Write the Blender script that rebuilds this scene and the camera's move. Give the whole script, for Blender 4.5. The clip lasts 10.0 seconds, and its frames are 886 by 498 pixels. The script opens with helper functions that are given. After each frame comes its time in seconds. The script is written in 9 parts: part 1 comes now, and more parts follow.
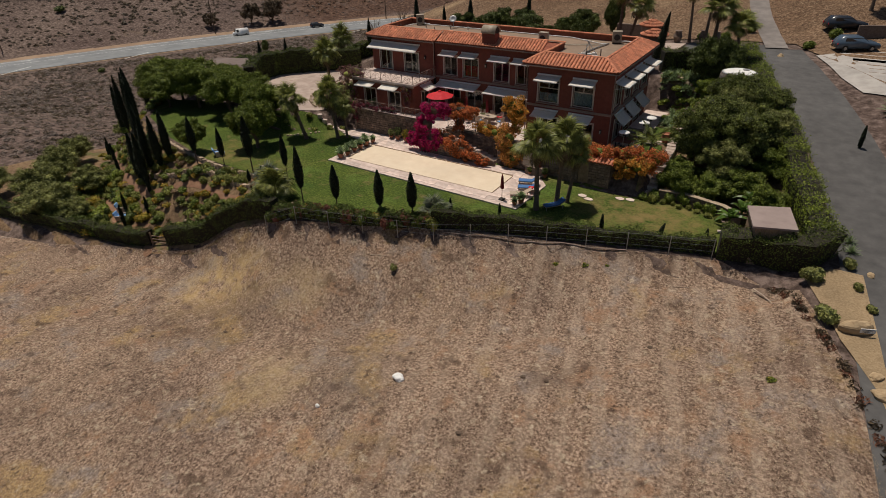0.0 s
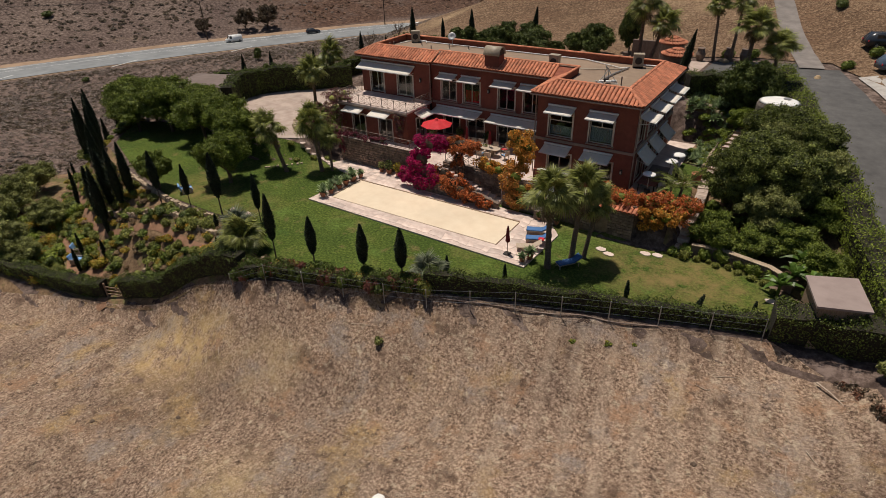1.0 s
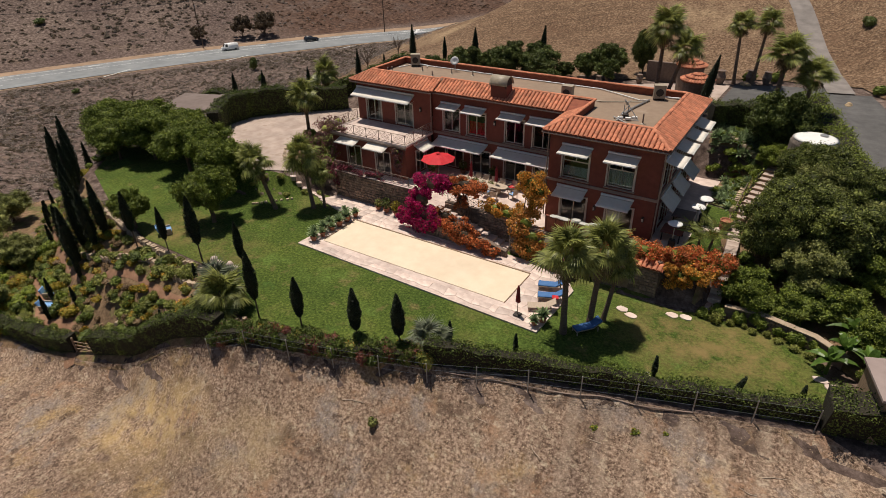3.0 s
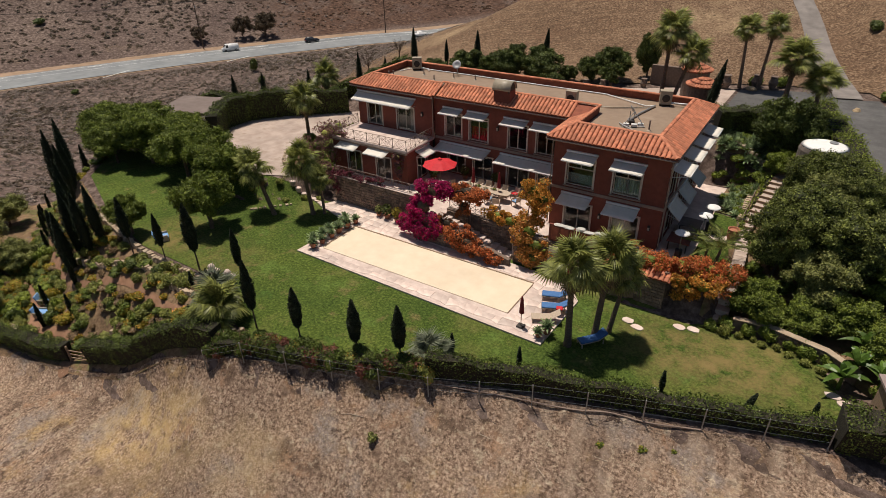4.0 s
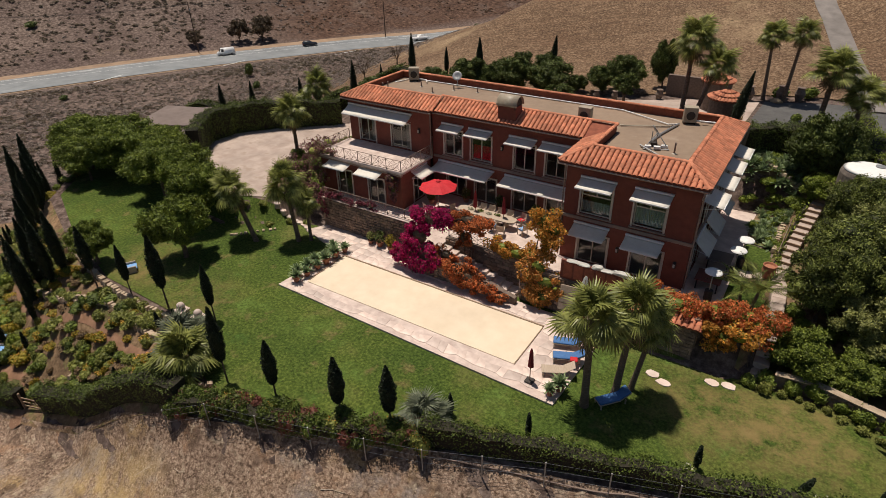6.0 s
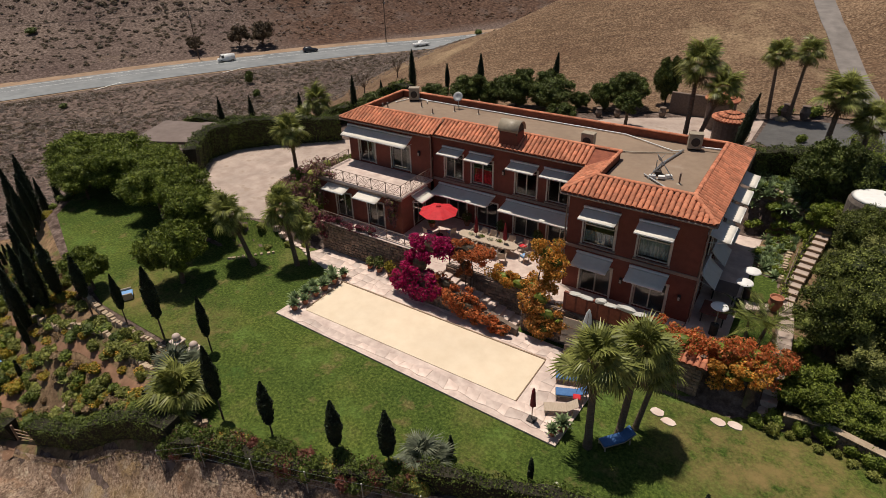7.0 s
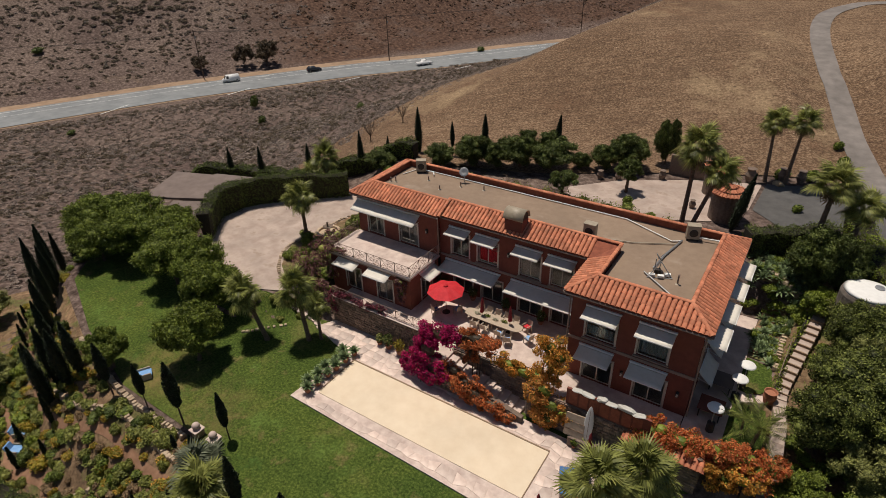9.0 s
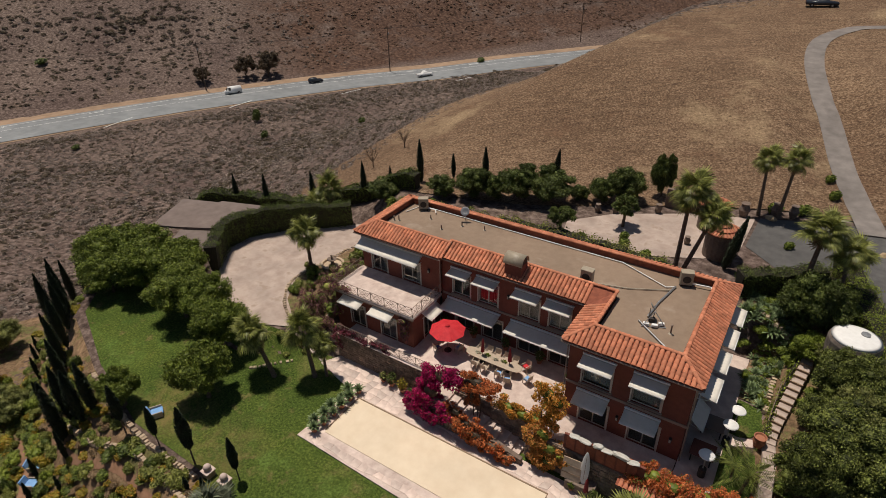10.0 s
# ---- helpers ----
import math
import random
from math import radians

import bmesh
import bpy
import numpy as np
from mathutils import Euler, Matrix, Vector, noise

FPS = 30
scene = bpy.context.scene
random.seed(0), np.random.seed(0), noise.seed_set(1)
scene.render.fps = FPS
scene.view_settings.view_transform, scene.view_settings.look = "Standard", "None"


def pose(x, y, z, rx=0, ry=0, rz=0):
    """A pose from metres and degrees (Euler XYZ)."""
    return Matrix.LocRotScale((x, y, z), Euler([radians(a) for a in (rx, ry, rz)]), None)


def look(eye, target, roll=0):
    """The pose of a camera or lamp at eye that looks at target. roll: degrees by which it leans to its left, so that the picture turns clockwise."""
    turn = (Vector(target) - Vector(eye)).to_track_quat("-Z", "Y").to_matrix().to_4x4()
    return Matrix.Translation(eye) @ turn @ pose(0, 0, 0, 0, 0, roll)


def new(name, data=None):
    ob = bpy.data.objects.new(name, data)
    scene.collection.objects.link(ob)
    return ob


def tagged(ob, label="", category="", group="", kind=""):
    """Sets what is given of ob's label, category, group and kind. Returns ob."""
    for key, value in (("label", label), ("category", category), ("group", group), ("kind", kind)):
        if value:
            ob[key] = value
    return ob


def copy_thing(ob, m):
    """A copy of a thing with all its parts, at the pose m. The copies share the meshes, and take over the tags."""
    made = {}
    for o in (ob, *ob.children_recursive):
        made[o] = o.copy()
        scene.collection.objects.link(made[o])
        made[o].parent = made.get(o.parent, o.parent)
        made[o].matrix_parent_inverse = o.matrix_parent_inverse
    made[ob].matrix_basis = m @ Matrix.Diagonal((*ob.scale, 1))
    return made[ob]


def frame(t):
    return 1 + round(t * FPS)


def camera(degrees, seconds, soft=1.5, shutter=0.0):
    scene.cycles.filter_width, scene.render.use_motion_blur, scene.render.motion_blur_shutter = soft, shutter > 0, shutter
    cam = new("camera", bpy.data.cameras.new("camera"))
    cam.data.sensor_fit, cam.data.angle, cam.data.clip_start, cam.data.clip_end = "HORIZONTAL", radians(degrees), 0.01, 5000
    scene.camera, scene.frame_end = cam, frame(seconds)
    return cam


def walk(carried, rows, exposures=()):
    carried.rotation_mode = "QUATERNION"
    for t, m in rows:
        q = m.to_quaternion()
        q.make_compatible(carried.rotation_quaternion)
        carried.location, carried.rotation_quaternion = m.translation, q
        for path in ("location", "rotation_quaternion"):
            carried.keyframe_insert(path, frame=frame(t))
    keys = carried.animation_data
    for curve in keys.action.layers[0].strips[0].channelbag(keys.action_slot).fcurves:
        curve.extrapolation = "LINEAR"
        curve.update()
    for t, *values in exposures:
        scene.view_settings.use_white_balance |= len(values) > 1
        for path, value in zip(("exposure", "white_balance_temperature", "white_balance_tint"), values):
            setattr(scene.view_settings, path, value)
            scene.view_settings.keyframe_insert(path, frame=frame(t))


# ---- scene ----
# camera and its flight
cam = camera(75.1, 10.0, soft=0.5)
PATH = [
    (0, (45.482, -49.811, 22.146), (44.539, -48.385, 21.109), -1.8),
    (0.5, (43.438, -46.075, 22.017), (42.491, -44.649, 20.982), -1.8),
    (1, (41.313, -42.476, 22.305), (40.365, -41.05, 21.271), -1.7),
    (1.5, (39.739, -40.013, 22.474), (38.79, -38.586, 21.444), -1.7),
    (2, (38.854, -38.7, 22.681), (37.903, -37.274, 21.651), -1.7),
    (2.5, (38.404, -38.04, 23.163), (37.454, -36.614, 22.132), -1.7),
    (4, (37.401, -36.817, 23.39), (36.45, -35.39, 22.361), -1.5),
    (4.5, (37.055, -36.128, 23.329), (36.103, -34.702, 22.299), -1.4),
    (5, (36.383, -34.979, 23.109), (35.43, -33.553, 22.081), -1.5),
    (5.5, (35.45, -33.483, 22.829), (34.495, -32.056, 21.803), -1.5),
    (7, (33.917, -30.948, 24.213), (32.957, -29.521, 23.192), -1.5),
    (7.5, (33.676, -30.558, 25.604), (32.715, -29.132, 24.582), -1.5),
    (8, (33.331, -30.137, 27.109), (32.37, -28.712, 26.086), -1.5),
    (8.5, (32.95, -29.793, 28.757), (31.989, -28.37, 27.732), -1.5),
    (9, (32.634, -29.542, 30.523), (31.672, -28.121, 29.497), -1.6),
    (9.5, (32.377, -29.369, 32.335), (31.415, -27.947, 31.308), -1.6),
    (10, (32.296, -29.217, 34.209), (31.335, -27.795, 33.182), -1.5),
]
walk(cam, [(t, look(eye, target, roll)) for t, eye, target, roll in PATH], [(0, -0.38), (1, -0.16), (2, 0.0), (5, 0.02), (7.5, -0.12), (10, -0.24)])

# world and sun
SUN = Vector((-0.26, 0.12, 1.0)).normalized()
world = bpy.data.worlds.new("world")
scene.world = world
world.use_nodes = True
wn = world.node_tree.nodes
sky = wn.new("ShaderNodeTexSky")
sky.sky_type = "NISHITA"
sky.sun_disc = False
sky.sun_elevation = math.asin(SUN.z)
sky.sun_rotation = math.atan2(SUN.x, SUN.y)
world.node_tree.links.new(sky.outputs[0], wn["Background"].inputs[0])
wn["Background"].inputs[1].default_value = 0.05
sun_data = bpy.data.lights.new("sun", "SUN")
sun_data.energy, sun_data.angle, sun_data.color = 4.5, radians(0.5), (1.0, 0.905, 0.79)
sun = new("sun", sun_data)
sun.matrix_world = look(SUN * 200, (0, 0, 0))


# materials
def nd(tree, kind, **values):
    n = tree.nodes.new(kind)
    for key, value in values.items():
        n.inputs[key.replace("_", " ")].default_value = value
    return n


def ramp(tree, source, stops):
    r = tree.nodes.new("ShaderNodeValToRGB")
    els = r.color_ramp.elements
    while len(els) < len(stops):
        els.new(0.5)
    for e, (pos, col) in zip(els, stops):
        e.position, e.color = pos, (*col, 1)
    tree.links.new(source, r.inputs[0])
    return r.outputs[0]


def mixed(tree, a, b, fac, mode="MIX"):
    m = tree.nodes.new("ShaderNodeMix")
    m.data_type, m.blend_type = "RGBA", mode
    for value, sock in ((fac, m.inputs[0]), (a, m.inputs[6]), (b, m.inputs[7])):
        if hasattr(value, "is_linked"):
            tree.links.new(value, sock)
        elif isinstance(value, (int, float)):
            sock.default_value = value
        else:
            sock.default_value = (*value, 1)
    return m.outputs[2]


def noise_of(tree, scale, detail=4.0, rough=0.55, space="Object", stretch=None, distort=0.0, turn=0.0):
    co = tree.nodes.new("ShaderNodeTexCoord")
    n = nd(tree, "ShaderNodeTexNoise", Scale=scale, Detail=detail, Roughness=rough, Distortion=distort)
    src = co.outputs[space]
    if stretch:
        mp = tree.nodes.new("ShaderNodeMapping")
        mp.vector_type = "TEXTURE"
        mp.inputs["Scale"].default_value = [1 / s for s in stretch]
        mp.inputs["Rotation"].default_value = (0, 0, turn)
        tree.links.new(src, mp.inputs[0])
        src = mp.outputs[0]
    tree.links.new(src, n.inputs["Vector"])
    return n.outputs["Fac"]


def mat(name, dark, light, scale=6.0, rough=0.8, metal=0.0, bump=0.0, bump_scale=None, big=0.0, big_scale=0.4,
        random_tint=0.0, island=0.0, spec=0.4, trans=0.0, blotch=None, lo=0.3, hi=0.7, space="Object", stretch=None):
    """A two-scale noise material. blotch: (colour, scale, threshold) of a stain with its own shape."""
    m = bpy.data.materials.new(name)
    m.use_nodes = True
    t = m.node_tree
    b = t.nodes["Principled BSDF"]
    fine = noise_of(t, scale, 5.0, 0.6, space, stretch)
    col = ramp(t, fine, [(lo, dark), (hi, light)])
    if big:
        broad = noise_of(t, big_scale, 3.0, 0.5, space)
        col = mixed(t, col, ramp(t, broad, [(0.3, (1 - big,) * 3), (0.7, (1 + big * 0.4,) * 3)]), 1.0, "MULTIPLY")
    if blotch:
        bl = noise_of(t, blotch[1], 4.0, 0.6, space)
        col = mixed(t, col, blotch[0], ramp(t, bl, [(blotch[2], (0, 0, 0)), (blotch[2] + 0.12, (1, 1, 1))]))
    if random_tint or island:
        src = t.nodes.new("ShaderNodeObjectInfo").outputs["Random"] if random_tint else t.nodes.new("ShaderNodeNewGeometry").outputs["Random Per Island"]
        k = random_tint or island
        col = mixed(t, col, ramp(t, src, [(0.0, (1 - k,) * 3), (1.0, (1 + k * 0.6, 1 + k * 0.5, 1 + k * 0.4))]), 1.0, "MULTIPLY")
    t.links.new(col, b.inputs["Base Color"])
    b.inputs["Roughness"].default_value = rough
    b.inputs["Metallic"].default_value = metal
    b.inputs["Specular IOR Level"].default_value = spec
    if bump:
        bp = nd(t, "ShaderNodeBump", Strength=min(1.0, bump), Distance=0.05 if bump <= 1 else 0.05 * bump)
        t.links.new(noise_of(t, bump_scale or scale, 4.0, 0.6, space, stretch), bp.inputs["Height"])
        t.links.new(bp.outputs[0], b.inputs["Normal"])
    if trans:
        tr = t.nodes.new("ShaderNodeBsdfTranslucent")
        t.links.new(col, tr.inputs[0])
        mx = nd(t, "ShaderNodeMixShader")
        mx.inputs[0].default_value = trans
        t.links.new(b.outputs[0], mx.inputs[1])
        t.links.new(tr.outputs[0], mx.inputs[2])
        t.links.new(mx.outputs[0], t.nodes["Material Output"].inputs[0])
    return m


def leaf_mat(name, dark, light, trans=0.25, rough=0.55, k=0.55):
    return mat(name, dark, light, scale=2.2, rough=rough, island=k, trans=trans, big=0.25, big_scale=0.35, spec=0.3)


STUCCO = mat("stucco", (0.17, 0.052, 0.036), (0.215, 0.068, 0.045), 3.0, 0.9, bump=0.2, bump_scale=40, big=0.15, big_scale=0.5)
PLASTER = mat("plaster", (0.4, 0.36, 0.3), (0.5, 0.45, 0.38), 4.0, 0.9)
TRIM = mat("trim_paint", (0.26, 0.19, 0.15), (0.33, 0.25, 0.2), 5.0, 0.8, big=0.1)
FRAME = mat("window_frame_paint", (0.5, 0.45, 0.38), (0.58, 0.53, 0.46), 6.0, 0.5)
# near-black: the dimness of the rooms is put into the wall colour
ROOM_SHADE = mat("room_shade", (0.05, 0.045, 0.04), (0.08, 0.07, 0.06), 2.0, 0.9)
CURTAIN = mat("curtain", (0.35, 0.42, 0.4), (0.5, 0.56, 0.54), 8.0, 0.9, stretch=(6, 6, 0.3))
TILE = mat("clay_tile", (0.47, 0.155, 0.08), (0.68, 0.28, 0.16), 2.2, 0.85, bump=0.2, bump_scale=25, random_tint=0.3, big=0.2, big_scale=0.5)
TILE_ISLAND = mat("clay_tile_joined", (0.47, 0.155, 0.08), (0.68, 0.28, 0.16), 2.2, 0.85, bump=0.2, bump_scale=25, island=0.3, big=0.2, big_scale=0.5)
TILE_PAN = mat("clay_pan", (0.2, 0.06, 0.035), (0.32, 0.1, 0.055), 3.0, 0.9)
MEMBRANE = mat("roof_membrane", (0.235, 0.165, 0.115), (0.275, 0.2, 0.14), 2.0, 0.85, bump=0.1, bump_scale=20, big=0.14, big_scale=0.25, blotch=((0.32, 0.25, 0.19), 0.35, 0.62))
AWNING = mat("awning_canvas", (0.74, 0.69, 0.6), (0.82, 0.77, 0.69), 3.0, 0.8, bump=0.08, bump_scale=30, trans=0.12)
STONE = mat("rubble_stone", (0.16, 0.11, 0.085), (0.34, 0.25, 0.19), 2.4, 0.9, bump=0.8, bump_scale=6, island=0.3, big=0.25, big_scale=0.5)
MORTAR = mat("mortar", (0.13, 0.095, 0.075), (0.22, 0.165, 0.13), 5.0, 0.95, bump=0.4, bump_scale=12)
FLAG = mat("flagstone", (0.55, 0.425, 0.37), (0.74, 0.62, 0.55), 1.2, 0.8, bump=0.15, bump_scale=10, random_tint=0.26, big=0.15, big_scale=0.5)
FLAGBED = mat("flagstone_bed", (0.5, 0.38, 0.33), (0.72, 0.595, 0.52), 1.5, 0.9, big=0.2, big_scale=0.3)
SAND = mat("court_sand", (0.68, 0.555, 0.405), (0.75, 0.63, 0.475), 1.0, 0.95, bump=0.08, bump_scale=8, big=0.1, big_scale=0.18, blotch=((0.66, 0.53, 0.38), 0.4, 0.64))
CONCRETE = mat("pale_paving", (0.35, 0.265, 0.22), (0.5, 0.405, 0.345), 0.8, 0.9, bump=0.15, bump_scale=5, big=0.2, big_scale=0.5, blotch=((0.33, 0.25, 0.2), 0.8, 0.58))
ASPHALT = mat("asphalt", (0.075, 0.072, 0.07), (0.12, 0.115, 0.11), 1.0, 0.9, bump=0.2, bump_scale=30, big=0.2, big_scale=0.15)
HIGHWAY = mat("highway_asphalt", (0.17, 0.18, 0.185), (0.25, 0.26, 0.262), 0.3, 0.85, big=0.15, big_scale=0.05, stretch=None)
PAINT = mat("road_paint", (0.6, 0.6, 0.58), (0.75, 0.75, 0.72), 2.0, 0.8)
DIRT = mat("path_dirt", (0.2, 0.105, 0.06), (0.32, 0.18, 0.11), 1.5, 0.95, bump=0.5, bump_scale=6, big=0.2, big_scale=0.4)
SHOULDER = mat("road_shoulder_dirt", (0.26, 0.17, 0.105), (0.36, 0.25, 0.165), 0.5, 0.95, bump=0.3, bump_scale=3, big=0.2, big_scale=0.1)
IRON = mat("iron", (0.03, 0.025, 0.022), (0.06, 0.05, 0.045), 10, 0.6, metal=0.3)
PALEIRON = mat("painted_iron", (0.2, 0.14, 0.11), (0.27, 0.2, 0.16), 10, 0.6)
STEEL = mat("galvanised_steel", (0.3, 0.3, 0.3), (0.42, 0.42, 0.42), 4, 0.45, metal=0.7)
WHITE = mat("white_paint", (0.7, 0.69, 0.66), (0.8, 0.79, 0.76), 3, 0.6)
CREAM_METAL = mat("cream_metal", (0.3, 0.25, 0.18), (0.4, 0.34, 0.26), 4, 0.5, big=0.1)
WOOD = mat("weathered_wood", (0.2, 0.13, 0.085), (0.34, 0.24, 0.16), 3, 0.8, stretch=(1, 8, 1), bump=0.2)
TEAK = mat("silvered_teak", (0.36, 0.28, 0.21), (0.48, 0.39, 0.3), 4, 0.8, stretch=(1, 10, 1))
BARK = mat("bark", (0.075, 0.05, 0.035), (0.17, 0.12, 0.085), 5, 0.95, bump=0.7, bump_scale=8)
PALMBARK = mat("palm_bark", (0.1, 0.07, 0.05), (0.22, 0.16, 0.115), 4, 0.95, bump=0.9, bump_scale=9, stretch=(1, 1, 4))
# brown twigs taken down to near black: the hedge's inner shade is in the colour
SHADED_TWIGS = mat("shaded_hedge_twigs", (0.012, 0.011, 0.007), (0.04, 0.034, 0.02), 9, 0.95, bump=0.8, bump_scale=14)
BLUE = mat("blue_cushion", (0.05, 0.13, 0.3), (0.08, 0.18, 0.38), 4, 0.9)
PALEBLUE = mat("pale_blue_cushion", (0.16, 0.32, 0.58), (0.24, 0.42, 0.7), 4, 0.9)
RED = mat("red_canvas", (0.55, 0.02, 0.03), (0.68, 0.035, 0.045), 3, 0.75, trans=0.15)
MAROON = mat("maroon_canvas", (0.16, 0.012, 0.016), (0.24, 0.02, 0.025), 4, 0.85)
POT = mat("terracotta_pot", (0.28, 0.11, 0.06), (0.4, 0.17, 0.1), 4, 0.85)
CARROOF = mat("carport_felt", (0.15, 0.115, 0.1), (0.2, 0.155, 0.135), 1.0, 0.9, big=0.1)
GLASS = bpy.data.materials.new("window_glass")
GLASS.use_nodes = True
_g = GLASS.node_tree.nodes["Principled BSDF"]
_g.inputs["Base Color"].default_value = (0.75, 0.8, 0.8, 1)
_g.inputs["Transmission Weight"].default_value = 1.0
_g.inputs["Roughness"].default_value = 0.02
_g.inputs["IOR"].default_value = 1.45


def ground_mat(name, stops, scale, second, bump, streak=None, patch=None):
    """Dry soil and grass: a fine ramp, a broad tint, and patches of another colour."""
    m = bpy.data.materials.new(name)
    m.use_nodes = True
    t = m.node_tree
    b = t.nodes["Principled BSDF"]
    col = ramp(t, noise_of(t, scale, 8.0, 0.7), stops)
    col = mixed(t, col, ramp(t, noise_of(t, second[0], 4.0, 0.55), [(0.3, second[1]), (0.7, second[2])]), 1.0, "MULTIPLY")
    if streak:
        col = mixed(t, col, ramp(t, noise_of(t, streak[0], 5.0, 0.65, stretch=streak[1], turn=streak[3]), [(0.38, (1 - streak[2],) * 3), (0.62, (1 + streak[2] * 0.7,) * 3)]), 1.0, "MULTIPLY")
    for c, s, thr, soft in patch or ():
        grain = mixed(t, c, ramp(t, noise_of(t, scale * 0.8, 8.0, 0.75), [(0.34, (0.35, 0.33, 0.32)), (0.5, (1, 1, 1)), (0.66, (1.7, 1.75, 1.8))]), 1.0, "MULTIPLY")
        col = mixed(t, col, grain, ramp(t, noise_of(t, s, 6.0, 0.65), [(thr, (0, 0, 0)), (thr + soft, (0.75, 0.75, 0.75))]))
    t.links.new(col, b.inputs["Base Color"])
    b.inputs["Roughness"].default_value = 0.95
    b.inputs["Specular IOR Level"].default_value = 0.15
    bp = nd(t, "ShaderNodeBump", Strength=bump, Distance=0.08)
    t.links.new(noise_of(t, scale * 2.2, 8.0, 0.7), bp.inputs["Height"])
    t.links.new(bp.outputs[0], b.inputs["Normal"])
    return m


GROUND = ground_mat("dry_scrub_ground", [(0.36, (0.06, 0.043, 0.036)), (0.5, (0.13, 0.098, 0.083)), (0.63, (0.24, 0.19, 0.165))], 1.3,
                    (0.05, (0.74, 0.68, 0.68), (1.1, 1.06, 1.02)), 1.0, patch=[((0.19, 0.135, 0.09), 0.07, 0.6, 0.14), ((0.05, 0.036, 0.027), 0.8, 0.6, 0.06)])
HILL = ground_mat("dry_grass_hill", [(0.36, (0.085, 0.052, 0.032)), (0.5, (0.19, 0.127, 0.082)), (0.64, (0.35, 0.255, 0.175))], 3.6,
                  (0.045, (0.68, 0.62, 0.58), (1.1, 1.06, 1.0)), 1.0, streak=(0.9, (0.35, 1.6, 1), 0.2, 0.5), patch=[((0.33, 0.235, 0.14), 0.06, 0.57, 0.12), ((0.14, 0.078, 0.046), 0.11, 0.58, 0.12), ((0.065, 0.038, 0.024), 1.1, 0.6, 0.06)])
# the finest dark specks put the shading of small clods into the soil colour
FIELD = ground_mat("mown_dry_field", [(0.36, (0.085, 0.056, 0.038)), (0.5, (0.28, 0.2, 0.147)), (0.63, (0.55, 0.43, 0.325))], 6.0,
                   (0.13, (0.7, 0.66, 0.66), (1.14, 1.08, 1.02)), 1.0, streak=(0.9, (1.4, 0.13, 1), 0.14, 0.245),
                   patch=[((0.36, 0.24, 0.11), 0.19, 0.57, 0.1), ((0.24, 0.2, 0.175), 0.26, 0.55, 0.1), ((0.3, 0.175, 0.105), 0.33, 0.57, 0.08), ((0.15, 0.098, 0.068), 0.15, 0.56, 0.12), ((0.1, 0.064, 0.045), 0.75, 0.59, 0.05), ((0.42, 0.335, 0.24), 1.7, 0.57, 0.08), ((0.07, 0.045, 0.032), 1.9, 0.61, 0.03)])
LAWN = ground_mat("lawn_grass", [(0.36, (0.03, 0.048, 0.009)), (0.5, (0.064, 0.1, 0.018)), (0.64, (0.125, 0.168, 0.036))], 5.5,
                  (0.22, (0.72, 0.78, 0.75), (1.25, 1.12, 1.05)), 0.9, patch=[((0.16, 0.145, 0.05), 0.11, 0.55, 0.14), ((0.16, 0.13, 0.05), 0.6, 0.58, 0.1), ((0.045, 0.09, 0.018), 0.4, 0.58, 0.1), ((0.1, 0.15, 0.03), 0.2, 0.55, 0.1)])
BED = ground_mat("planting_bed_soil", [(0.3, (0.09, 0.062, 0.038)), (0.5, (0.2, 0.135, 0.085)), (0.7, (0.33, 0.235, 0.15))], 2.5,
                 (0.2, (0.75, 0.72, 0.68), (1.15, 1.1, 1.0)), 0.9, patch=[((0.1, 0.11, 0.035), 0.5, 0.52, 0.1), ((0.3, 0.19, 0.11), 0.35, 0.57, 0.1)])
L_HEDGE = leaf_mat("hedge_leaf", (0.045, 0.072, 0.011), (0.145, 0.19, 0.032), trans=0.12)
L_DARK = leaf_mat("dark_tree_leaf", (0.065, 0.095, 0.02), (0.17, 0.21, 0.05), trans=0.1)
L_TREE = leaf_mat("tree_leaf", (0.095, 0.14, 0.019), (0.26, 0.32, 0.05), trans=0.16)
L_CYP = leaf_mat("cypress_leaf", (0.012, 0.022, 0.009), (0.03, 0.046, 0.017), trans=0.08)
L_PALM = leaf_mat("palm_leaf", (0.16, 0.19, 0.045), (0.42, 0.45, 0.13), rough=0.4, trans=0.32)
L_PALMDRY = leaf_mat("dry_palm_leaf", (0.16, 0.12, 0.06), (0.3, 0.23, 0.12))
L_BLUEPALM = leaf_mat("grey_palm_leaf", (0.13, 0.16, 0.1), (0.26, 0.29, 0.2))
L_AGAVE = leaf_mat("agave_leaf", (0.17, 0.25, 0.11), (0.38, 0.48, 0.26), trans=0.25)
L_OLIVE = leaf_mat("olive_leaf", (0.15, 0.175, 0.05), (0.38, 0.4, 0.13), trans=0.16)
L_SIDE = leaf_mat("side_garden_leaf", (0.065, 0.092, 0.019), (0.29, 0.34, 0.085), trans=0.16, k=0.8)
L_BRUSH = leaf_mat("garden_shrub_leaf", (0.16, 0.19, 0.04), (0.43, 0.45, 0.12), trans=0.3)
L_GREYBUSH = leaf_mat("dry_scrub_leaf", (0.2, 0.16, 0.135), (0.38, 0.315, 0.275), trans=0.4)
L_DARKSCRUB = leaf_mat("dark_scrub_leaf", (0.095, 0.072, 0.048), (0.19, 0.148, 0.1), trans=0.4)
L_REDSCRUB = leaf_mat("red_dead_grass", (0.12, 0.07, 0.045), (0.27, 0.17, 0.11), trans=0.4)
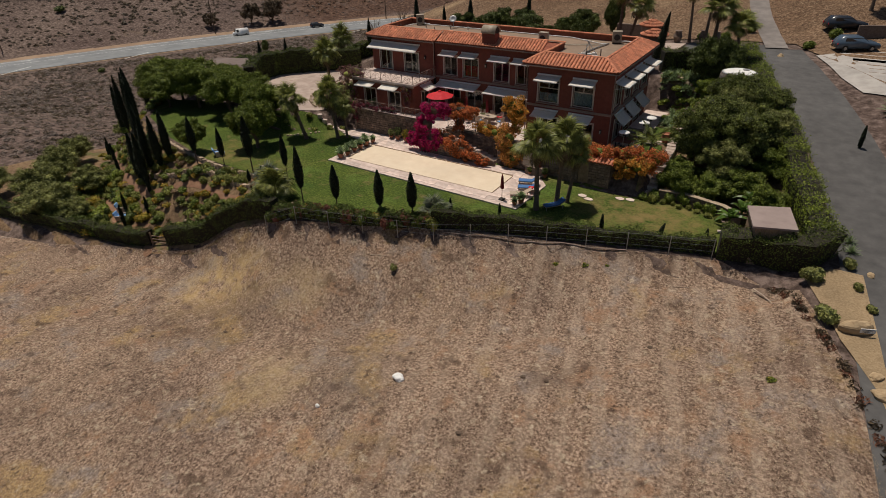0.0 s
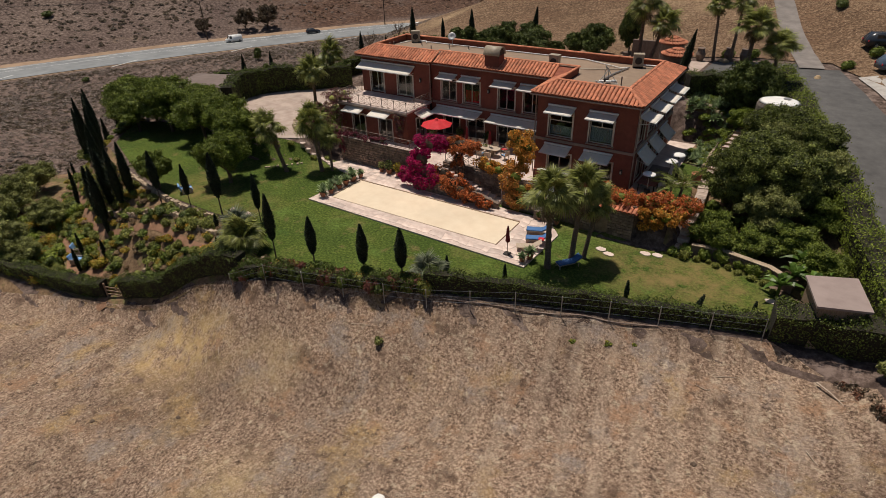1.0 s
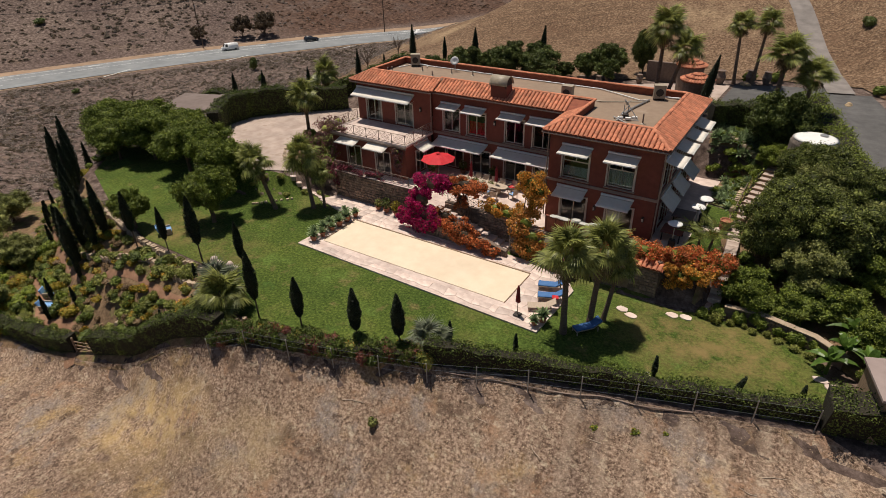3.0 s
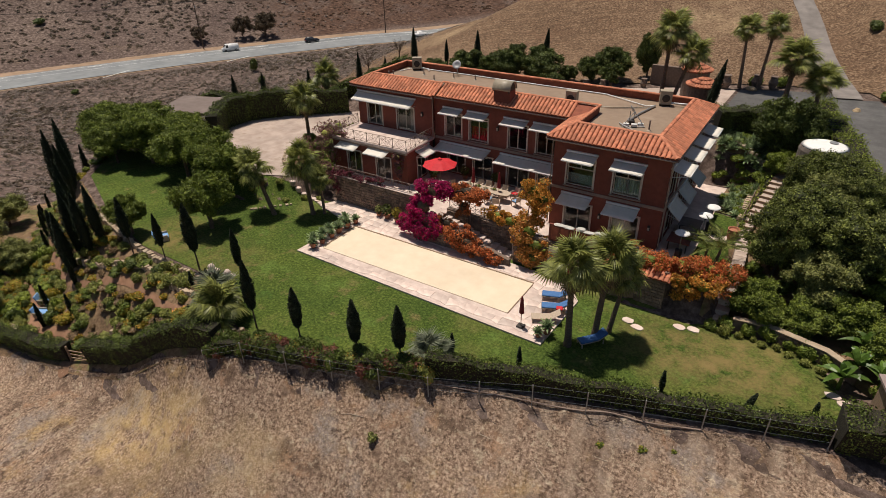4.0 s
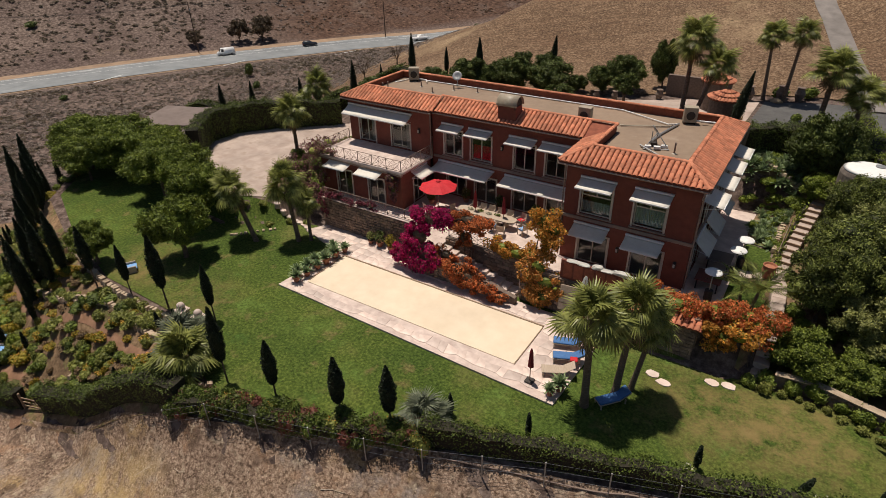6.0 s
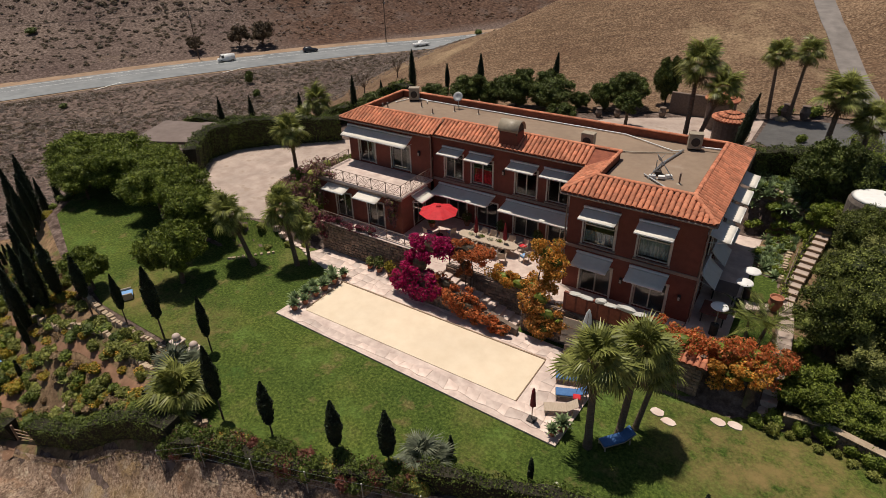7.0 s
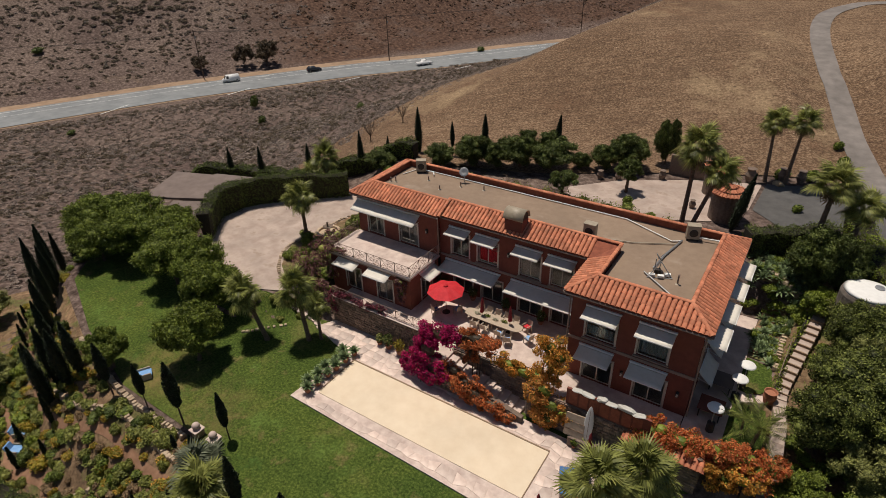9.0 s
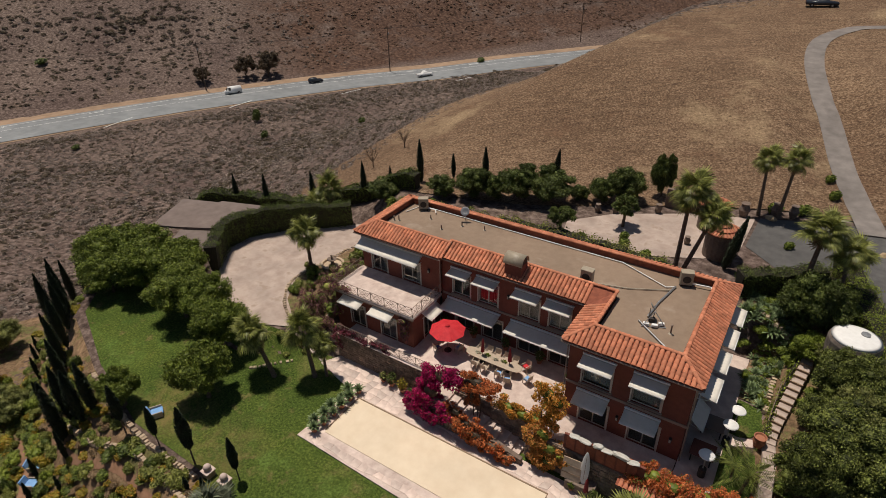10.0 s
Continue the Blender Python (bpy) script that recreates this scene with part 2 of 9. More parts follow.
L_DRYBUSH = leaf_mat("tan_dry_shrub_leaf", (0.22, 0.15, 0.085), (0.42, 0.3, 0.17), trans=0.3)
L_YELLOW = leaf_mat("yellow_shrub_leaf", (0.22, 0.2, 0.025), (0.46, 0.37, 0.045), trans=0.35)
L_MAGENTA = leaf_mat("magenta_bract", (0.42, 0.012, 0.12), (0.72, 0.03, 0.22), trans=0.45)
L_ORANGE = leaf_mat("orange_bract", (0.6, 0.17, 0.06), (0.85, 0.34, 0.13), trans=0.45)
L_GOLD = leaf_mat("gold_bract", (0.66, 0.31, 0.055), (0.9, 0.52, 0.12), trans=0.45)
L_PINK = leaf_mat("dusty_pink_flower", (0.3, 0.13, 0.12), (0.45, 0.22, 0.2))
L_WHITE = leaf_mat("white_flower", (0.6, 0.6, 0.45), (0.8, 0.8, 0.65))
L_STRAW = leaf_mat("straw", (0.34, 0.26, 0.165), (0.58, 0.47, 0.33), trans=0.2)
L_BANANA = leaf_mat("banana_leaf", (0.06, 0.12, 0.02), (0.14, 0.24, 0.045), rough=0.4)
L_YELLOWGREEN = leaf_mat("bright_hedge_leaf", (0.15, 0.21, 0.024), (0.33, 0.4, 0.06), trans=0.18)


def worn_spot(m, colour, centre, reach, strength):
    """A bleached or worn patch of ground with ragged edges round a place."""
    t = m.node_tree
    sock = t.nodes["Principled BSDF"].inputs["Base Color"]
    was = sock.links[0].from_socket
    co = t.nodes.new("ShaderNodeTexCoord")
    d = t.nodes.new("ShaderNodeVectorMath")
    d.operation = "DISTANCE"
    d.inputs[1].default_value = centre
    t.links.new(co.outputs["Object"], d.inputs[0])
    near = t.nodes.new("ShaderNodeMapRange")
    near.inputs["From Min"].default_value, near.inputs["From Max"].default_value = reach, reach * 0.2
    t.links.new(d.outputs["Value"], near.inputs["Value"])
    rag = ramp(t, noise_of(t, 0.7, 6.0, 0.7), [(0.38, (0, 0, 0)), (0.62, (1, 1, 1))])
    k = mixed(t, rag, near.outputs[0], 1.0, "MULTIPLY")
    k = mixed(t, k, (strength,) * 3, 1.0, "MULTIPLY")
    t.links.new(mixed(t, was, colour, k), sock)


for spot, reach, strength in (((34.2, -6.8, -0.2), 4.5, 0.8), ((38.6, -6.2, -0.2), 4.5, 0.9), ((-5.0, -14.0, -0.2), 4.5, 0.8), ((2.0, -14.5, -0.2), 4.0, 0.5)):
    worn_spot(LAWN, (0.24, 0.17, 0.07), spot, reach, strength)
for colour, spot, reach in (((0.56, 0.39, 0.17), (5.5, -26.4, -6.0), 5.0), ((0.56, 0.4, 0.18), (9.5, -24.6, -5.4), 4.0), ((0.09, 0.06, 0.04), (11.6, -29.6, -5.5), 5.0), ((0.1, 0.066, 0.045), (7.5, -30.5, -6.0), 4.0),
                            ((0.46, 0.34, 0.18), (20.0, -33.0, -4.6), 4.0), ((0.13, 0.1, 0.08), (26.0, -30.0, -3.7), 4.5), ((0.45, 0.33, 0.18), (15.0, -24.0, -4.8), 3.5)):
    worn_spot(FIELD, colour, spot, reach, 0.7)

def red_slope(m):
    """Bare red-brown grassland on the far end of the hillside across the highway."""
    t = m.node_tree
    sock = t.nodes["Principled BSDF"].inputs["Base Color"]
    was = sock.links[0].from_socket
    co = t.nodes.new("ShaderNodeTexCoord")
    d = t.nodes.new("ShaderNodeVectorMath")
    d.operation = "DOT_PRODUCT"
    d.inputs[1].default_value = (0.49, 0.872, 0)
    t.links.new(co.outputs["Object"], d.inputs[0])
    far = t.nodes.new("ShaderNodeMapRange")
    far.inputs["From Min"].default_value, far.inputs["From Max"].default_value = 24, 48
    t.links.new(d.outputs["Value"], far.inputs["Value"])
    e = t.nodes.new("ShaderNodeVectorMath")
    e.operation = "DOT_PRODUCT"
    e.inputs[1].default_value = (0.872, -0.49, 0)
    t.links.new(co.outputs["Object"], e.inputs[0])
    across = t.nodes.new("ShaderNodeMapRange")
    across.inputs["From Min"].default_value, across.inputs["From Max"].default_value = -153, -159
    t.links.new(e.outputs["Value"], across.inputs["Value"])
    rag = ramp(t, noise_of(t, 0.09, 5.0, 0.65), [(0.3, (0, 0, 0)), (0.5, (1, 1, 1))])
    k = mixed(t, mixed(t, rag, far.outputs[0], 1.0, "MULTIPLY"), across.outputs[0], 1.0, "MULTIPLY")
    soil = ramp(t, noise_of(t, 0.9, 7.0, 0.7), [(0.36, (0.035, 0.02, 0.015)), (0.52, (0.092, 0.052, 0.036)), (0.66, (0.18, 0.112, 0.078))])
    t.links.new(mixed(t, was, soil, k), sock)


def mower_rows(m):
    """Pale rows of cut grass left by the mower on the eastern half of the field."""
    t = m.node_tree
    sock = t.nodes["Principled BSDF"].inputs["Base Color"]
    was = sock.links[0].from_socket
    co = t.nodes.new("ShaderNodeTexCoord")
    wv = nd(t, "ShaderNodeTexWave", Scale=1.0, Distortion=3.0, Detail=4.0)
    wv.inputs["Detail Scale"].default_value = 0.7
    mp = t.nodes.new("ShaderNodeMapping")
    mp.inputs["Rotation"].default_value = (0, 0, -0.245)
    mp.inputs["Scale"].default_value = (0.17, 0.17, 0.17)
    t.links.new(co.outputs["Object"], mp.inputs[0])
    t.links.new(mp.outputs[0], wv.inputs["Vector"])
    sx = t.nodes.new("ShaderNodeSeparateXYZ")
    t.links.new(co.outputs["Object"], sx.inputs[0])
    east = t.nodes.new("ShaderNodeMapRange")
    east.inputs["From Min"].default_value, east.inputs["From Max"].default_value = 22, 31
    t.links.new(sx.outputs[0], east.inputs["Value"])
    rag = ramp(t, noise_of(t, 0.5, 5.0, 0.65), [(0.36, (0.0, 0.0, 0.0)), (0.62, (0.4, 0.4, 0.4))])
    k = mixed(t, mixed(t, ramp(t, wv.outputs["Fac"], [(0.5, (0, 0, 0)), (0.85, (1, 1, 1))]), rag, 1.0, "MULTIPLY"), east.outputs[0], 1.0, "MULTIPLY")
    t.links.new(mixed(t, was, ramp(t, noise_of(t, 9.0, 6.0, 0.7), [(0.36, (0.26, 0.18, 0.13)), (0.62, (0.56, 0.45, 0.34))]), k), sock)


red_slope(GROUND)
mower_rows(FIELD)

# mesh helpers
def mesh_object(name, verts, faces, material, parent=None, label="", smooth=False):
    me = bpy.data.meshes.new(name)
    me.from_pydata([tuple(v) for v in verts], [], [tuple(f) for f in faces])
    me.materials.append(material)
    if smooth:
        me.polygons.foreach_set("use_smooth", [True] * len(me.polygons))
    ob = new(name, me)
    if parent:
        ob.parent = parent
    if label:
        ob["label"] = label
    return ob


def part(name, bm, material, parent=None, label="", smooth=False):
    me = bpy.data.meshes.new(name)
    if smooth:
        for f in bm.faces:
            f.smooth = True
    bm.to_mesh(me)
    bm.free()
    me.materials.append(material)
    ob = new(name, me)
    if parent:
        ob.parent = parent
    if label:
        ob["label"] = label
    return ob


def thing(name, m, label, category, group="", kind=""):
    ob = new(name)
    ob.matrix_world = m
    return tagged(ob, label, category, group, kind)


def add_box(bm, x0, x1, y0, y1, z0, z1, bevel=0.0, m=None):
    r = bmesh.ops.create_cube(bm, size=1.0, matrix=Matrix.Translation(((x0 + x1) / 2, (y0 + y1) / 2, (z0 + z1) / 2)) @ Matrix.Diagonal((x1 - x0, y1 - y0, z1 - z0, 1)))
    vs = r["verts"]
    if bevel:
        es = list({e for v in vs for e in v.link_edges})
        out = bmesh.ops.bevel(bm, geom=es, offset=bevel, segments=1, affect="EDGES")
        vs = list({v for f in out["faces"] for v in f.verts} | {v for v in vs if v.is_valid})
    if m:
        bmesh.ops.transform(bm, matrix=m, verts=vs)
    return bm


def box_bm(*a, **k):
    return add_box(bmesh.new(), *a, **k)


def add_rod(bm, a, b, r0, r1=None, seg=6):
    a, b = Vector(a), Vector(b)
    d = b - a
    m = Matrix.Translation((a + b) / 2) @ d.to_track_quat("Z", "Y").to_matrix().to_4x4()
    bmesh.ops.create_cone(bm, cap_ends=True, segments=seg, radius1=r0, radius2=r0 if r1 is None else r1, depth=d.length, matrix=m)
    return bm


def lathe(bm, profile, seg=16, m=None, wobble=0.0):
    rings = []
    for r, z in profile:
        rings.append([bm.verts.new((r * math.cos(k * math.tau / seg) * (1 + random.uniform(-wobble, wobble)),
                                    r * math.sin(k * math.tau / seg) * (1 + random.uniform(-wobble, wobble)), z)) for k in range(seg)])
    for a, b in zip(rings, rings[1:]):
        for k in range(seg):
            bm.faces.new((a[k], a[(k + 1) % seg], b[(k + 1) % seg], b[k]))
    bm.faces.new(rings[0][::-1])
    bm.faces.new(rings[-1])
    if m:
        bmesh.ops.transform(bm, matrix=m, verts=[v for ring in rings for v in ring])
    return bm


# lie of the land
def sm(a, b, t):
    t = np.clip((t - a) / (b - a), 0, 1)
    return t * t * (3 - 2 * t)


def poly_dist(poly, x, y):
    """Distance outside a polygon (0 inside)."""
    x, y = np.asarray(x, float), np.asarray(y, float)
    d = np.full(x.shape, 1e9)
    inside = np.zeros(x.shape, bool)
    for (ax, ay), (bx, by) in zip(poly, poly[1:] + poly[:1]):
        ex, ey = bx - ax, by - ay
        k = np.clip(((x - ax) * ex + (y - ay) * ey) / (ex * ex + ey * ey), 0, 1)
        d = np.minimum(d, np.hypot(x - ax - k * ex, y - ay - k * ey))
        if ey:
            inside ^= ((ay > y) != (by > y)) & (x < ex * (y - ay) / ey + ax)
    return np.where(inside, 0, d)


def line_dist(line, x, y):
    """Distance to a polyline, and how far along it (in points)."""
    x, y = np.asarray(x, float), np.asarray(y, float)
    d, along = np.full(x.shape, 1e9), np.zeros(x.shape)
    for i, ((ax, ay), (bx, by)) in enumerate(zip(line, line[1:])):
        ex, ey = bx - ax, by - ay
        k = np.clip(((x - ax) * ex + (y - ay) * ey) / (ex * ex + ey * ey), 0, 1)
        dd = np.hypot(x - ax - k * ex, y - ay - k * ey)
        along = np.where(dd < d, i + k, along)
        d = np.minimum(d, dd)
    return d, along


def highway_side(x, y):
    """Metres from the highway's near edge: positive on the house's side."""
    s = (x + 108) * 0.49 + (y - 17) * 0.872
    return (x + 108) * 0.872 - (y - 17) * 0.49 + 33.5 - 0.0007 * (s - 55) ** 2


def wave(x, y, size, seed):
    return (np.sin(x / size + seed) * np.cos(y / size * 0.83 + 2.1 * seed) + 0.5 * np.sin(x / size * 2.3 - 1.7 * y / size + 5 * seed)) / 1.5


HEDGE_LINE = [(-30, -29.4), (-8, -25.5), (4, -22.4), (12, -20.9), (24, -16.0), (43, -10.4)]
LAWN_EDGE = [(-29, -5), (-24, -10.5), (-15, -14), (-6, -16.3), (2.5, -16.4), (6, -18.5), (12, -20), (24, -15.4), (44, -9.4), (41.5, -3.4), (34, -3.6),
             (27, -3.0), (2.5, -2.2), (-4, -3.5), (-9, -5.2), (-22, -1.5)]
PLAZA = [(-21.5, 2.5), (-20.5, 7), (-18, 10), (-13, 13), (-9, 16.5), (-2, 17), (-1, 12), (-0.2, 1.5), (-2.5, -2.6), (-6, -4.2), (-9.5, -4.3), (-16, -0.8)]
CARPORT_PAD = [(-34, 0), (-34, 12), (-20, 16), (-17, 12), (-21, 2)]
REAR_YARD = [(-2, 14.2), (31.5, 14.2), (34, 24), (31, 36), (20, 32), (-6, 21)]
ROAD_LINE = [(56, -30), (53.6, -15), (52.0, -5), (50.2, 3), (48.0, 11), (45.4, 19), (42.6, 27), (40.2, 35), (38.6, 41), (36.4, 47.2), (34.0, 57.2), (32.0, 63), (29.8, 74), (29.8, 84), (32.6, 92), (37.5, 96), (60, 100)]
ROAD_Z = [-1.5, 0.2, 1.2, 2.2, 3.2, 4.2, 4.9, 5.0, 5.4, 7.0, 9.0, 11.0, 13.0, 14.0, 14.4, 14.7, 15.6]


def ground_z(x, y):
    x, y = np.asarray(x, float), np.asarray(y, float)
    p = highway_side(x, y)
    f = -3.35 + 0.115 * (x - 28) + 0.06 * (y + 29)
    f = -6.9 + np.log1p(np.exp(np.clip((f + 6.9) * 1.4, -30, 30))) / 1.4
    f = np.minimum(f, 3.0)
    hill = 5.2 + 8.0 * sm(33, 70, y) + 4.5 * sm(66, 140, y) + 0.5 * wave(x, y, 17, 1.3) * sm(40, 60, y)
    flank = 3.0 + 0.33 * (x + 18) + 0.3 * np.maximum(x + 12, 0) + 0.1 * (np.minimum(y, 52) - 32) - 0.05 * np.maximum(y - 60, 0)
    flank = np.maximum(flank, -12.5)
    hill = hill - np.log1p(np.exp(np.clip((hill - flank) * 0.9, -30, 30))) / 0.9
    up = f + (hill - f) * sm(-14, 30, y)
    up = up - 2.5 * sm(-18, -45, x) * sm(-20, 5, y) * sm(18, 5, y)
    valley = -14.6 + 0.5 * wave(x, y, 9, 0.4)
    z = valley + (up - valley) * sm(6, 84, p)
    edge = sm(14, 2, p)
    z = z * (1 - edge) - 15.4 * edge
    q = np.maximum(-p - 24, 0)
    z = np.where(p < 0, -15.4 + q * 0.2 + 0.0016 * np.minimum(q, 160) ** 2 + wave(x, y, 21, 2.2) * np.minimum(q * 0.06, 2.5), z)
    for poly, level, soft in ((LAWN_EDGE, -0.2, 9.0), (CARPORT_PAD, -0.9, 6.0), (PLAZA, 1.5, 2.2), (REAR_YARD, 5.2, 5.0),
                              ([(30.4, -2.2), (30.4, 14), (34.6, 14), (34.6, -2.2)], 1.95, 1.4),
                              ([(1.2, -1.4), (1.2, 12), (29.8, 12), (29.8, -1.4)], -0.2, 0.8)):
        k = sm(soft, 0, poly_dist(poly, x, y))
        z = z * (1 - k) + level * k
    below = np.interp(x, [v[0] for v in HEDGE_LINE], [v[1] for v in HEDGE_LINE]) - y
    z = z - 0.9 * sm(0.3, 1.5, below) * sm(16, 8, below) * sm(49, 45, x)
    d, along = line_dist(ROAD_LINE, x, y)
    k = sm(6.5, 2.3, d)
    return z * (1 - k) + np.interp(along, range(len(ROAD_Z)), ROAD_Z) * k


def gz(x, y):
    return float(ground_z(np.array([x]), np.array([y]))[0])


def draped(name, outline, material, lift, step, label, category, hole=None):
    """A sheet laid over the ground inside an outline."""
    from mathutils import geometry
    xs, ys = [v[0] for v in outline], [v[1] for v in outline]
    pts = []
    edge = []
    for (ax, ay), (bx, by) in zip(outline, outline[1:] + outline[:1]):
        n = max(1, int(math.hypot(bx - ax, by - ay) / step))
        edge += [(ax + (bx - ax) * k / n, ay + (by - ay) * k / n) for k in range(n)]
    n = len(edge)
    gx, gy = np.meshgrid(np.arange(min(xs), max(xs), step), np.arange(min(ys), max(ys), step))
    gx, gy = gx.ravel() + step * 0.3, gy.ravel() + step * 0.3
    inner = poly_dist(outline, gx, gy) == 0
    pts = [Vector(p) for p in edge] + [Vector((a, b)) for a, b in zip(gx[inner], gy[inner])]
    v, e, f, *_ = geometry.delaunay_2d_cdt(pts, [(k, (k + 1) % n) for k in range(n)], [list(range(n))], 1, 1e-4)
    vx, vy = np.array([a[0] for a in v]), np.array([a[1] for a in v])
    z = ground_z(vx, vy) + lift
    me = bpy.data.meshes.new(name)
    me.from_pydata([(a, b, c) for a, b, c in zip(vx, vy, z)], [], [tuple(a) for a in f])
    me.materials.append(material)
    me.polygons.foreach_set("use_smooth", [True] * len(me.polygons))
    ob = new(name, me)
    return tagged(ob, label, category, kind="structure")


def smooth_line(pts, per=6):
    """A curve through points (Catmull-Rom)."""
    out = []
    for i in range(len(pts) - 1):
        p0, p1, p2, p3 = (np.array(pts[min(max(j, 0), len(pts) - 1)], float) for j in (i - 1, i, i + 1, i + 2))
        for k in range(per):
            t = k / per
            out.append(tuple(0.5 * (2 * p1 + (p2 - p0) * t + (2 * p0 - 5 * p1 + 4 * p2 - p3) * t * t + (3 * p1 - p0 - 3 * p2 + p3) * t ** 3)))
    out.append(tuple(pts[-1]))
    return out


def ribbon(name, line, width, material, lift, label, category, across=4, shift=0.0, parent=None):
    """A strip of road or path along a line, draped on the ground."""
    v, f = [], []
    n = len(line)
    for i, (x, y) in enumerate(line):
        ax, ay = line[max(i - 1, 0)]
        bx, by = line[min(i + 1, n - 1)]
        l = math.hypot(bx - ax, by - ay)
        nx, ny = (by - ay) / l, -(bx - ax) / l
        w = width(i / (n - 1)) if callable(width) else width
        for k in range(across + 1):
            o = shift + w * (k / across - 0.5)
            v.append((x + nx * o, y + ny * o))
    a = np.array(v)
    z = ground_z(a[:, 0], a[:, 1]) + lift
    for i in range(n - 1):
        for k in range(across):
            q = i * (across + 1) + k
            f.append((q, q + 1, q + across + 2, q + across + 1))
    ob = mesh_object(name, [(x, y, h) for (x, y), h in zip(v, z)], f, material, parent, smooth=True)
    if not parent:
        tagged(ob, label, category, kind="structure")
    return ob


# the ground: one sheet to the horizon, finer near the house
def axis(lo, hi, near_lo, near_hi, fine, grow):
    a = list(np.arange(near_lo, near_hi, fine))
    s, p = fine, near_lo
    low = []
    while p > lo:
        s *= grow
        p -= s
        low.append(p)
    s, p = fine, a[-1]
    high = []
    while p < hi:
        s *= grow
        p += s
        high.append(p)
    return np.array(low[::-1] + a + high)


AX, AY = axis(-900, 900, -60, 60, 0.8, 1.045), axis(-500, 1100, -45, 60, 0.8, 1.045)
GX, GY = np.meshgrid(AX, AY)
GZ = ground_z(GX.ravel(), GY.ravel())
nx_, ny_ = len(AX), len(AY)
idx = np.arange(nx_ * ny_).reshape(ny_, nx_)
quads = np.stack([idx[:-1, :-1], idx[:-1, 1:], idx[1:, 1:], idx[1:, :-1]], -1).reshape(-1, 4)
ground = mesh_object("ground", np.stack([GX.ravel(), GY.ravel(), GZ], -1).tolist(), quads.tolist(), GROUND, smooth=True)
tagged(ground, "dry brown scrub hillside running down to the highway", "ground", kind="structure")

# the spur of grassy hill behind the house, the mown field in front
HILL_EDGE = [(-24, 19), (-29, 20), (-28.5, 26), (-27, 34), (-26, 44), (-24, 56), (-18, 72), (-8, 88), (8, 104), (30, 122), (60, 130), (90, 118), (90, 30), (58, 10), (53, 20), (47, 30), (42, 38), (31, 36), (20, 30.5), (8, 23.5), (-4, 20.2), (-14, 20.5)]
draped("hill", HILL_EDGE, HILL, 0.12, 1.6,
       "bare brown hill with mown dry grass behind the villa", "hill")
FIELD_EDGE = [(-32, -32.4)] + [(x, y - 0.3) for x, y in HEDGE_LINE[1:]] + [(48, -12.2), (51, -19), (54, -30), (57, -70), (-60, -80), (-60, -40)]
draped("field", FIELD_EDGE, FIELD, 0.05, 1.0, "mown dry field of brown soil and straw", "field")
draped("lawn", LAWN_EDGE, LAWN, 0.04, 0.8, "green garden lawn with a few yellowed patches", "lawn")
draped("plaza", PLAZA, CONCRETE, 0.06, 0.8, "pale stamped paving of a walled forecourt", "paving")
road_pts = smooth_line(ROAD_LINE[:8])
ribbon("road", road_pts, 5.6, ASPHALT, 0.07, "narrow grey asphalt lane beside the garden hedge", "road")
ribbon("track", smooth_line(ROAD_LINE[7:]), 2.6, mat("track_concrete", (0.17, 0.15, 0.135), (0.25, 0.22, 0.2), 0.8, 0.9, big=0.2, big_scale=0.2), 0.2, "pale worn track climbing the bare hill", "track", across=3)
def lane_centre(run):
    """A point on the highway's centre line, run metres along it."""
    x, y = -108 + 0.49 * run, 17 + 0.872 * run
    off = float(highway_side(np.array([x]), np.array([y]))[0]) - float(np.interp(run, [-10, 35, 92, 118, 147], [-8.6, -8.6, -6.2, -2.5, -4.0]))
    return x - 0.872 * off, y + 0.49 * off


hw = [lane_centre(run) for run in range(-420, 900, 6)]
ribbon("shoulder", hw, 23.0, SHOULDER, 0.06, "tan dirt shoulders of a highway", "road shoulder", across=6, shift=-2.4)
highway = ribbon("highway", hw, 16.2, HIGHWAY, 0.2, "two-lane grey asphalt highway with worn white lines", "highway", across=4)
ribbon("edge_line", hw, 0.22, PAINT, 0.25, "", "", across=1, shift=-6.4, parent=highway)
ribbon("edge_line", hw, 0.16, PAINT, 0.25, "", "", across=1, shift=-2.2, parent=highway)
for k in range(0, len(hw) - 2, 4):
    a, b = Vector(hw[k]), Vector(hw[k + 1])
    ribbon("dash", [tuple(a), tuple(a + (b - a) * 0.6)], 0.4, PAINT, 0.26, "", "", across=1, shift=-5.4, parent=highway)
for a, b in (((-126.6, 45.2), (-127.9, 54.0)), ((-111.0, 73.9), (-110.8, 82.0)), ((-91.0, 99.8), (-89.4, 107.6)), ((-68.0, 128.4), (-66.0, 135.4)), ((-140.5, 18.0), (-143.0, 27.0))):
    ribbon("dash", [a, b], 0.36, PAINT, 0.26, "", "", across=1, parent=highway)

# the villa
T, U, EAVE = 1.85, 5.15, 9.0


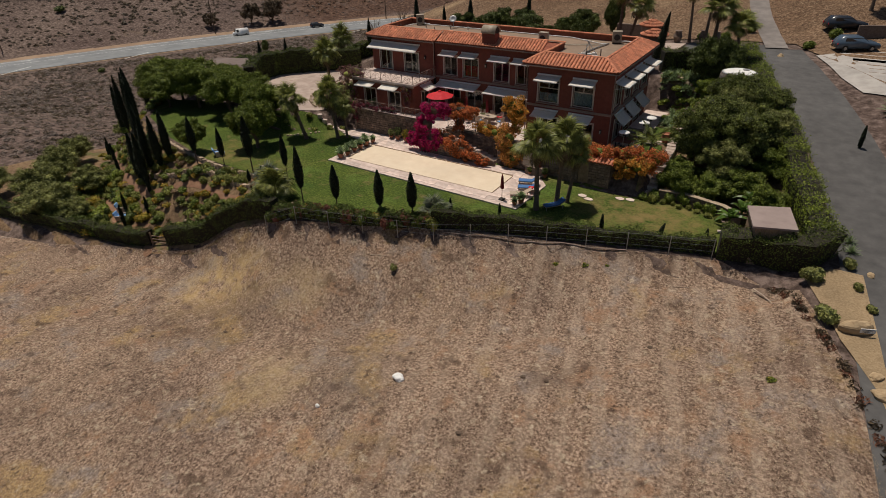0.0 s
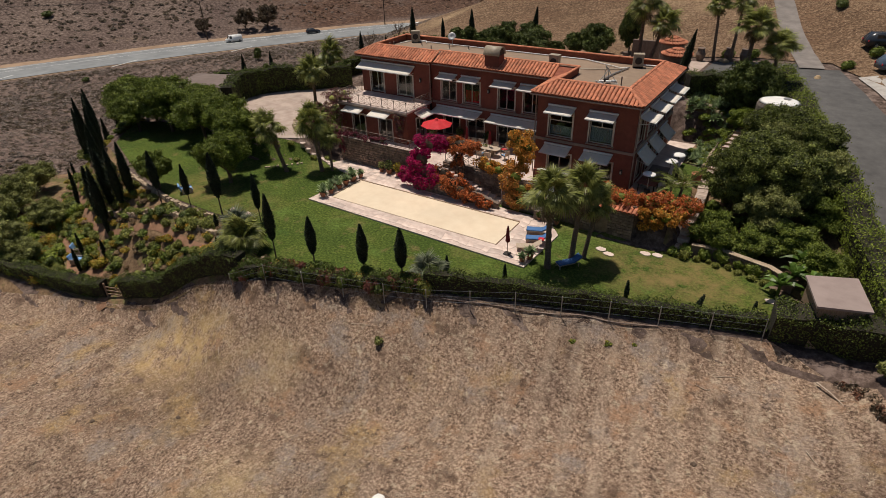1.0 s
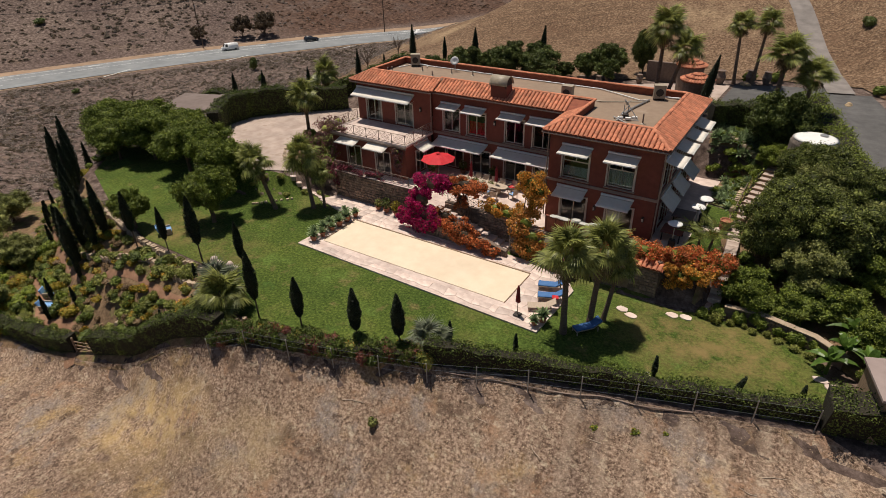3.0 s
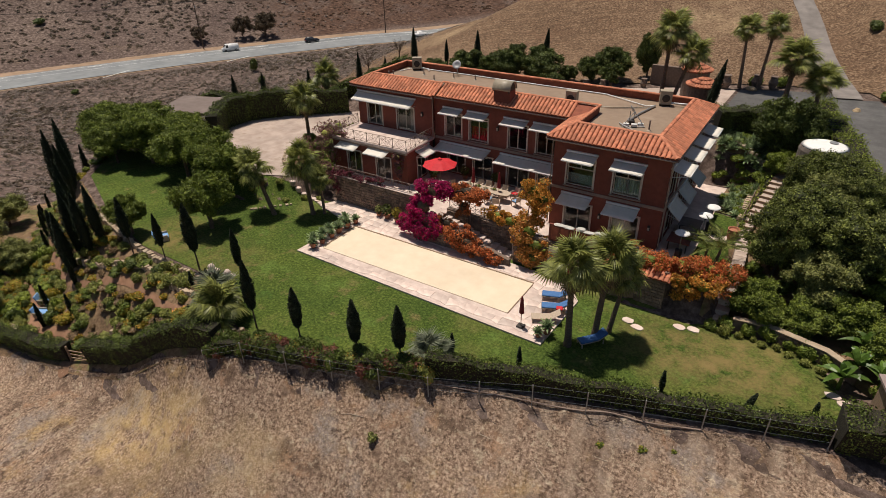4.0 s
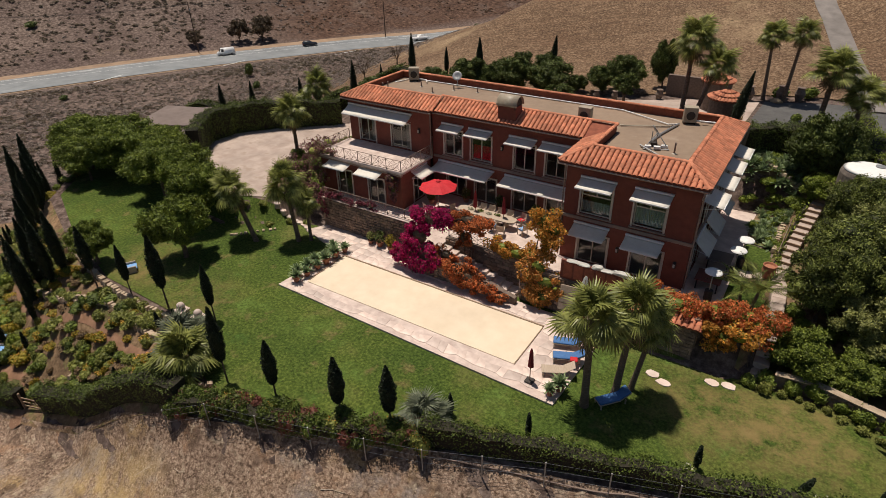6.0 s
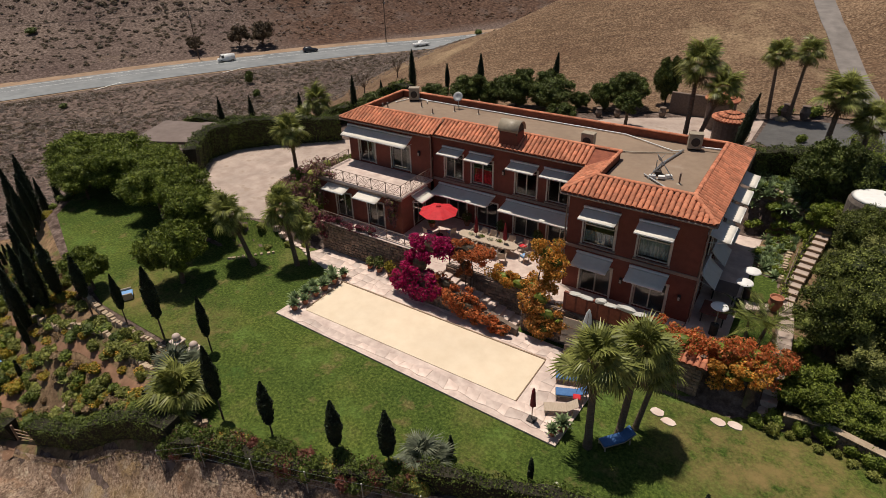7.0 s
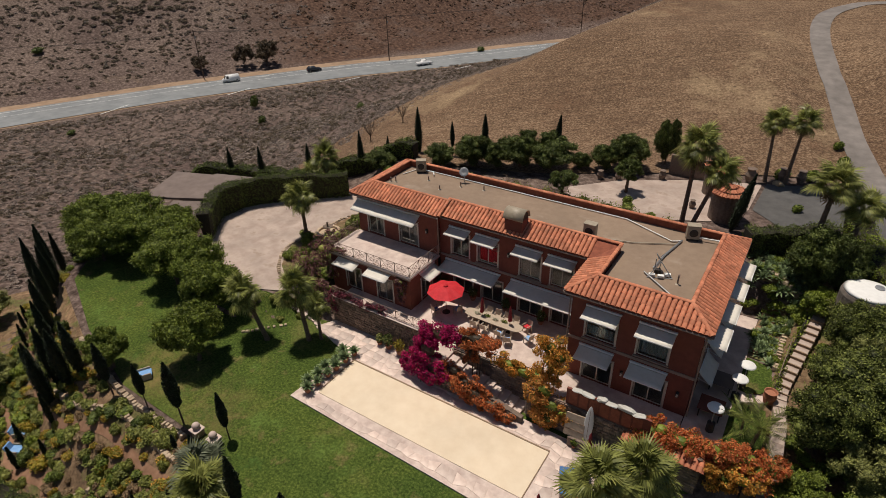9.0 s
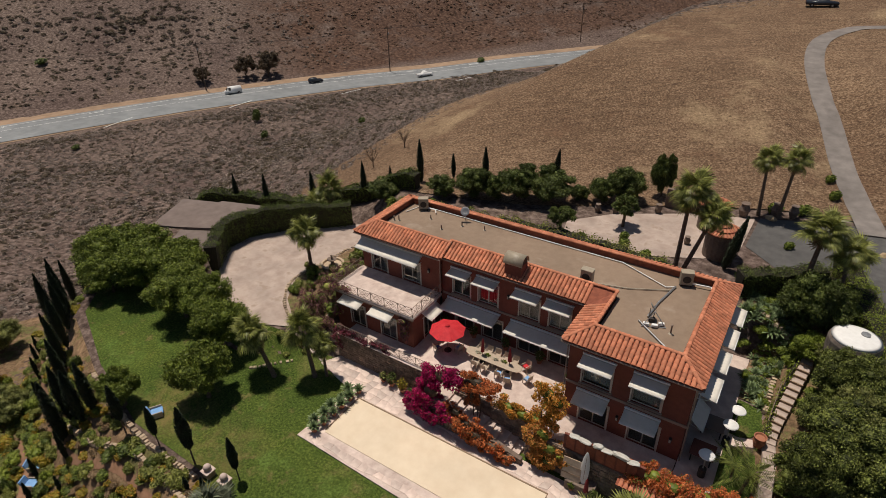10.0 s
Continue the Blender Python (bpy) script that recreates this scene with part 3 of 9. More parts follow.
def wall_cells(bm, along, a0, a1, z0, z1, face, depth, openings):
    """A wall with through openings. along: 'x' or 'y'; face: its front plane; depth: signed thickness behind it."""
    us = sorted({a0, a1, *[v for o in openings for v in o[:2]]})
    vs = sorted({z0, z1, *[v for o in openings for v in o[2:4]]})
    b0, b1 = sorted((face, face + depth))
    for u0, u1 in zip(us, us[1:]):
        for v0, v1 in zip(vs, vs[1:]):
            cu, cv = (u0 + u1) / 2, (v0 + v1) / 2
            if any(o[0] < cu < o[1] and o[2] < cv < o[3] for o in openings):
                continue
            if along == "x":
                add_box(bm, u0, u1, b0, b1, v0, v1)
            else:
                add_box(bm, b0, b1, u0, u1, v0, v1)
    bmesh.ops.remove_doubles(bm, verts=bm.verts, dist=1e-4)
    return bm


RW_UP = [(23.5, 25.5), (26.95, 28.85)]
RW_LOW = [(23.6, 25.6), (27.15, 29.1)]
LW_UP = [(1.5, 3.2), (5.0, 6.9)]
LW_LOW = [(2.1, 3.7), (5.5, 7.1)]
CT_UP = [(10.1, 11.75), (12.6, 14.4), (16.4, 18.1), (19.0, 20.7)]
CT_LOW = [(10.3, 12.1), (13.0, 14.9), (16.4, 18.4), (19.2, 21.2)]
SD_UP = [(1.3, 3.1), (4.2, 6.0), (7.0, 8.8), (9.8, 11.6)]
SD_LOW = [(2.1, 4.2), (5.2, 7.2), (8.5, 10.5)]

house = thing("house", pose(0, 0, 0), "two-storey terracotta stucco villa with clay-tiled eaves and a flat roof", "house")


def openings(spans, z0, z1):
    return [(a, b, z0, z1) for a, b in spans]


wall_specs = [
    ("x", 22.4, 30.6, 0.2, 8.9, 0.6, 0.3, openings(RW_UP, 5.45, 7.6) + openings(RW_LOW, 1.9, 4.05)),
    ("x", 0.4, 8.9, U, 8.9, 4.7, 0.3, openings(LW_UP, 5.25, 7.4)),
    ("x", 0.4, 8.9, 0.2, 4.95, 0.6, 0.3, openings(LW_LOW, 1.9, 4.05)),
    ("x", 8.9, 22.4, 0.2, 8.9, 5.1, 0.3, openings(CT_UP, 5.4, 7.5) + openings(CT_LOW, 1.9, 4.05)),
    ("y", 0.9, 12.3, 0.2, 8.9, 30.6, -0.3, openings(SD_UP, 5.45, 7.6) + openings(SD_LOW, 2.05, 4.2)),
    ("y", 0.9, 5.1, 0.2, 8.9, 22.4, 0.3, []),
    ("y", 0.9, 4.7, 0.2, 4.95, 8.9, -0.3, openings([(2.2, 3.7)], 1.9, 4.05)),
    ("y", 0.9, 4.7, 0.2, 4.95, 0.4, 0.3, []),
    ("y", 5.0, 12.3, 0.2, 8.9, 0.4, 0.3, []),
    ("x", 0.4, 30.6, 0.2, 8.9, 12.6, -0.3, []),
]
for spec in wall_specs:
    part("wall", wall_cells(bmesh.new(), *spec), STUCCO, house)
part("upper_floor", box_bm(0.7, 30.3, 5.45, 12.2, 4.75, U - 0.02), PLASTER, house)
part("upper_floor", box_bm(22.75, 30.25, 0.95, 5.4, 4.75, U - 0.02), PLASTER, house)
part("lower_floor", box_bm(0.75, 30.25, 5.45, 12.2, 1.5, T), PLASTER, house)
part("lower_floor", box_bm(22.75, 30.25, 0.95, 5.4, 1.5, T), PLASTER, house)
part("lower_floor", box_bm(0.75, 8.55, 0.95, 5.0, 1.5, T), PLASTER, house)
# inner walls, coloured dark so that the rooms look unlit through the glass
part("partition", box_bm(0.75, 22.3, 8.6, 8.75, T, 8.85), ROOM_SHADE, house)
part("partition", box_bm(22.8, 27.6, 4.6, 4.75, T, 8.85), ROOM_SHADE, house)
part("partition", box_bm(26.2, 26.35, 1.0, 12.2, T, 8.85), ROOM_SHADE, house)

# string course between the storeys
for a in ((22.32, 30.68, 0.52, 0.6, 4.98, 5.2), (9.0, 22.4, 5.02, 5.1, 4.98, 5.2), (30.6, 30.68, 0.6, 12.4, 4.98, 5.2)):
    part("string_course", box_bm(*a, bevel=0.015), TRIM, house)

# eaves, flat roof and parapet
RIN, RZ = 1.6, 9.75
roof = part("roof", box_bm(1.7, 29.3, 6.0, 11.3, 8.9, 9.25), MEMBRANE, house, "flat roof of brown membrane with patched stains")
part("roof", box_bm(23.7, 29.3, 1.7, 6.0, 8.9, 9.25), MEMBRANE, house)
STRIPS = [  # eave start, eave end, inward, cut at start and end per metre of run inward
    ((0.0, 4.2), (9.4, 4.2), (0, 1), 1.0, 0.0),
    ((9.4, 4.55), (22.0, 4.55), (0, 1), 0.0, -1.0),
    ((22.0, 0.0), (31.0, 0.0), (0, 1), 1.0, 1.0),
    ((31.0, 0.0), (31.0, 12.8), (-1, 0), 1.0, 1.0),
    ((22.0, 4.55), (22.0, 0.0), (1, 0), -1.0, 1.0),
    ((0.0, 12.8), (0.0, 4.2), (1, 0), 1.0, 1.0),
    ((31.0, 12.8), (0.0, 12.8), (0, -1), 1.0, 1.0),
]


def strip_point(st, u, w, lift=0.0):
    (ax, ay), (bx, by), (ix, iy), c0, c1 = st
    l = math.hypot(bx - ax, by - ay)
    return Vector((ax + (bx - ax) / l * u + ix * w, ay + (by - ay) / l * u + iy * w, EAVE + (RZ - EAVE) * w / RIN + lift))


def strip_len(st):
    return math.hypot(st[1][0] - st[0][0], st[1][1] - st[0][1])


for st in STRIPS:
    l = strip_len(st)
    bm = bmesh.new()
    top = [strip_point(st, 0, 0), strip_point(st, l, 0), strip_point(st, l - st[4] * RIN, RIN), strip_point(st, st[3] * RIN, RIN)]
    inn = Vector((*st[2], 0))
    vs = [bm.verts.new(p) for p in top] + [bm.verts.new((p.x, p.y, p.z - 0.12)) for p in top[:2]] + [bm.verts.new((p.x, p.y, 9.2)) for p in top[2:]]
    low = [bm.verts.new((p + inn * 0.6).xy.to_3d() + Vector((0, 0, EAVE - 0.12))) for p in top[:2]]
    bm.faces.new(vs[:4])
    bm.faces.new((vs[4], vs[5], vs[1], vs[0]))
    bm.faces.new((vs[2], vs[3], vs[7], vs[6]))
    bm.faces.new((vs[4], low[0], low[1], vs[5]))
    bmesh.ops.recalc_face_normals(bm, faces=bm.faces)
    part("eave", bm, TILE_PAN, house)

# windows, glazed doors and awnings
def facade(plane, side):
    """Local frame of a facade: x along the wall, -y outwards."""
    return pose(0, plane, 0) if side == "front" else pose(plane, 0, 0, 0, 0, 90)


def window(m, a0, a1, z0, z1, style, name="window"):
    c, d = 0.12, 0.06
    bm = bmesh.new()
    for q in ((a0 - c, a0, z0 - 0.02, z1 + c), (a1, a1 + c, z0 - 0.02, z1 + c), (a0, a1, z1, z1 + c)):
        add_box(bm, q[0], q[1], -d, 0.1, q[2], q[3], bevel=0.012)
    s = 0.075
    mid = (a0 + a1) / 2
    bars = [(a0, a0 + s, z0, z1), (a1 - s, a1, z0, z1), (a0 + s, a1 - s, z0, z0 + s), (a0 + s, a1 - s, z1 - s, z1)]
    panes = []
    if style == "transom":
        zt = z0 + (z1 - z0) * 0.62
        bars += [(a0 + s, a1 - s, zt - s / 2, zt + s / 2), (mid - s / 2, mid + s / 2, zt + s / 2, z1 - s)]
        panes = [(a0 + s, a1 - s, z0 + s, zt - s / 2), (a0 + s, mid - s / 2, zt + s / 2, z1 - s), (mid + s / 2, a1 - s, zt + s / 2, z1 - s)]
    else:
        n = 2 if a1 - a0 < 2.3 else 3
        w = (a1 - a0 - 2 * s) / n
        for k in range(n):
            l, r = a0 + s + w * k, a0 + s + w * (k + 1)
            if k:
                bars.append((l - s / 2, l + s / 2, z0 + s, z1 - s))
            panes.append((l + (s / 2 if k else 0), r - (s / 2 if k < n - 1 else 0), z0 + s, z1 - s))
    for q in bars:
        add_box(bm, q[0], q[1], 0.1, 0.17, q[2], q[3])
    w = part(name, bm, FRAME, house)
    w.matrix_basis = m
    for q in panes:
        p = part("pane", box_bm(q[0], q[1], 0.125, 0.14, q[2], q[3]), GLASS, w)
        p.visible_shadow = False
    if name == "window":
        part("sill", box_bm(a0 - 0.18, a1 + 0.18, -0.14, 0.1, z0 - 0.12, z0 - 0.025, bevel=0.012), TRIM, w)
    return w


def drape(w, a0, a1, z0, z1, material):
    """A pleated curtain behind the glass."""
    n = max(8, int((a1 - a0) / 0.08))
    v = []
    for k in range(n + 1):
        x = a0 + (a1 - a0) * k / n
        y = 0.3 + (0.035 if k % 2 else -0.035)
        v += [(x, y, z0), (x, y, z1)]
    c = mesh_object("curtain", v, [(2 * k, 2 * k + 2, 2 * k + 3, 2 * k + 1) for k in range(n)], material, w)
    sol = c.modifiers.new("cloth", "SOLIDIFY")
    sol.thickness = 0.01


def awning(m, a0, a1, zt, out, zf, label="cream canvas awning, rolled out"):
    """Canvas sloping from the wall at zt to its front bar at zf, out metres away."""
    n, k = max(4, int((a1 - a0) / 0.5)), 5
    v, f = [], []
    for j in range(k + 1):
        t = j / k
        for i in range(n + 1):
            s = i / n
            sag = -0.05 * math.sin(math.pi * t) - 0.015 * math.sin(s * math.pi * n / 2) * t
            v.append((a0 + (a1 - a0) * s, -out * t, zt + (zf - zt) * t + sag))
    for j in range(k):
        for i in range(n):
            q = j * (n + 1) + i
            f.append((q, q + n + 1, q + n + 2, q + 1))
    c = mesh_object("awning", v, f, AWNING, house, label, smooth=True)
    c.matrix_basis = m
    sol = c.modifiers.new("cloth", "SOLIDIFY")
    sol.thickness, sol.offset = 0.02, 0
    vn = max(6, int((a1 - a0) / 0.22))
    bm = bmesh.new()
    top = [bm.verts.new((a0 + (a1 - a0) * i / vn, -out, zf + 0.01)) for i in range(vn + 1)]
    low = [bm.verts.new((a0 + (a1 - a0) * i / vn, -out - 0.02, zf - 0.07 - 0.02 * (i % 2))) for i in range(vn + 1)]
    for i in range(vn):
        bm.faces.new((top[i], top[i + 1], low[i + 1], low[i]))
    vl = part("valance", bm, AWNING, c)
    sv = vl.modifiers.new("cloth", "SOLIDIFY")
    sv.thickness = 0.015
    part("front_bar", add_rod(bmesh.new(), (a0, -out, zf - 0.01), (a1, -out, zf - 0.01), 0.03), WHITE, c)
    part("cassette", box_bm(a0 - 0.03, a1 + 0.03, -0.14, 0.0, zt - 0.02, zt + 0.12, bevel=0.02), WHITE, c)
    for x in (a0 + 0.1, a1 - 0.1):
        part("arm", add_rod(bmesh.new(), (x, -0.02, zt - 0.6), (x, -out + 0.03, zf - 0.03), 0.022), WHITE, c)


F_RW, F_LWU, F_LWL, F_CT = (facade(v, "front") for v in (0.6, 4.7, 0.6, 5.1))
F_SD, F_LS = facade(30.6, "side"), facade(8.9, "side")
for i, (a, b) in enumerate(RW_UP):
    w = window(F_RW, a, b, 5.45, 7.6, "transom")
    drape(w, a + 0.08, b - 0.08, 5.55, 6.7 if i else 6.3, CURTAIN)
for a, b in RW_LOW:
    window(F_RW, a, b, 1.9, 4.05, "slider", "glazed_door")
for a, b in LW_UP:
    w = window(F_LWU, a, b, 5.25, 7.4, "slider", "glazed_door")
    drape(w, b - 0.55, b - 0.08, 5.3, 7.3, PLASTER)
for a, b in LW_LOW:
    window(F_LWL, a, b, 1.9, 4.05, "slider", "glazed_door")
for i, (a, b) in enumerate(CT_UP):
    w = window(F_CT, a, b, 5.4, 7.5, "slider")
    if i == 1:
        drape(w, a + 0.1, b - 0.1, 5.5, 6.6, RED)
for a, b in CT_LOW:
    window(F_CT, a, b, 1.9, 4.05, "slider", "glazed_door")
for a, b in SD_UP:
    window(F_SD, a, b, 5.45, 7.6, "slider")
for a, b in SD_LOW:
    window(F_SD, a, b, 2.05, 4.2, "slider", "glazed_door")
window(F_LS, 2.2, 3.7, 1.9, 4.05, "slider", "glazed_door")

for m, a0, a1, zt, out, zf in (
        (F_RW, 23.4, 25.7, 8.0, 1.15, 7.7), (F_RW, 26.85, 29.1, 8.0, 1.15, 7.7),
        (F_RW, 23.25, 25.6, 4.72, 1.2, 4.35), (F_RW, 26.7, 29.05, 4.72, 1.2, 4.35),
        (F_CT, 9.9, 11.9, 7.95, 1.0, 7.68), (F_CT, 12.4, 14.5, 7.95, 1.0, 7.68), (F_CT, 15.95, 18.2, 7.95, 1.0, 7.68), (F_CT, 18.65, 20.9, 7.95, 1.0, 7.68),
        (F_CT, 9.5, 14.7, 4.72, 1.5, 4.42), (F_CT, 15.7, 21.6, 4.72, 1.5, 4.42),
        (F_LWU, 0.45, 7.2, 8.3, 1.1, 7.75), (F_LWL, 1.4, 3.75, 4.8, 1.0, 4.5), (F_LWL, 4.75, 7.1, 4.8, 1.0, 4.5),
        (F_SD, 0.8, 3.1, 8.0, 1.25, 7.7), (F_SD, 3.7, 6.0, 8.0, 1.25, 7.7), (F_SD, 6.5, 8.8, 8.0, 1.25, 7.7), (F_SD, 9.4, 11.7, 8.0, 1.25, 7.7),
        (F_SD, 1.9, 4.4, 4.75, 0.95, 3.9), (F_SD, 5.0, 7.4, 4.75, 0.95, 3.9), (F_SD, 8.3, 10.7, 4.75, 0.95, 3.9), (F_LS, 1.9, 4.0, 4.7, 1.0, 4.3)):
    awning(m, a0, a1, zt, out, zf)

# wall lamps beside the doors
for m, a, z in ((F_RW, 29.9, 3.5), (F_RW, 26.3, 3.5), (F_LWU, 7.9, 7.1), (F_LWL, 8.1, 3.7), (F_CT, 15.4, 6.9)):
    l = part("wall_lamp", box_bm(a - 0.09, a + 0.09, -0.2, 0.0, z - 0.2, z + 0.2, bevel=0.03), IRON, house)
    l.matrix_basis = m
    part("lamp_glass", box_bm(a - 0.06, a + 0.06, -0.225, -0.2, z - 0.12, z + 0.1), PLASTER, l)

# downpipes at the corners and a gutter along the eaves
for x, y in ((22.3, 0.52), (30.72, 0.52), (9.05, 4.62)):
    part("downpipe", add_rod(bmesh.new(), (x, y, 2.0 if y < 1 else 5.2), (x, y, 8.9), 0.05, seg=8), TRIM, house)
for st in STRIPS[:5]:
    a, b = strip_point(st, 0, -0.06, -0.1), strip_point(st, strip_len(st), -0.06, -0.1)
    part("gutter", add_rod(bmesh.new(), a, b, 0.06, seg=8), PALEIRON, house)


# balcony over the lower storey of the wing
balcony = thing("balcony", pose(0, 0, 0), "stone-paved balcony with a wrought-iron lattice railing", "balcony")
part("slab", box_bm(0.15, 9.15, 0.35, 4.68, 4.955, 5.15, bevel=0.03), FLAGBED, balcony, "pale flagstone floor slab")
part("cornice", box_bm(0.22, 9.08, 0.42, 0.6, 4.78, 4.95, bevel=0.03), TRIM, balcony)


def railing(parent, a, b, z, h=0.95, material=PALEIRON, panel=1.55):
    """Posts, rails and a crossed lattice between a and b (x, y)."""
    a, b = Vector((*a, z)), Vector((*b, z))
    l = (b - a).length
    n = max(1, round(l / panel))
    d = (b - a) / n
    up = Vector((0, 0, h))
    for k in range(n + 1):
        p = a + d * k
        part("post", add_rod(bmesh.new(), p, p + up, 0.032, seg=5), material, parent)
    for hh in (0.1, h):
        part("rail", add_rod(bmesh.new(), a + Vector((0, 0, hh)), b + Vector((0, 0, hh)), 0.024, seg=5), material, parent)
    for k in range(n):
        bm = bmesh.new()
        p, q = a + d * k, a + d * (k + 1)
        lo, hi = Vector((0, 0, 0.12)), Vector((0, 0, h - 0.03))
        m2 = (p + q) / 2
        for s, e in ((p + lo, m2 + hi), (m2 + hi, q + lo), (p + hi, m2 + lo), (m2 + lo, q + hi), (p + lo, q + hi), (p + hi, q + lo), (m2 + lo, m2 + hi)):
            add_rod(bm, s, e, 0.013, seg=4)
        part("lattice", bm, material, parent)


railing(balcony, (0.3, 0.5), (9.0, 0.5), 5.15)
railing(balcony, (9.0, 0.5), (9.0, 4.55), 5.15)
railing(balcony, (0.3, 4.5), (0.3, 0.5), 5.15)


# roof plant
def on_roof(x, y, turn=0.0):
    return pose(x, y, 9.25, 0, 0, turn)


chimney = thing("chimney", pose(15.8, 5.25, 9.0), "stucco chimney stack under a cream half-barrel metal cowl", "chimney")
part("shaft", box_bm(-0.75, 0.75, -0.45, 0.55, 0.0, 1.25, bevel=0.02), STUCCO, chimney)
bm = bmesh.new()
seg = 12
ring = [[bm.verts.new((x, 0.05 + 0.62 * math.cos(math.pi * k / seg), 1.25 + 0.7 * math.sin(math.pi * k / seg))) for k in range(seg + 1)] for x in (-0.82, 0.82)]
for k in range(seg):
    bm.faces.new((ring[0][k], ring[1][k], ring[1][k + 1], ring[0][k + 1]))
cowl = part("cowl", bm, CREAM_METAL, chimney, "cream sheet-metal barrel cowl", smooth=True)
sol = cowl.modifiers.new("sheet", "SOLIDIFY")
sol.thickness = 0.03
for x in (-0.7, 0.62):
    part("cowl_end", lathe(bmesh.new(), [(0.56, 0), (0.56, 0.06)], 18, pose(x, 0.05, 1.27, 0, 90, 0)), IRON, chimney)


def ac_unit(m, label):
    t = thing("air_conditioner", m, label, "air conditioner", "roof air conditioners")
    part("body", box_bm(-0.45, 0.45, -0.3, 0.3, 0.12, 1.15, bevel=0.03), CREAM_METAL, t)
    part("fan_guard", lathe(bmesh.new(), [(0.3, 0), (0.3, 0.03), (0.1, 0.05)], 16, pose(0, -0.3, 0.62, 90, 0, 0)), IRON, t)
    for x in (-0.35, 0.35):
        part("foot", box_bm(x - 0.05, x + 0.05, -0.32, 0.32, 0, 0.12), IRON, t)
    part("top_panel", box_bm(-0.47, 0.47, -0.32, 0.32, 1.15, 1.19, bevel=0.01), CREAM_METAL, t)
    return t


ac_unit(on_roof(3.3, 10.6, 30), "cream rooftop air conditioner with pipes, standing on the membrane")
ac_unit(on_roof(27.4, 10.4, 20), "cream rooftop air conditioner beside white pipes")
ac_unit(on_roof(21.0, 6.9, 0), "small cream rooftop condenser near the tiled edge")


def conduit(pts, r, material, label):
    bm = bmesh.new()
    for a, b in zip(pts, pts[1:]):
        add_rod(bm, a, b, r, seg=6)
        bmesh.ops.create_uvsphere(bm, u_segments=6, v_segments=4, radius=r * 1.05, matrix=Matrix.Translation(b))
    o = part("roof_conduit", bm, material)
    return tagged(o, label, "pipe", "roof conduits")


conduit([(2.2, 9.2, 9.32), (2.8, 11.0, 9.32), (9.0, 11.0, 9.32), (22.5, 10.9, 9.34), (26.3, 9.2, 9.34), (26.9, 9.6, 9.34)], 0.045, WHITE, "white pipe running along the rear of the flat roof")
conduit([(21.4, 6.9, 9.34), (24.0, 7.6, 9.34), (26.6, 8.9, 9.34)], 0.045, CREAM_METAL, "cream pipe crossing the flat roof")
conduit([(26.9, 9.6, 9.36), (26.4, 7.0, 9.36), (26.2, 5.0, 9.36)], 0.075, STEEL, "silver duct running to the dish stand")
conduit([(25.8, 4.2, 9.36), (28.6, 1.9, 9.36)], 0.06, STEEL, "silver duct running to the roof corner")
conduit([(27.9, 10.4, 9.5), (29.2, 10.6, 9.5), (29.3, 10.2, 9.5)], 0.06, WHITE, "white insulated pipe beside the air conditioner")
conduit([(3.7, 10.6, 9.5), (4.6, 10.7, 9.45), (4.9, 10.3, 9.4)], 0.05, WHITE, "white insulated pipe beside the air conditioner")
for x, y, h in ((2.6, 7.6, 0.5), (2.2, 7.4, 0.4), (5.0, 9.3, 0.4), (6.9, 8.2, 0.4), (8.2, 9.6, 0.45), (10.3, 10.0, 0.4), (28.0, 4.0, 0.7)):
    v = thing("vent_pipe", on_roof(x, y), "short brown capped vent pipe on the flat roof", "vent pipe", "roof vent pipes")
    part("pipe", add_rod(bmesh.new(), (0, 0, 0), (0, 0, h), 0.055, seg=8), PALEIRON, v)
    part("cap", add_rod(bmesh.new(), (0, 0, h), (0, 0, h + 0.05), 0.09, 0.04, seg=8), PALEIRON, v)
    part("flashing", add_rod(bmesh.new(), (0, 0, 0), (0, 0, 0.05), 0.16, 0.07, seg=8), CREAM_METAL, v)


def dish(m, r, label):
    t = thing("satellite_dish", m, label, "satellite dish", "satellite dishes")
    part("mast", add_rod(bmesh.new(), (0, 0, 0), (0, 0, 0.9), 0.035, seg=6), STEEL, t)
    bm = lathe(bmesh.new(), [(0.02, 0.0), (r * 0.5, r * 0.07), (r, r * 0.28), (r * 0.98, r * 0.3), (r * 0.5, r * 0.1), (0.03, 0.03)], 18, pose(0, -0.1, 0.95, 55, 0, 0))
    part("reflector", bm, STEEL, t, smooth=True)
    part("feed_arm", add_rod(bmesh.new(), (0, -0.1, 0.9), (0, -r * 1.3, 1.25), 0.02, seg=5), STEEL, t)
    return t


dish(on_roof(7.9, 10.7, 20), 0.42, "small white satellite dish on the rear of the roof")
d2 = dish(on_roof(26.3, 4.9, 125), 0.36, "white satellite dish on a steel tripod stand")
stand = thing("antenna_stand", on_roof(26.7, 4.5, 20), "steel tripod frame with pale ballast blocks and a black box", "antenna stand")
for a in ((-0.8, -0.5), (0.8, -0.4), (0.1, 0.8)):
    part("leg", add_rod(bmesh.new(), (a[0], a[1], 0), (0, 0, 1.0), 0.03, seg=5), STEEL, stand)
part("crossbar", add_rod(bmesh.new(), (-0.8, -0.5, 0.05), (0.8, -0.4, 0.05), 0.03, seg=5), STEEL, stand)
for x, y in ((-0.5, -0.35), (0.05, -0.45), (0.5, -0.2)):
    part("ballast_block", box_bm(x - 0.2, x + 0.2, y - 0.12, y + 0.12, 0.08, 0.26, bevel=0.02), WHITE, stand)
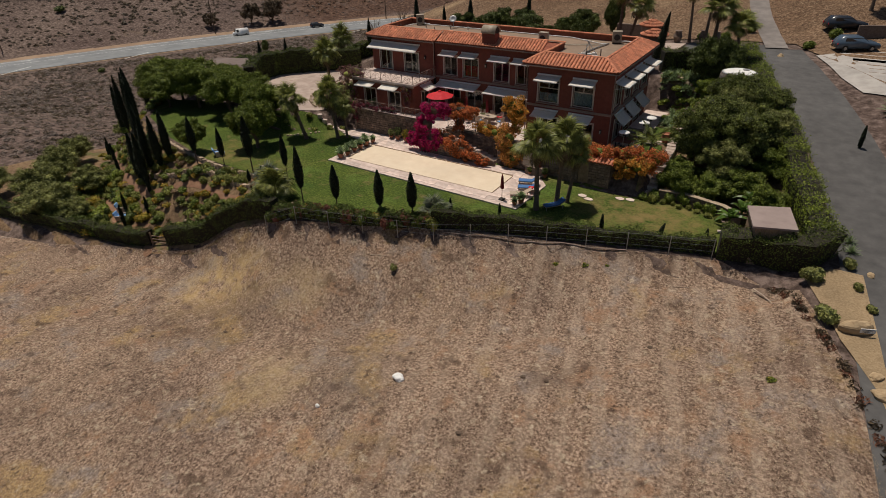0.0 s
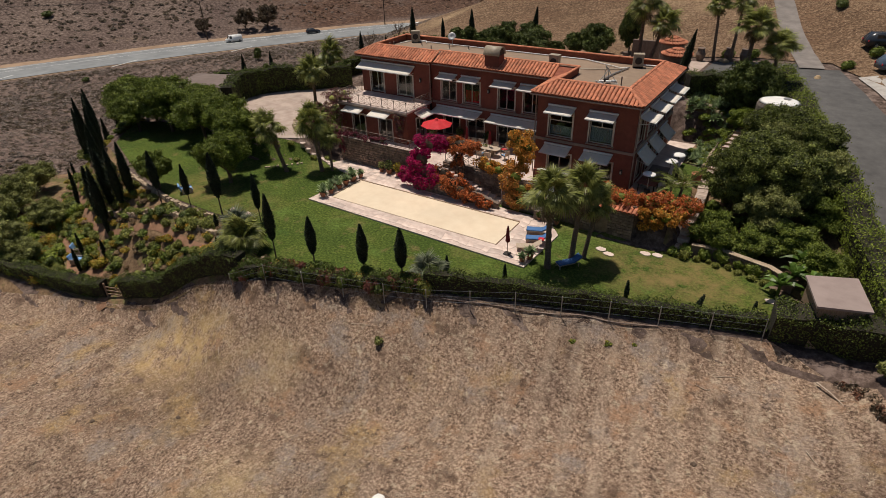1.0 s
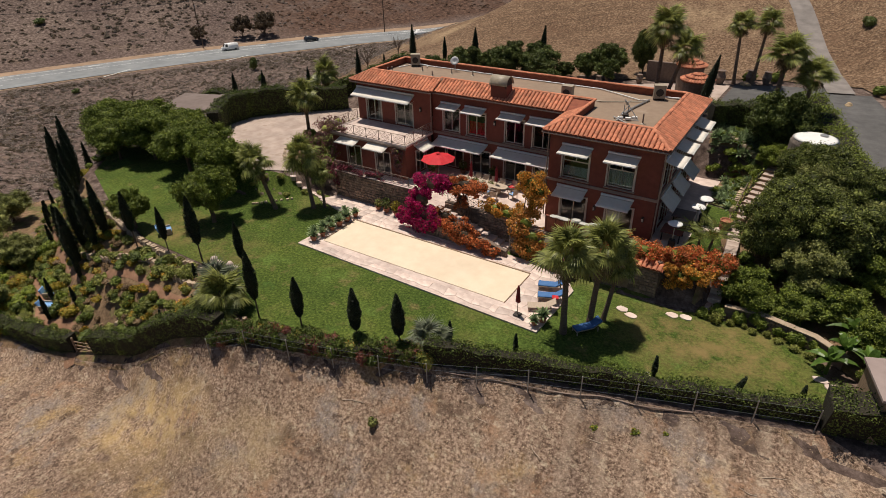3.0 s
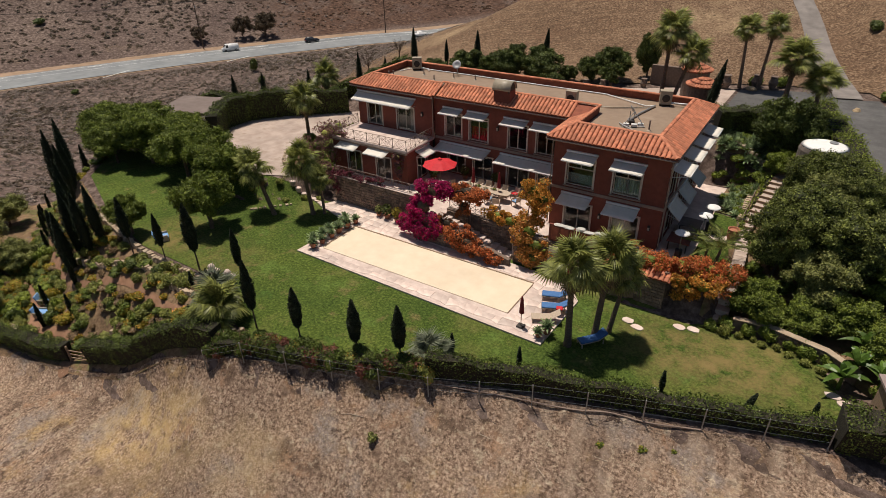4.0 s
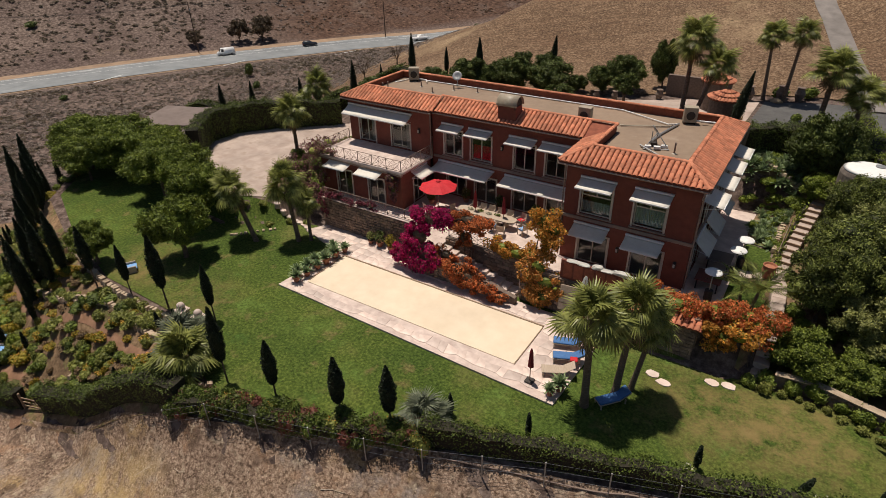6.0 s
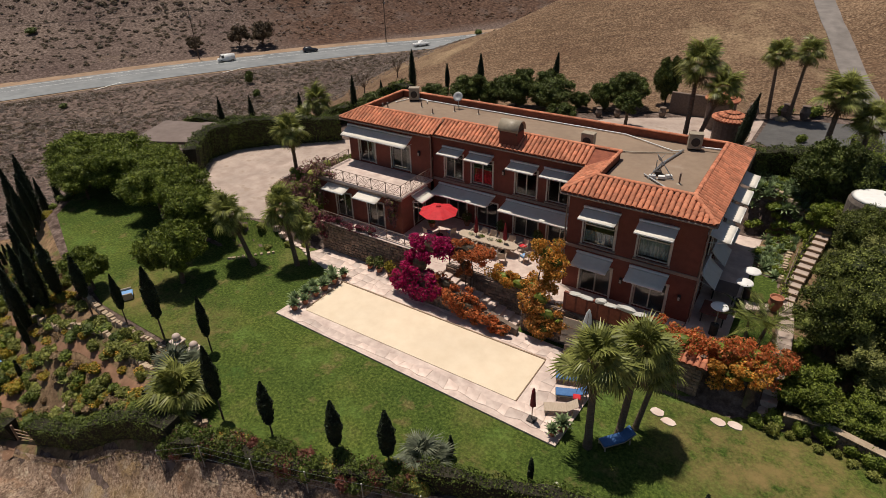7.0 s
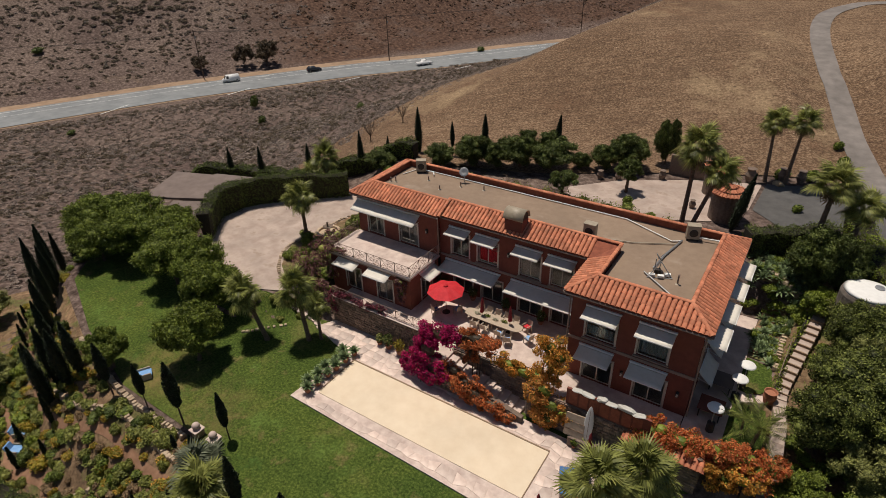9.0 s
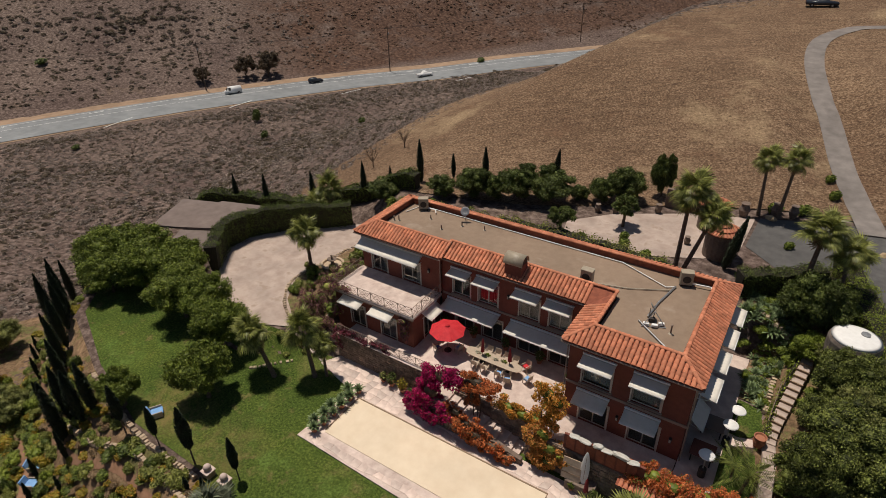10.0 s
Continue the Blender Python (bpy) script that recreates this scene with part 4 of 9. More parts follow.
part("control_box", box_bm(-0.3, 0.1, 0.05, 0.35, 0.0, 0.3, bevel=0.02), IRON, stand)

# court, terrace, retaining walls and stairs
def prism(name, outline, z0, z1, material, parent=None, label=""):
    bm = bmesh.new()
    f = bm.faces.new([bm.verts.new((x, y, z0)) for x, y in outline])
    r = bmesh.ops.extrude_face_region(bm, geom=[f])
    bmesh.ops.translate(bm, vec=(0, 0, z1 - z0), verts=[v for v in r["geom"] if isinstance(v, bmesh.types.BMVert)])
    bmesh.ops.recalc_face_normals(bm, faces=bm.faces)
    return part(name, bm, material, parent, label)


PAVING = [(5.8, -10.4), (27.1, -10.85), (27.4, -5.4), (25.8, -3.5), (21.0, -3.4), (12.6, -1.9), (2.6, -1.9), (1.7, -3.5), (6.2, -4.7)]
SANDBOX = (7.4, 23.9, -9.1, -5.1)
paving = tagged(prism("pavement", PAVING, -0.4, -0.045, FLAGBED), "pale pink flagstone paving round the sand court", "paving", kind="structure")
court = tagged(part("court", box_bm(SANDBOX[0], SANDBOX[1], SANDBOX[2], SANDBOX[3], -0.3, 0.0), SAND), "flat rectangular court of pale yellow sand", "sand court", kind="structure")
for a in ((7.3, 7.4, -8.9, -5.1), (7.3, 23.95, -5.1, -5.0), (23.9, 23.96, -9.1, -5.1)):
    part("edging_board", box_bm(*a, -0.2, 0.05 if a[1] < 23.955 else 0.012, bevel=0.008), WOOD, court)

terrace = tagged(part("terrace", box_bm(2.5, 22.35, -1.55, 5.08, -0.3, T), FLAGBED), "raised stone terrace in front of the villa", "terrace", kind="structure")
part("terrace_floor", box_bm(21.0, 30.55, -2.7, 0.58, -0.3, T + 0.01), FLAGBED, terrace)
part("landing", box_bm(12.6, 14.6, -3.55, -1.56, -0.3, T - 0.004), FLAGBED, terrace)


def stone_face(name, a, b, z0, z1, out, parent, z1b=None, size=0.34, depth=0.07):
    """Rubble stones set proud of a wall from a to b (x, y), facing out; joined, as nobody could count them."""
    a, b, out = Vector((*a, 0)), Vector((*b, 0)), Vector((*out, 0))
    l = (b - a).length
    d = (b - a) / l
    z1b = z1 if z1b is None else z1b
    v, f = [], []
    z = z0
    row = 0
    while z < max(z1, z1b):
        h = size * random.uniform(0.55, 0.95)
        u = random.uniform(-0.2, 0)
        while u < l:
            w = size * random.uniform(0.7, 1.7)
            top = z1 + (z1b - z1) * min(max((u + w / 2) / l, 0), 1)
            if z + h * 0.5 < top:
                u0, u1 = max(u, 0) + 0.012, min(u + w, l) - 0.012
                zz1 = min(z + h, top) - 0.012
                if u1 - u0 > 0.05 and zz1 - z > 0.04:
                    k = len(v)
                    g = depth * random.uniform(0.5, 1.3)
                    base = []
                    j = lambda: random.uniform(-0.025, 0.025)
                    for uu, vv in ((u0, z + 0.012), (u1, z + 0.012), (u1, zz1), (u0, zz1)):
                        base.append((a + d * (uu + j()) + out * 0.004, vv + j()))
                    cu, cv = (u0 + u1) / 2, (z + zz1) / 2
                    for p, vv in base:
                        v.append((p.x, p.y, vv))
                    for (p, vv), uu in zip(base, (u0, u1, u1, u0)):
                        q = p + d * (cu - uu) * 0.22 + out * g
                        v.append((q.x, q.y, vv + (cv - vv) * 0.22))
                    f += [(k + 4, k + 5, k + 6, k + 7)] + [(k + n, k + (n + 1) % 4, k + 4 + (n + 1) % 4, k + 4 + n) for n in range(4)]
            u += w
        z += h
        row += 1
    o = mesh_object(name, v, f, STONE, parent)
    o["kind"] = "stuff"
    return o


rwall = tagged(part("retaining_wall", box_bm(2.4, 12.6, -1.9, -1.56, -0.3, 2.5), MORTAR), "rubble-stone retaining wall under the terrace", "retaining wall", kind="structure")
stone_face("stonework", (2.4, -1.9), (12.6, -1.9), -0.05, 2.45, (0, -1), rwall)
part("coping", box_bm(2.35, 12.62, -1.98, -1.5, 2.5, 2.58, bevel=0.02), FLAGBED, rwall)
rail = thing("terrace_railing", pose(0, 0, 0), "wrought-iron lattice railing on the stone terrace wall", "railing")
railing(rail, (2.5, -1.74), (12.5, -1.74), 2.58, 0.85)
rwall_mid = tagged(part("retaining_wall", box_bm(14.6, 21.2, -1.9, -1.56, -0.3, 2.2), MORTAR), "rubble-stone wall beside the garden stairs", "retaining wall", kind="structure")
stone_face("stonework", (14.6, -1.9), (21.2, -1.9), -0.05, 2.15, (0, -1), rwall_mid)
rail2 = thing("terrace_railing", pose(0, 0, 0), "iron railing above the garden stairs", "railing")
railing(rail2, (14.8, -1.74), (21.2, -1.74), 2.2, 0.85, IRON)

# stairs down to the court
stairs = thing("garden_stairs", pose(0, 0, 0), "stone garden stairs between rubble walls under bougainvillea", "stairs")
for k in range(10):
    x = 14.6 + 0.62 * k
    part("step", box_bm(x, x + 0.66, -3.5, -1.92, -0.3, T - 0.18 * (k + 1), bevel=0.015), FLAGBED, stairs)
bm = bmesh.new()
pts = [(12.6, -0.3), (21.3, -0.3), (21.3, 0.45), (20.6, 0.6), (14.6, 2.35), (12.6, 2.35)]
a = [bm.verts.new((x, -3.9, z)) for x, z in pts]
b = [bm.verts.new((x, -3.55, z)) for x, z in pts]
bm.faces.new(a)
bm.faces.new(b[::-1])
for k in range(len(pts)):
    bm.faces.new((a[k], b[k], b[(k + 1) % len(pts)], a[(k + 1) % len(pts)]))
bmesh.ops.recalc_face_normals(bm, faces=bm.faces)
side = part("side_wall", bm, MORTAR, stairs, "sloping rubble-stone side wall")
stone_face("stonework", (12.6, -3.9), (14.6, -3.9), -0.05, 2.3, (0, -1), side)
stone_face("stonework", (14.6, -3.9), (20.8, -3.9), -0.05, 2.3, (0, -1), side, 0.55)

# patio wall in front of the right wing
pwall = tagged(part("patio_wall", box_bm(21.2, 29.3, -3.0, -2.72, -0.3, 2.55), MORTAR), "dark rubble wall carrying an iron fence by the patio", "patio wall", kind="structure")
stone_face("stonework", (21.2, -3.0), (29.3, -3.0), -0.05, 2.5, (0, -1), pwall)
part("panel_wall", box_bm(23.9, 29.25, -2.95, -2.77, 2.55, 3.86, bevel=0.01), STUCCO, pwall, "dark red panelled parapet")
for k in range(7):
    x = 24.05 + k * 0.685
    part("panel_frame", box_bm(x + 0.05, x + 0.62, -2.985, -2.953, 2.7, 3.72, bevel=0.006), TILE_PAN, pwall)

# covered furniture lying along the parapet
COVER = mat("grey_plastic_sheet", (0.4, 0.38, 0.34), (0.55, 0.53, 0.48), 3.0, 0.5)


def crumpled(m, sx, sy, sz, label, seed):
    bm = bmesh.new()
    bmesh.ops.create_icosphere(bm, subdivisions=3, radius=1.0)
    for v in bm.verts:
        n = noise.noise(v.co * 1.7 + Vector((seed, 0, 0)))
        c = v.co * (1 + 0.35 * n)
        v.co = (math.copysign(abs(c.x) ** 0.6, c.x) * sx, math.copysign(abs(c.y) ** 0.6, c.y) * sy, max(c.z, -0.5) * sz)
    o = part("dust_cover", bm, COVER)
    o.matrix_world = m
    return tagged(o, label, "furniture cover", "crumpled covers on the parapet")


for k, (x, z, sx, sz, turn) in enumerate(((24.3, 2.98, 0.35, 0.05, 6), (25.0, 2.99, 0.45, 0.06, -4), (25.9, 3.02, 0.36, 0.15, 8), (26.5, 3.0, 0.4, 0.06, 3), (27.4, 3.02, 0.6, 0.16, -5), (28.2, 2.99, 0.4, 0.06, 12))):
    crumpled(pose(x + 0.3, -2.86 - 0.05 * (k % 2), z + 0.91, 0, 0, turn), sx, 0.2, sz, "crumpled pale grey plastic cover lying on the parapet", k * 3.1)

# things leaning against the wall
board = thing("wooden_board", pose(24.9, -3.75, 0.745, -12, 0, 4), "tan wooden panel leaning against the stone wall", "panel")
part("panel", box_bm(-0.65, 0.65, -0.03, 0.03, 0.0, 1.7, bevel=0.008), TEAK, board)
for z in (0.5, 1.1):
    part("batten", box_bm(-0.62, 0.62, -0.05, -0.032, z - 0.03, z + 0.03), WOOD, board)
bm = bmesh.new()
bmesh.ops.create_uvsphere(bm, u_segments=20, v_segments=14, radius=1.0)
for v in bm.verts:
    v.co = (v.co.x * 0.3 * (1 - 0.25 * max(v.co.z, 0)), v.co.y * 0.04, v.co.z * 1.35 + 1.35)
tagged(part("plinth", box_bm(24.6, 26.6, -3.95, -3.05, -0.3, 0.74, bevel=0.03), MORTAR), "low stone plinth at the foot of the patio wall", "plinth", kind="structure")
surf = thing("surfboard", pose(25.75, -3.62, 0.72, -9, 0, 10), "white surfboard standing against the stone wall", "surfboard")
part("board", bm, WHITE, surf, smooth=True)
part("stringer", box_bm(-0.012, 0.012, -0.045, -0.035, 0.3, 2.4), WOOD, surf)

# stone hut with a tiled lean-to roof
hut = thing("stone_hut", pose(-0.4, 1.35, 0.28), "low rubble-stone garden hut with a clay-tiled lean-to roof", "hut")
wallb = part("wall", wall_cells(bmesh.new(), "x", 28.4, 32.8, -0.5, 1.95, -4.75, 0.3, [(29.9, 30.9, -0.5, 1.6)]), MORTAR, hut)
stone_face("stonework", (28.4, -4.75), (29.9, -4.75), -0.3, 1.9, (0, -1), wallb)
stone_face("stonework", (30.9, -4.75), (32.8, -4.75), -0.3, 1.9, (0, -1), wallb)
side = part("wall", wall_cells(bmesh.new(), "y", -4.45, -2.9, -0.5, 2.3, 32.8, -0.3, []), MORTAR, hut)
stone_face("stonework", (32.8, -4.45), (32.8, -2.95), -0.3, 2.2, (1, 0), side)
part("wall", box_bm(28.4, 28.7, -4.45, -3.05, -0.5, 2.3), MORTAR, hut)
part("wall", box_bm(28.7, 32.5, -3.2, -2.95, -0.5, 2.4), MORTAR, hut)
door = part("door", box_bm(29.92, 30.88, -4.66, -4.6, -0.3, 1.58, bevel=0.01), WOOD, hut, "grey weathered plank door")
for k in range(5):
    part("plank", box_bm(29.94 + k * 0.19, 30.11 + k * 0.19, -4.685, -4.662, -0.28, 1.56), WOOD, door)
HUT_ROOF = ((28.2, -5.05), (33.05, -5.05), (0, 1))


def barrel(l=0.42, r0=0.155, r1=0.125, seg=6, t=0.02):
    """One barrel tile, lying along +y, crown up."""
    v, f = [], []
    for y, r in ((0, r0), (l, r1)):
        for rr in (r, r - t):
            v += [(rr * math.cos(math.pi * k / seg), y, rr * 0.75 * math.sin(math.pi * k / seg)) for k in range(seg + 1)]
    n = seg + 1
    for k in range(seg):
        f += [(k, 2 * n + k, 2 * n + k + 1, k + 1), (k, k + 1, n + k + 1, n + k)]
    f += [(0, n, 3 * n, 2 * n), (seg, 2 * n + seg, 3 * n + seg, n + seg)]
    return v, f


def tile_frames(p0, u_dir, up_dir, length, run, pitch, rows, cut0, cut1):
    """Placements of tiles over a sloping strip."""
    nrm = u_dir.cross(up_dir).normalized()
    out = []
    n = int(length / pitch)
    for r in range(rows):
        w = run * r / rows
        for c in range(n):
            u = pitch * (c + 0.5) + (length - n * pitch) / 2
            if cut0 * (w + 0.2) - 0.05 < u < length - cut1 * (w + 0.2) + 0.05:
                j = random.uniform(-0.012, 0.012)
                m = Matrix((u_dir, up_dir, nrm)).transposed().to_4x4()
                m.translation = p0 + u_dir * (u + j) + up_dir * (up_len(run, rows, r) - 0.05) + nrm * (0.02 + 0.012)
                out.append(m @ pose(0, 0, 0, 2.0, 0, random.uniform(-1.5, 1.5)))
    return out


def up_len(run, rows, r):
    return run * r / rows


tile_mesh = bpy.data.meshes.new("roof_tile")
tv, tf = barrel()
tile_mesh.from_pydata(tv, [], tf)
tile_mesh.materials.append(TILE)


def tiles_as_parts(frames_, parent):
    for m in frames_:
        o = new("roof_tile", tile_mesh)
        o.parent = parent
        o.matrix_basis = m


def tiles_joined(frames_, parent, name="tiles"):
    v, f = [], []
    base = np.array(tv)
    for m in frames_:
        a = np.array(m)
        k = len(v)
        v += (base @ a[:3, :3].T + a[:3, 3]).tolist()
        f += [tuple(i + k for i in q) for q in tf]
    o = mesh_object(name, v, f, TILE_ISLAND, parent)
    o["kind"] = "stuff"


slope = Vector((0, 1.95, 0.42)).normalized()
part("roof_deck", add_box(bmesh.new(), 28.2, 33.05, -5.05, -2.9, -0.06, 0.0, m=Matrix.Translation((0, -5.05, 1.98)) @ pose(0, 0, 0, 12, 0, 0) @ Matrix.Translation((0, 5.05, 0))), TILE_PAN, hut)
tiles_as_parts(tile_frames(Vector((28.25, -5.05, 1.98)), Vector((1, 0, 0)), slope, 4.8, 2.1, 0.33, 5, 0, 0), hut)

# plants
RNG = np.random.default_rng(7)


def unit(a):
    return a / np.maximum(np.linalg.norm(a, axis=-1, keepdims=True), 1e-9)


def leaf_cloud(name, c, n, size, material, parent=None, aspect=0.5, spread=0.6, core=None, label=""):
    """Many small folded leaves at the points c, facing about n. core: (verts, faces) of the dense inside."""
    c, n = np.asarray(c, float), np.asarray(n, float)
    k = len(c)
    s = (np.full(k, size) if np.isscalar(size) else np.asarray(size)) * RNG.uniform(0.65, 1.35, k)
    nn = unit(n * (1 - spread) + unit(RNG.normal(size=(k, 3))) * spread)
    t = unit(np.cross(nn, RNG.normal(size=(k, 3))))
    b = np.cross(nn, t)
    s = s[:, None]
    v = np.stack([c - t * s, c + b * s * aspect + nn * s * 0.18, c + t * s, c - b * s * aspect + nn * s * 0.18], 1).reshape(-1, 3)
    f = np.arange(4 * k).reshape(-1, 4).tolist()
    v = v.tolist()
    if core:
        off = len(v)
        v += [tuple(p) for p in core[0]]
        f += [tuple(i + off for i in q) for q in core[1]]
    return mesh_object(name, v, f, material, parent, label)


def ball_points(k, centre, radii, shell=0.55, flat=None):
    d = unit(RNG.normal(size=(k, 3)))
    r = RNG.uniform(shell, 1.0, (k, 1)) ** 0.7
    p = d * r * np.array(radii)
    if flat is not None:
        p[:, 2] = np.maximum(p[:, 2], flat)
    return p + np.array(centre), d


def lump(centre, radii, seg=8, rings=5):
    v, f = [], []
    for j in range(rings + 1):
        a = math.pi * j / rings
        for i in range(seg):
            b = math.tau * i / seg
            v.append((centre[0] + radii[0] * math.sin(a) * math.cos(b), centre[1] + radii[1] * math.sin(a) * math.sin(b), centre[2] + radii[2] * math.cos(a)))
    for j in range(rings):
        for i in range(seg):
            f.append((j * seg + i, j * seg + (i + 1) % seg, (j + 1) * seg + (i + 1) % seg, (j + 1) * seg + i))
    return v, f


def joined_lumps(items):
    v, f = [], []
    for c, r in items:
        a, b = lump(c, r)
        f += [tuple(i + len(v) for i in q) for q in b]
        v += a
    return v, f


def limb(bm, pts, r0, r1, seg=6):
    n = len(pts) - 1
    for i, (a, b) in enumerate(zip(pts, pts[1:])):
        add_rod(bm, a, b, r0 + (r1 - r0) * i / n, r0 + (r1 - r0) * (i + 1) / n, seg)


def spread_out(first, places):
    """Copies of a plant at (x, y, scale, height scale, turn, lean); the first takes the first place."""
    for x, y, s, sz, turn, *lean in places[1:]:
        copy_thing(first, pose(x, y, gz(x, y) - 0.03, lean[0] if lean else 0, lean[1] if len(lean) > 1 else 0, 0) @ pose(0, 0, 0, 0, 0, turn) @ Matrix.Diagonal((s, s, sz, 1)))
    x, y, s, sz, turn, *lean = places[0]
    first.matrix_basis = pose(x, y, gz(x, y) - 0.03, lean[0] if lean else 0, lean[1] if len(lean) > 1 else 0, 0) @ pose(0, 0, 0, 0, 0, turn) @ Matrix.Diagonal((s, s, sz, 1))


def tree(label, group, height=5.0, radius=2.3, clumps=26, per=170, leaf=0.17, material=L_TREE, stem=0.35, name="tree", bark=BARK):
    t = thing(name, pose(0, 0, 0), label, "tree", group)
    bm = bmesh.new()
    fork = height * stem
    limb(bm, [(0, 0, -0.2), (0.06, 0.03, fork * 0.5), (0.02, -0.05, fork)], 0.17, 0.12, 8)
    part("trunk", bm, bark, t)
    cs, items = [], []
    zc, rz = height * (1 + stem) / 2, height * (1 - stem) / 2
    for i in range(clumps):
        d = unit(RNG.normal(size=3))
        rr = RNG.uniform(0.35, 0.95)
        c = np.array([d[0] * radius * rr, d[1] * radius * rr, zc + d[2] * rz * rr])
        cs.append(c)
        items.append((c, RNG.uniform(0.16, 0.36) * radius * (1.1 - 0.3 * rr)))
    for i in range(0, clumps, 4):
        c = Vector(cs[i])
        bm = bmesh.new()
        limb(bm, [(0, 0, fork * 0.9), tuple(Vector((0, 0, fork)).lerp(c, 0.5) + Vector((0, 0, 0.15))), tuple(c)], 0.075, 0.02, 5)
        part("limb", bm, bark, t)
    P, N = [], []
    for c, r in items:
        d = unit(RNG.normal(size=(per, 3)))
        p = c + d * np.abs(RNG.normal(0.85, 0.2, (per, 1))) * np.array([r, r, r * 0.75])
        P.append(p)
        N.append(d * 0.6 + np.array([0, 0, 0.4]))
    core = joined_lumps([(c, (r * 0.6, r * 0.6, r * 0.45)) for c, r in items])
    leaf_cloud("crown", np.concatenate(P), np.concatenate(N), leaf * 1.15, material, t, 0.5, 0.72, core)
    return t


def cypress(label, group, height=4.4, radius=0.43, stem=0.2, leaves=2200):
    t = thing("cypress", pose(0, 0, 0), label, "cypress", group)
    part("trunk", add_rod(bmesh.new(), (0, 0, -0.2), (0, 0, height * 0.6), radius * 0.16, radius * 0.06, 7), BARK, t)
    z = RNG.uniform(0, 1, leaves) ** 0.9
    a = RNG.uniform(0, math.tau, leaves)

    def prof(u):
        return radius * (0.55 + 0.45 * np.clip(u * 2.2, 0, 1)) * np.clip((u + 0.03) * 8, 0, 1) ** 0.7 * (1 - np.clip((u - 0.38) / 0.63, 0, 1) ** 1.6)
    r = prof(z) * (0.9 + 0.18 * np.sin(3 * a + 9 * z) * np.cos(11 * z + a)) * RNG.uniform(0.8, 1.16, leaves)
    zz = height * (stem + (1 - stem) * z)
    p = np.stack([r * np.cos(a), r * np.sin(a), zz], -1)
    n = np.stack([np.cos(a), np.sin(a), np.full(leaves, 0.6)], -1)
    v, f = [], []
    for j in range(9):
        u = j / 8
        rr = float(prof(np.array([u]))[0]) * 0.8 + 0.01
        v += [(rr * math.cos(k * math.tau / 8), rr * math.sin(k * math.tau / 8), height * (stem + (1 - stem) * u * 0.97)) for k in range(8)]
    for j in range(8):
        f += [(8 * j + k, 8 * j + (k + 1) % 8, 8 * j + 8 + (k + 1) % 8, 8 * j + 8 + k) for k in range(8)]
    leaf_cloud("crown", p, n, 0.085, L_CYP, t, 0.4, 0.5, (v, f))
    return t


def bush(label, group, material=L_TREE, radius=0.7, height=0.8, leaves=420, leaf=0.08, flower=None, category="shrub", name="shrub"):
    t = thing(name, pose(0, 0, 0), label, category, group)
    items = []
    for i in range(7):
        d = unit(RNG.normal(size=3))
        items.append((np.array([d[0] * radius * 0.5, d[1] * radius * 0.5, height * (0.42 + 0.25 * abs(d[2]))]), radius * RNG.uniform(0.4, 0.62)))
    P, N = [], []
    for c, r in items:
        p, n = ball_points(leaves // 7, c, (r, r, min(r, height * 0.45)), 0.6, None)
        P.append(p)
        N.append(n + np.array([0, 0, 0.6]))
    P, N = np.concatenate(P), np.concatenate(N)
    P[:, 2] = np.maximum(P[:, 2], 0.02)
    core = joined_lumps([(c, (r * 0.7, r * 0.7, min(r, height * 0.4) * 0.8)) for c, r in items])
    leaf_cloud("foliage", P, N, leaf, material, t, 0.5, 0.6, core)
    if flower:
        k = len(P) // 5
        q = P[RNG.permutation(len(P))[:k]]
        q[:, 2] += 0.04
        leaf_cloud("blossom", q, np.tile([0, 0, 1.0], (k, 1)), leaf * 0.7, flower, t, 0.8, 0.5)
    return t


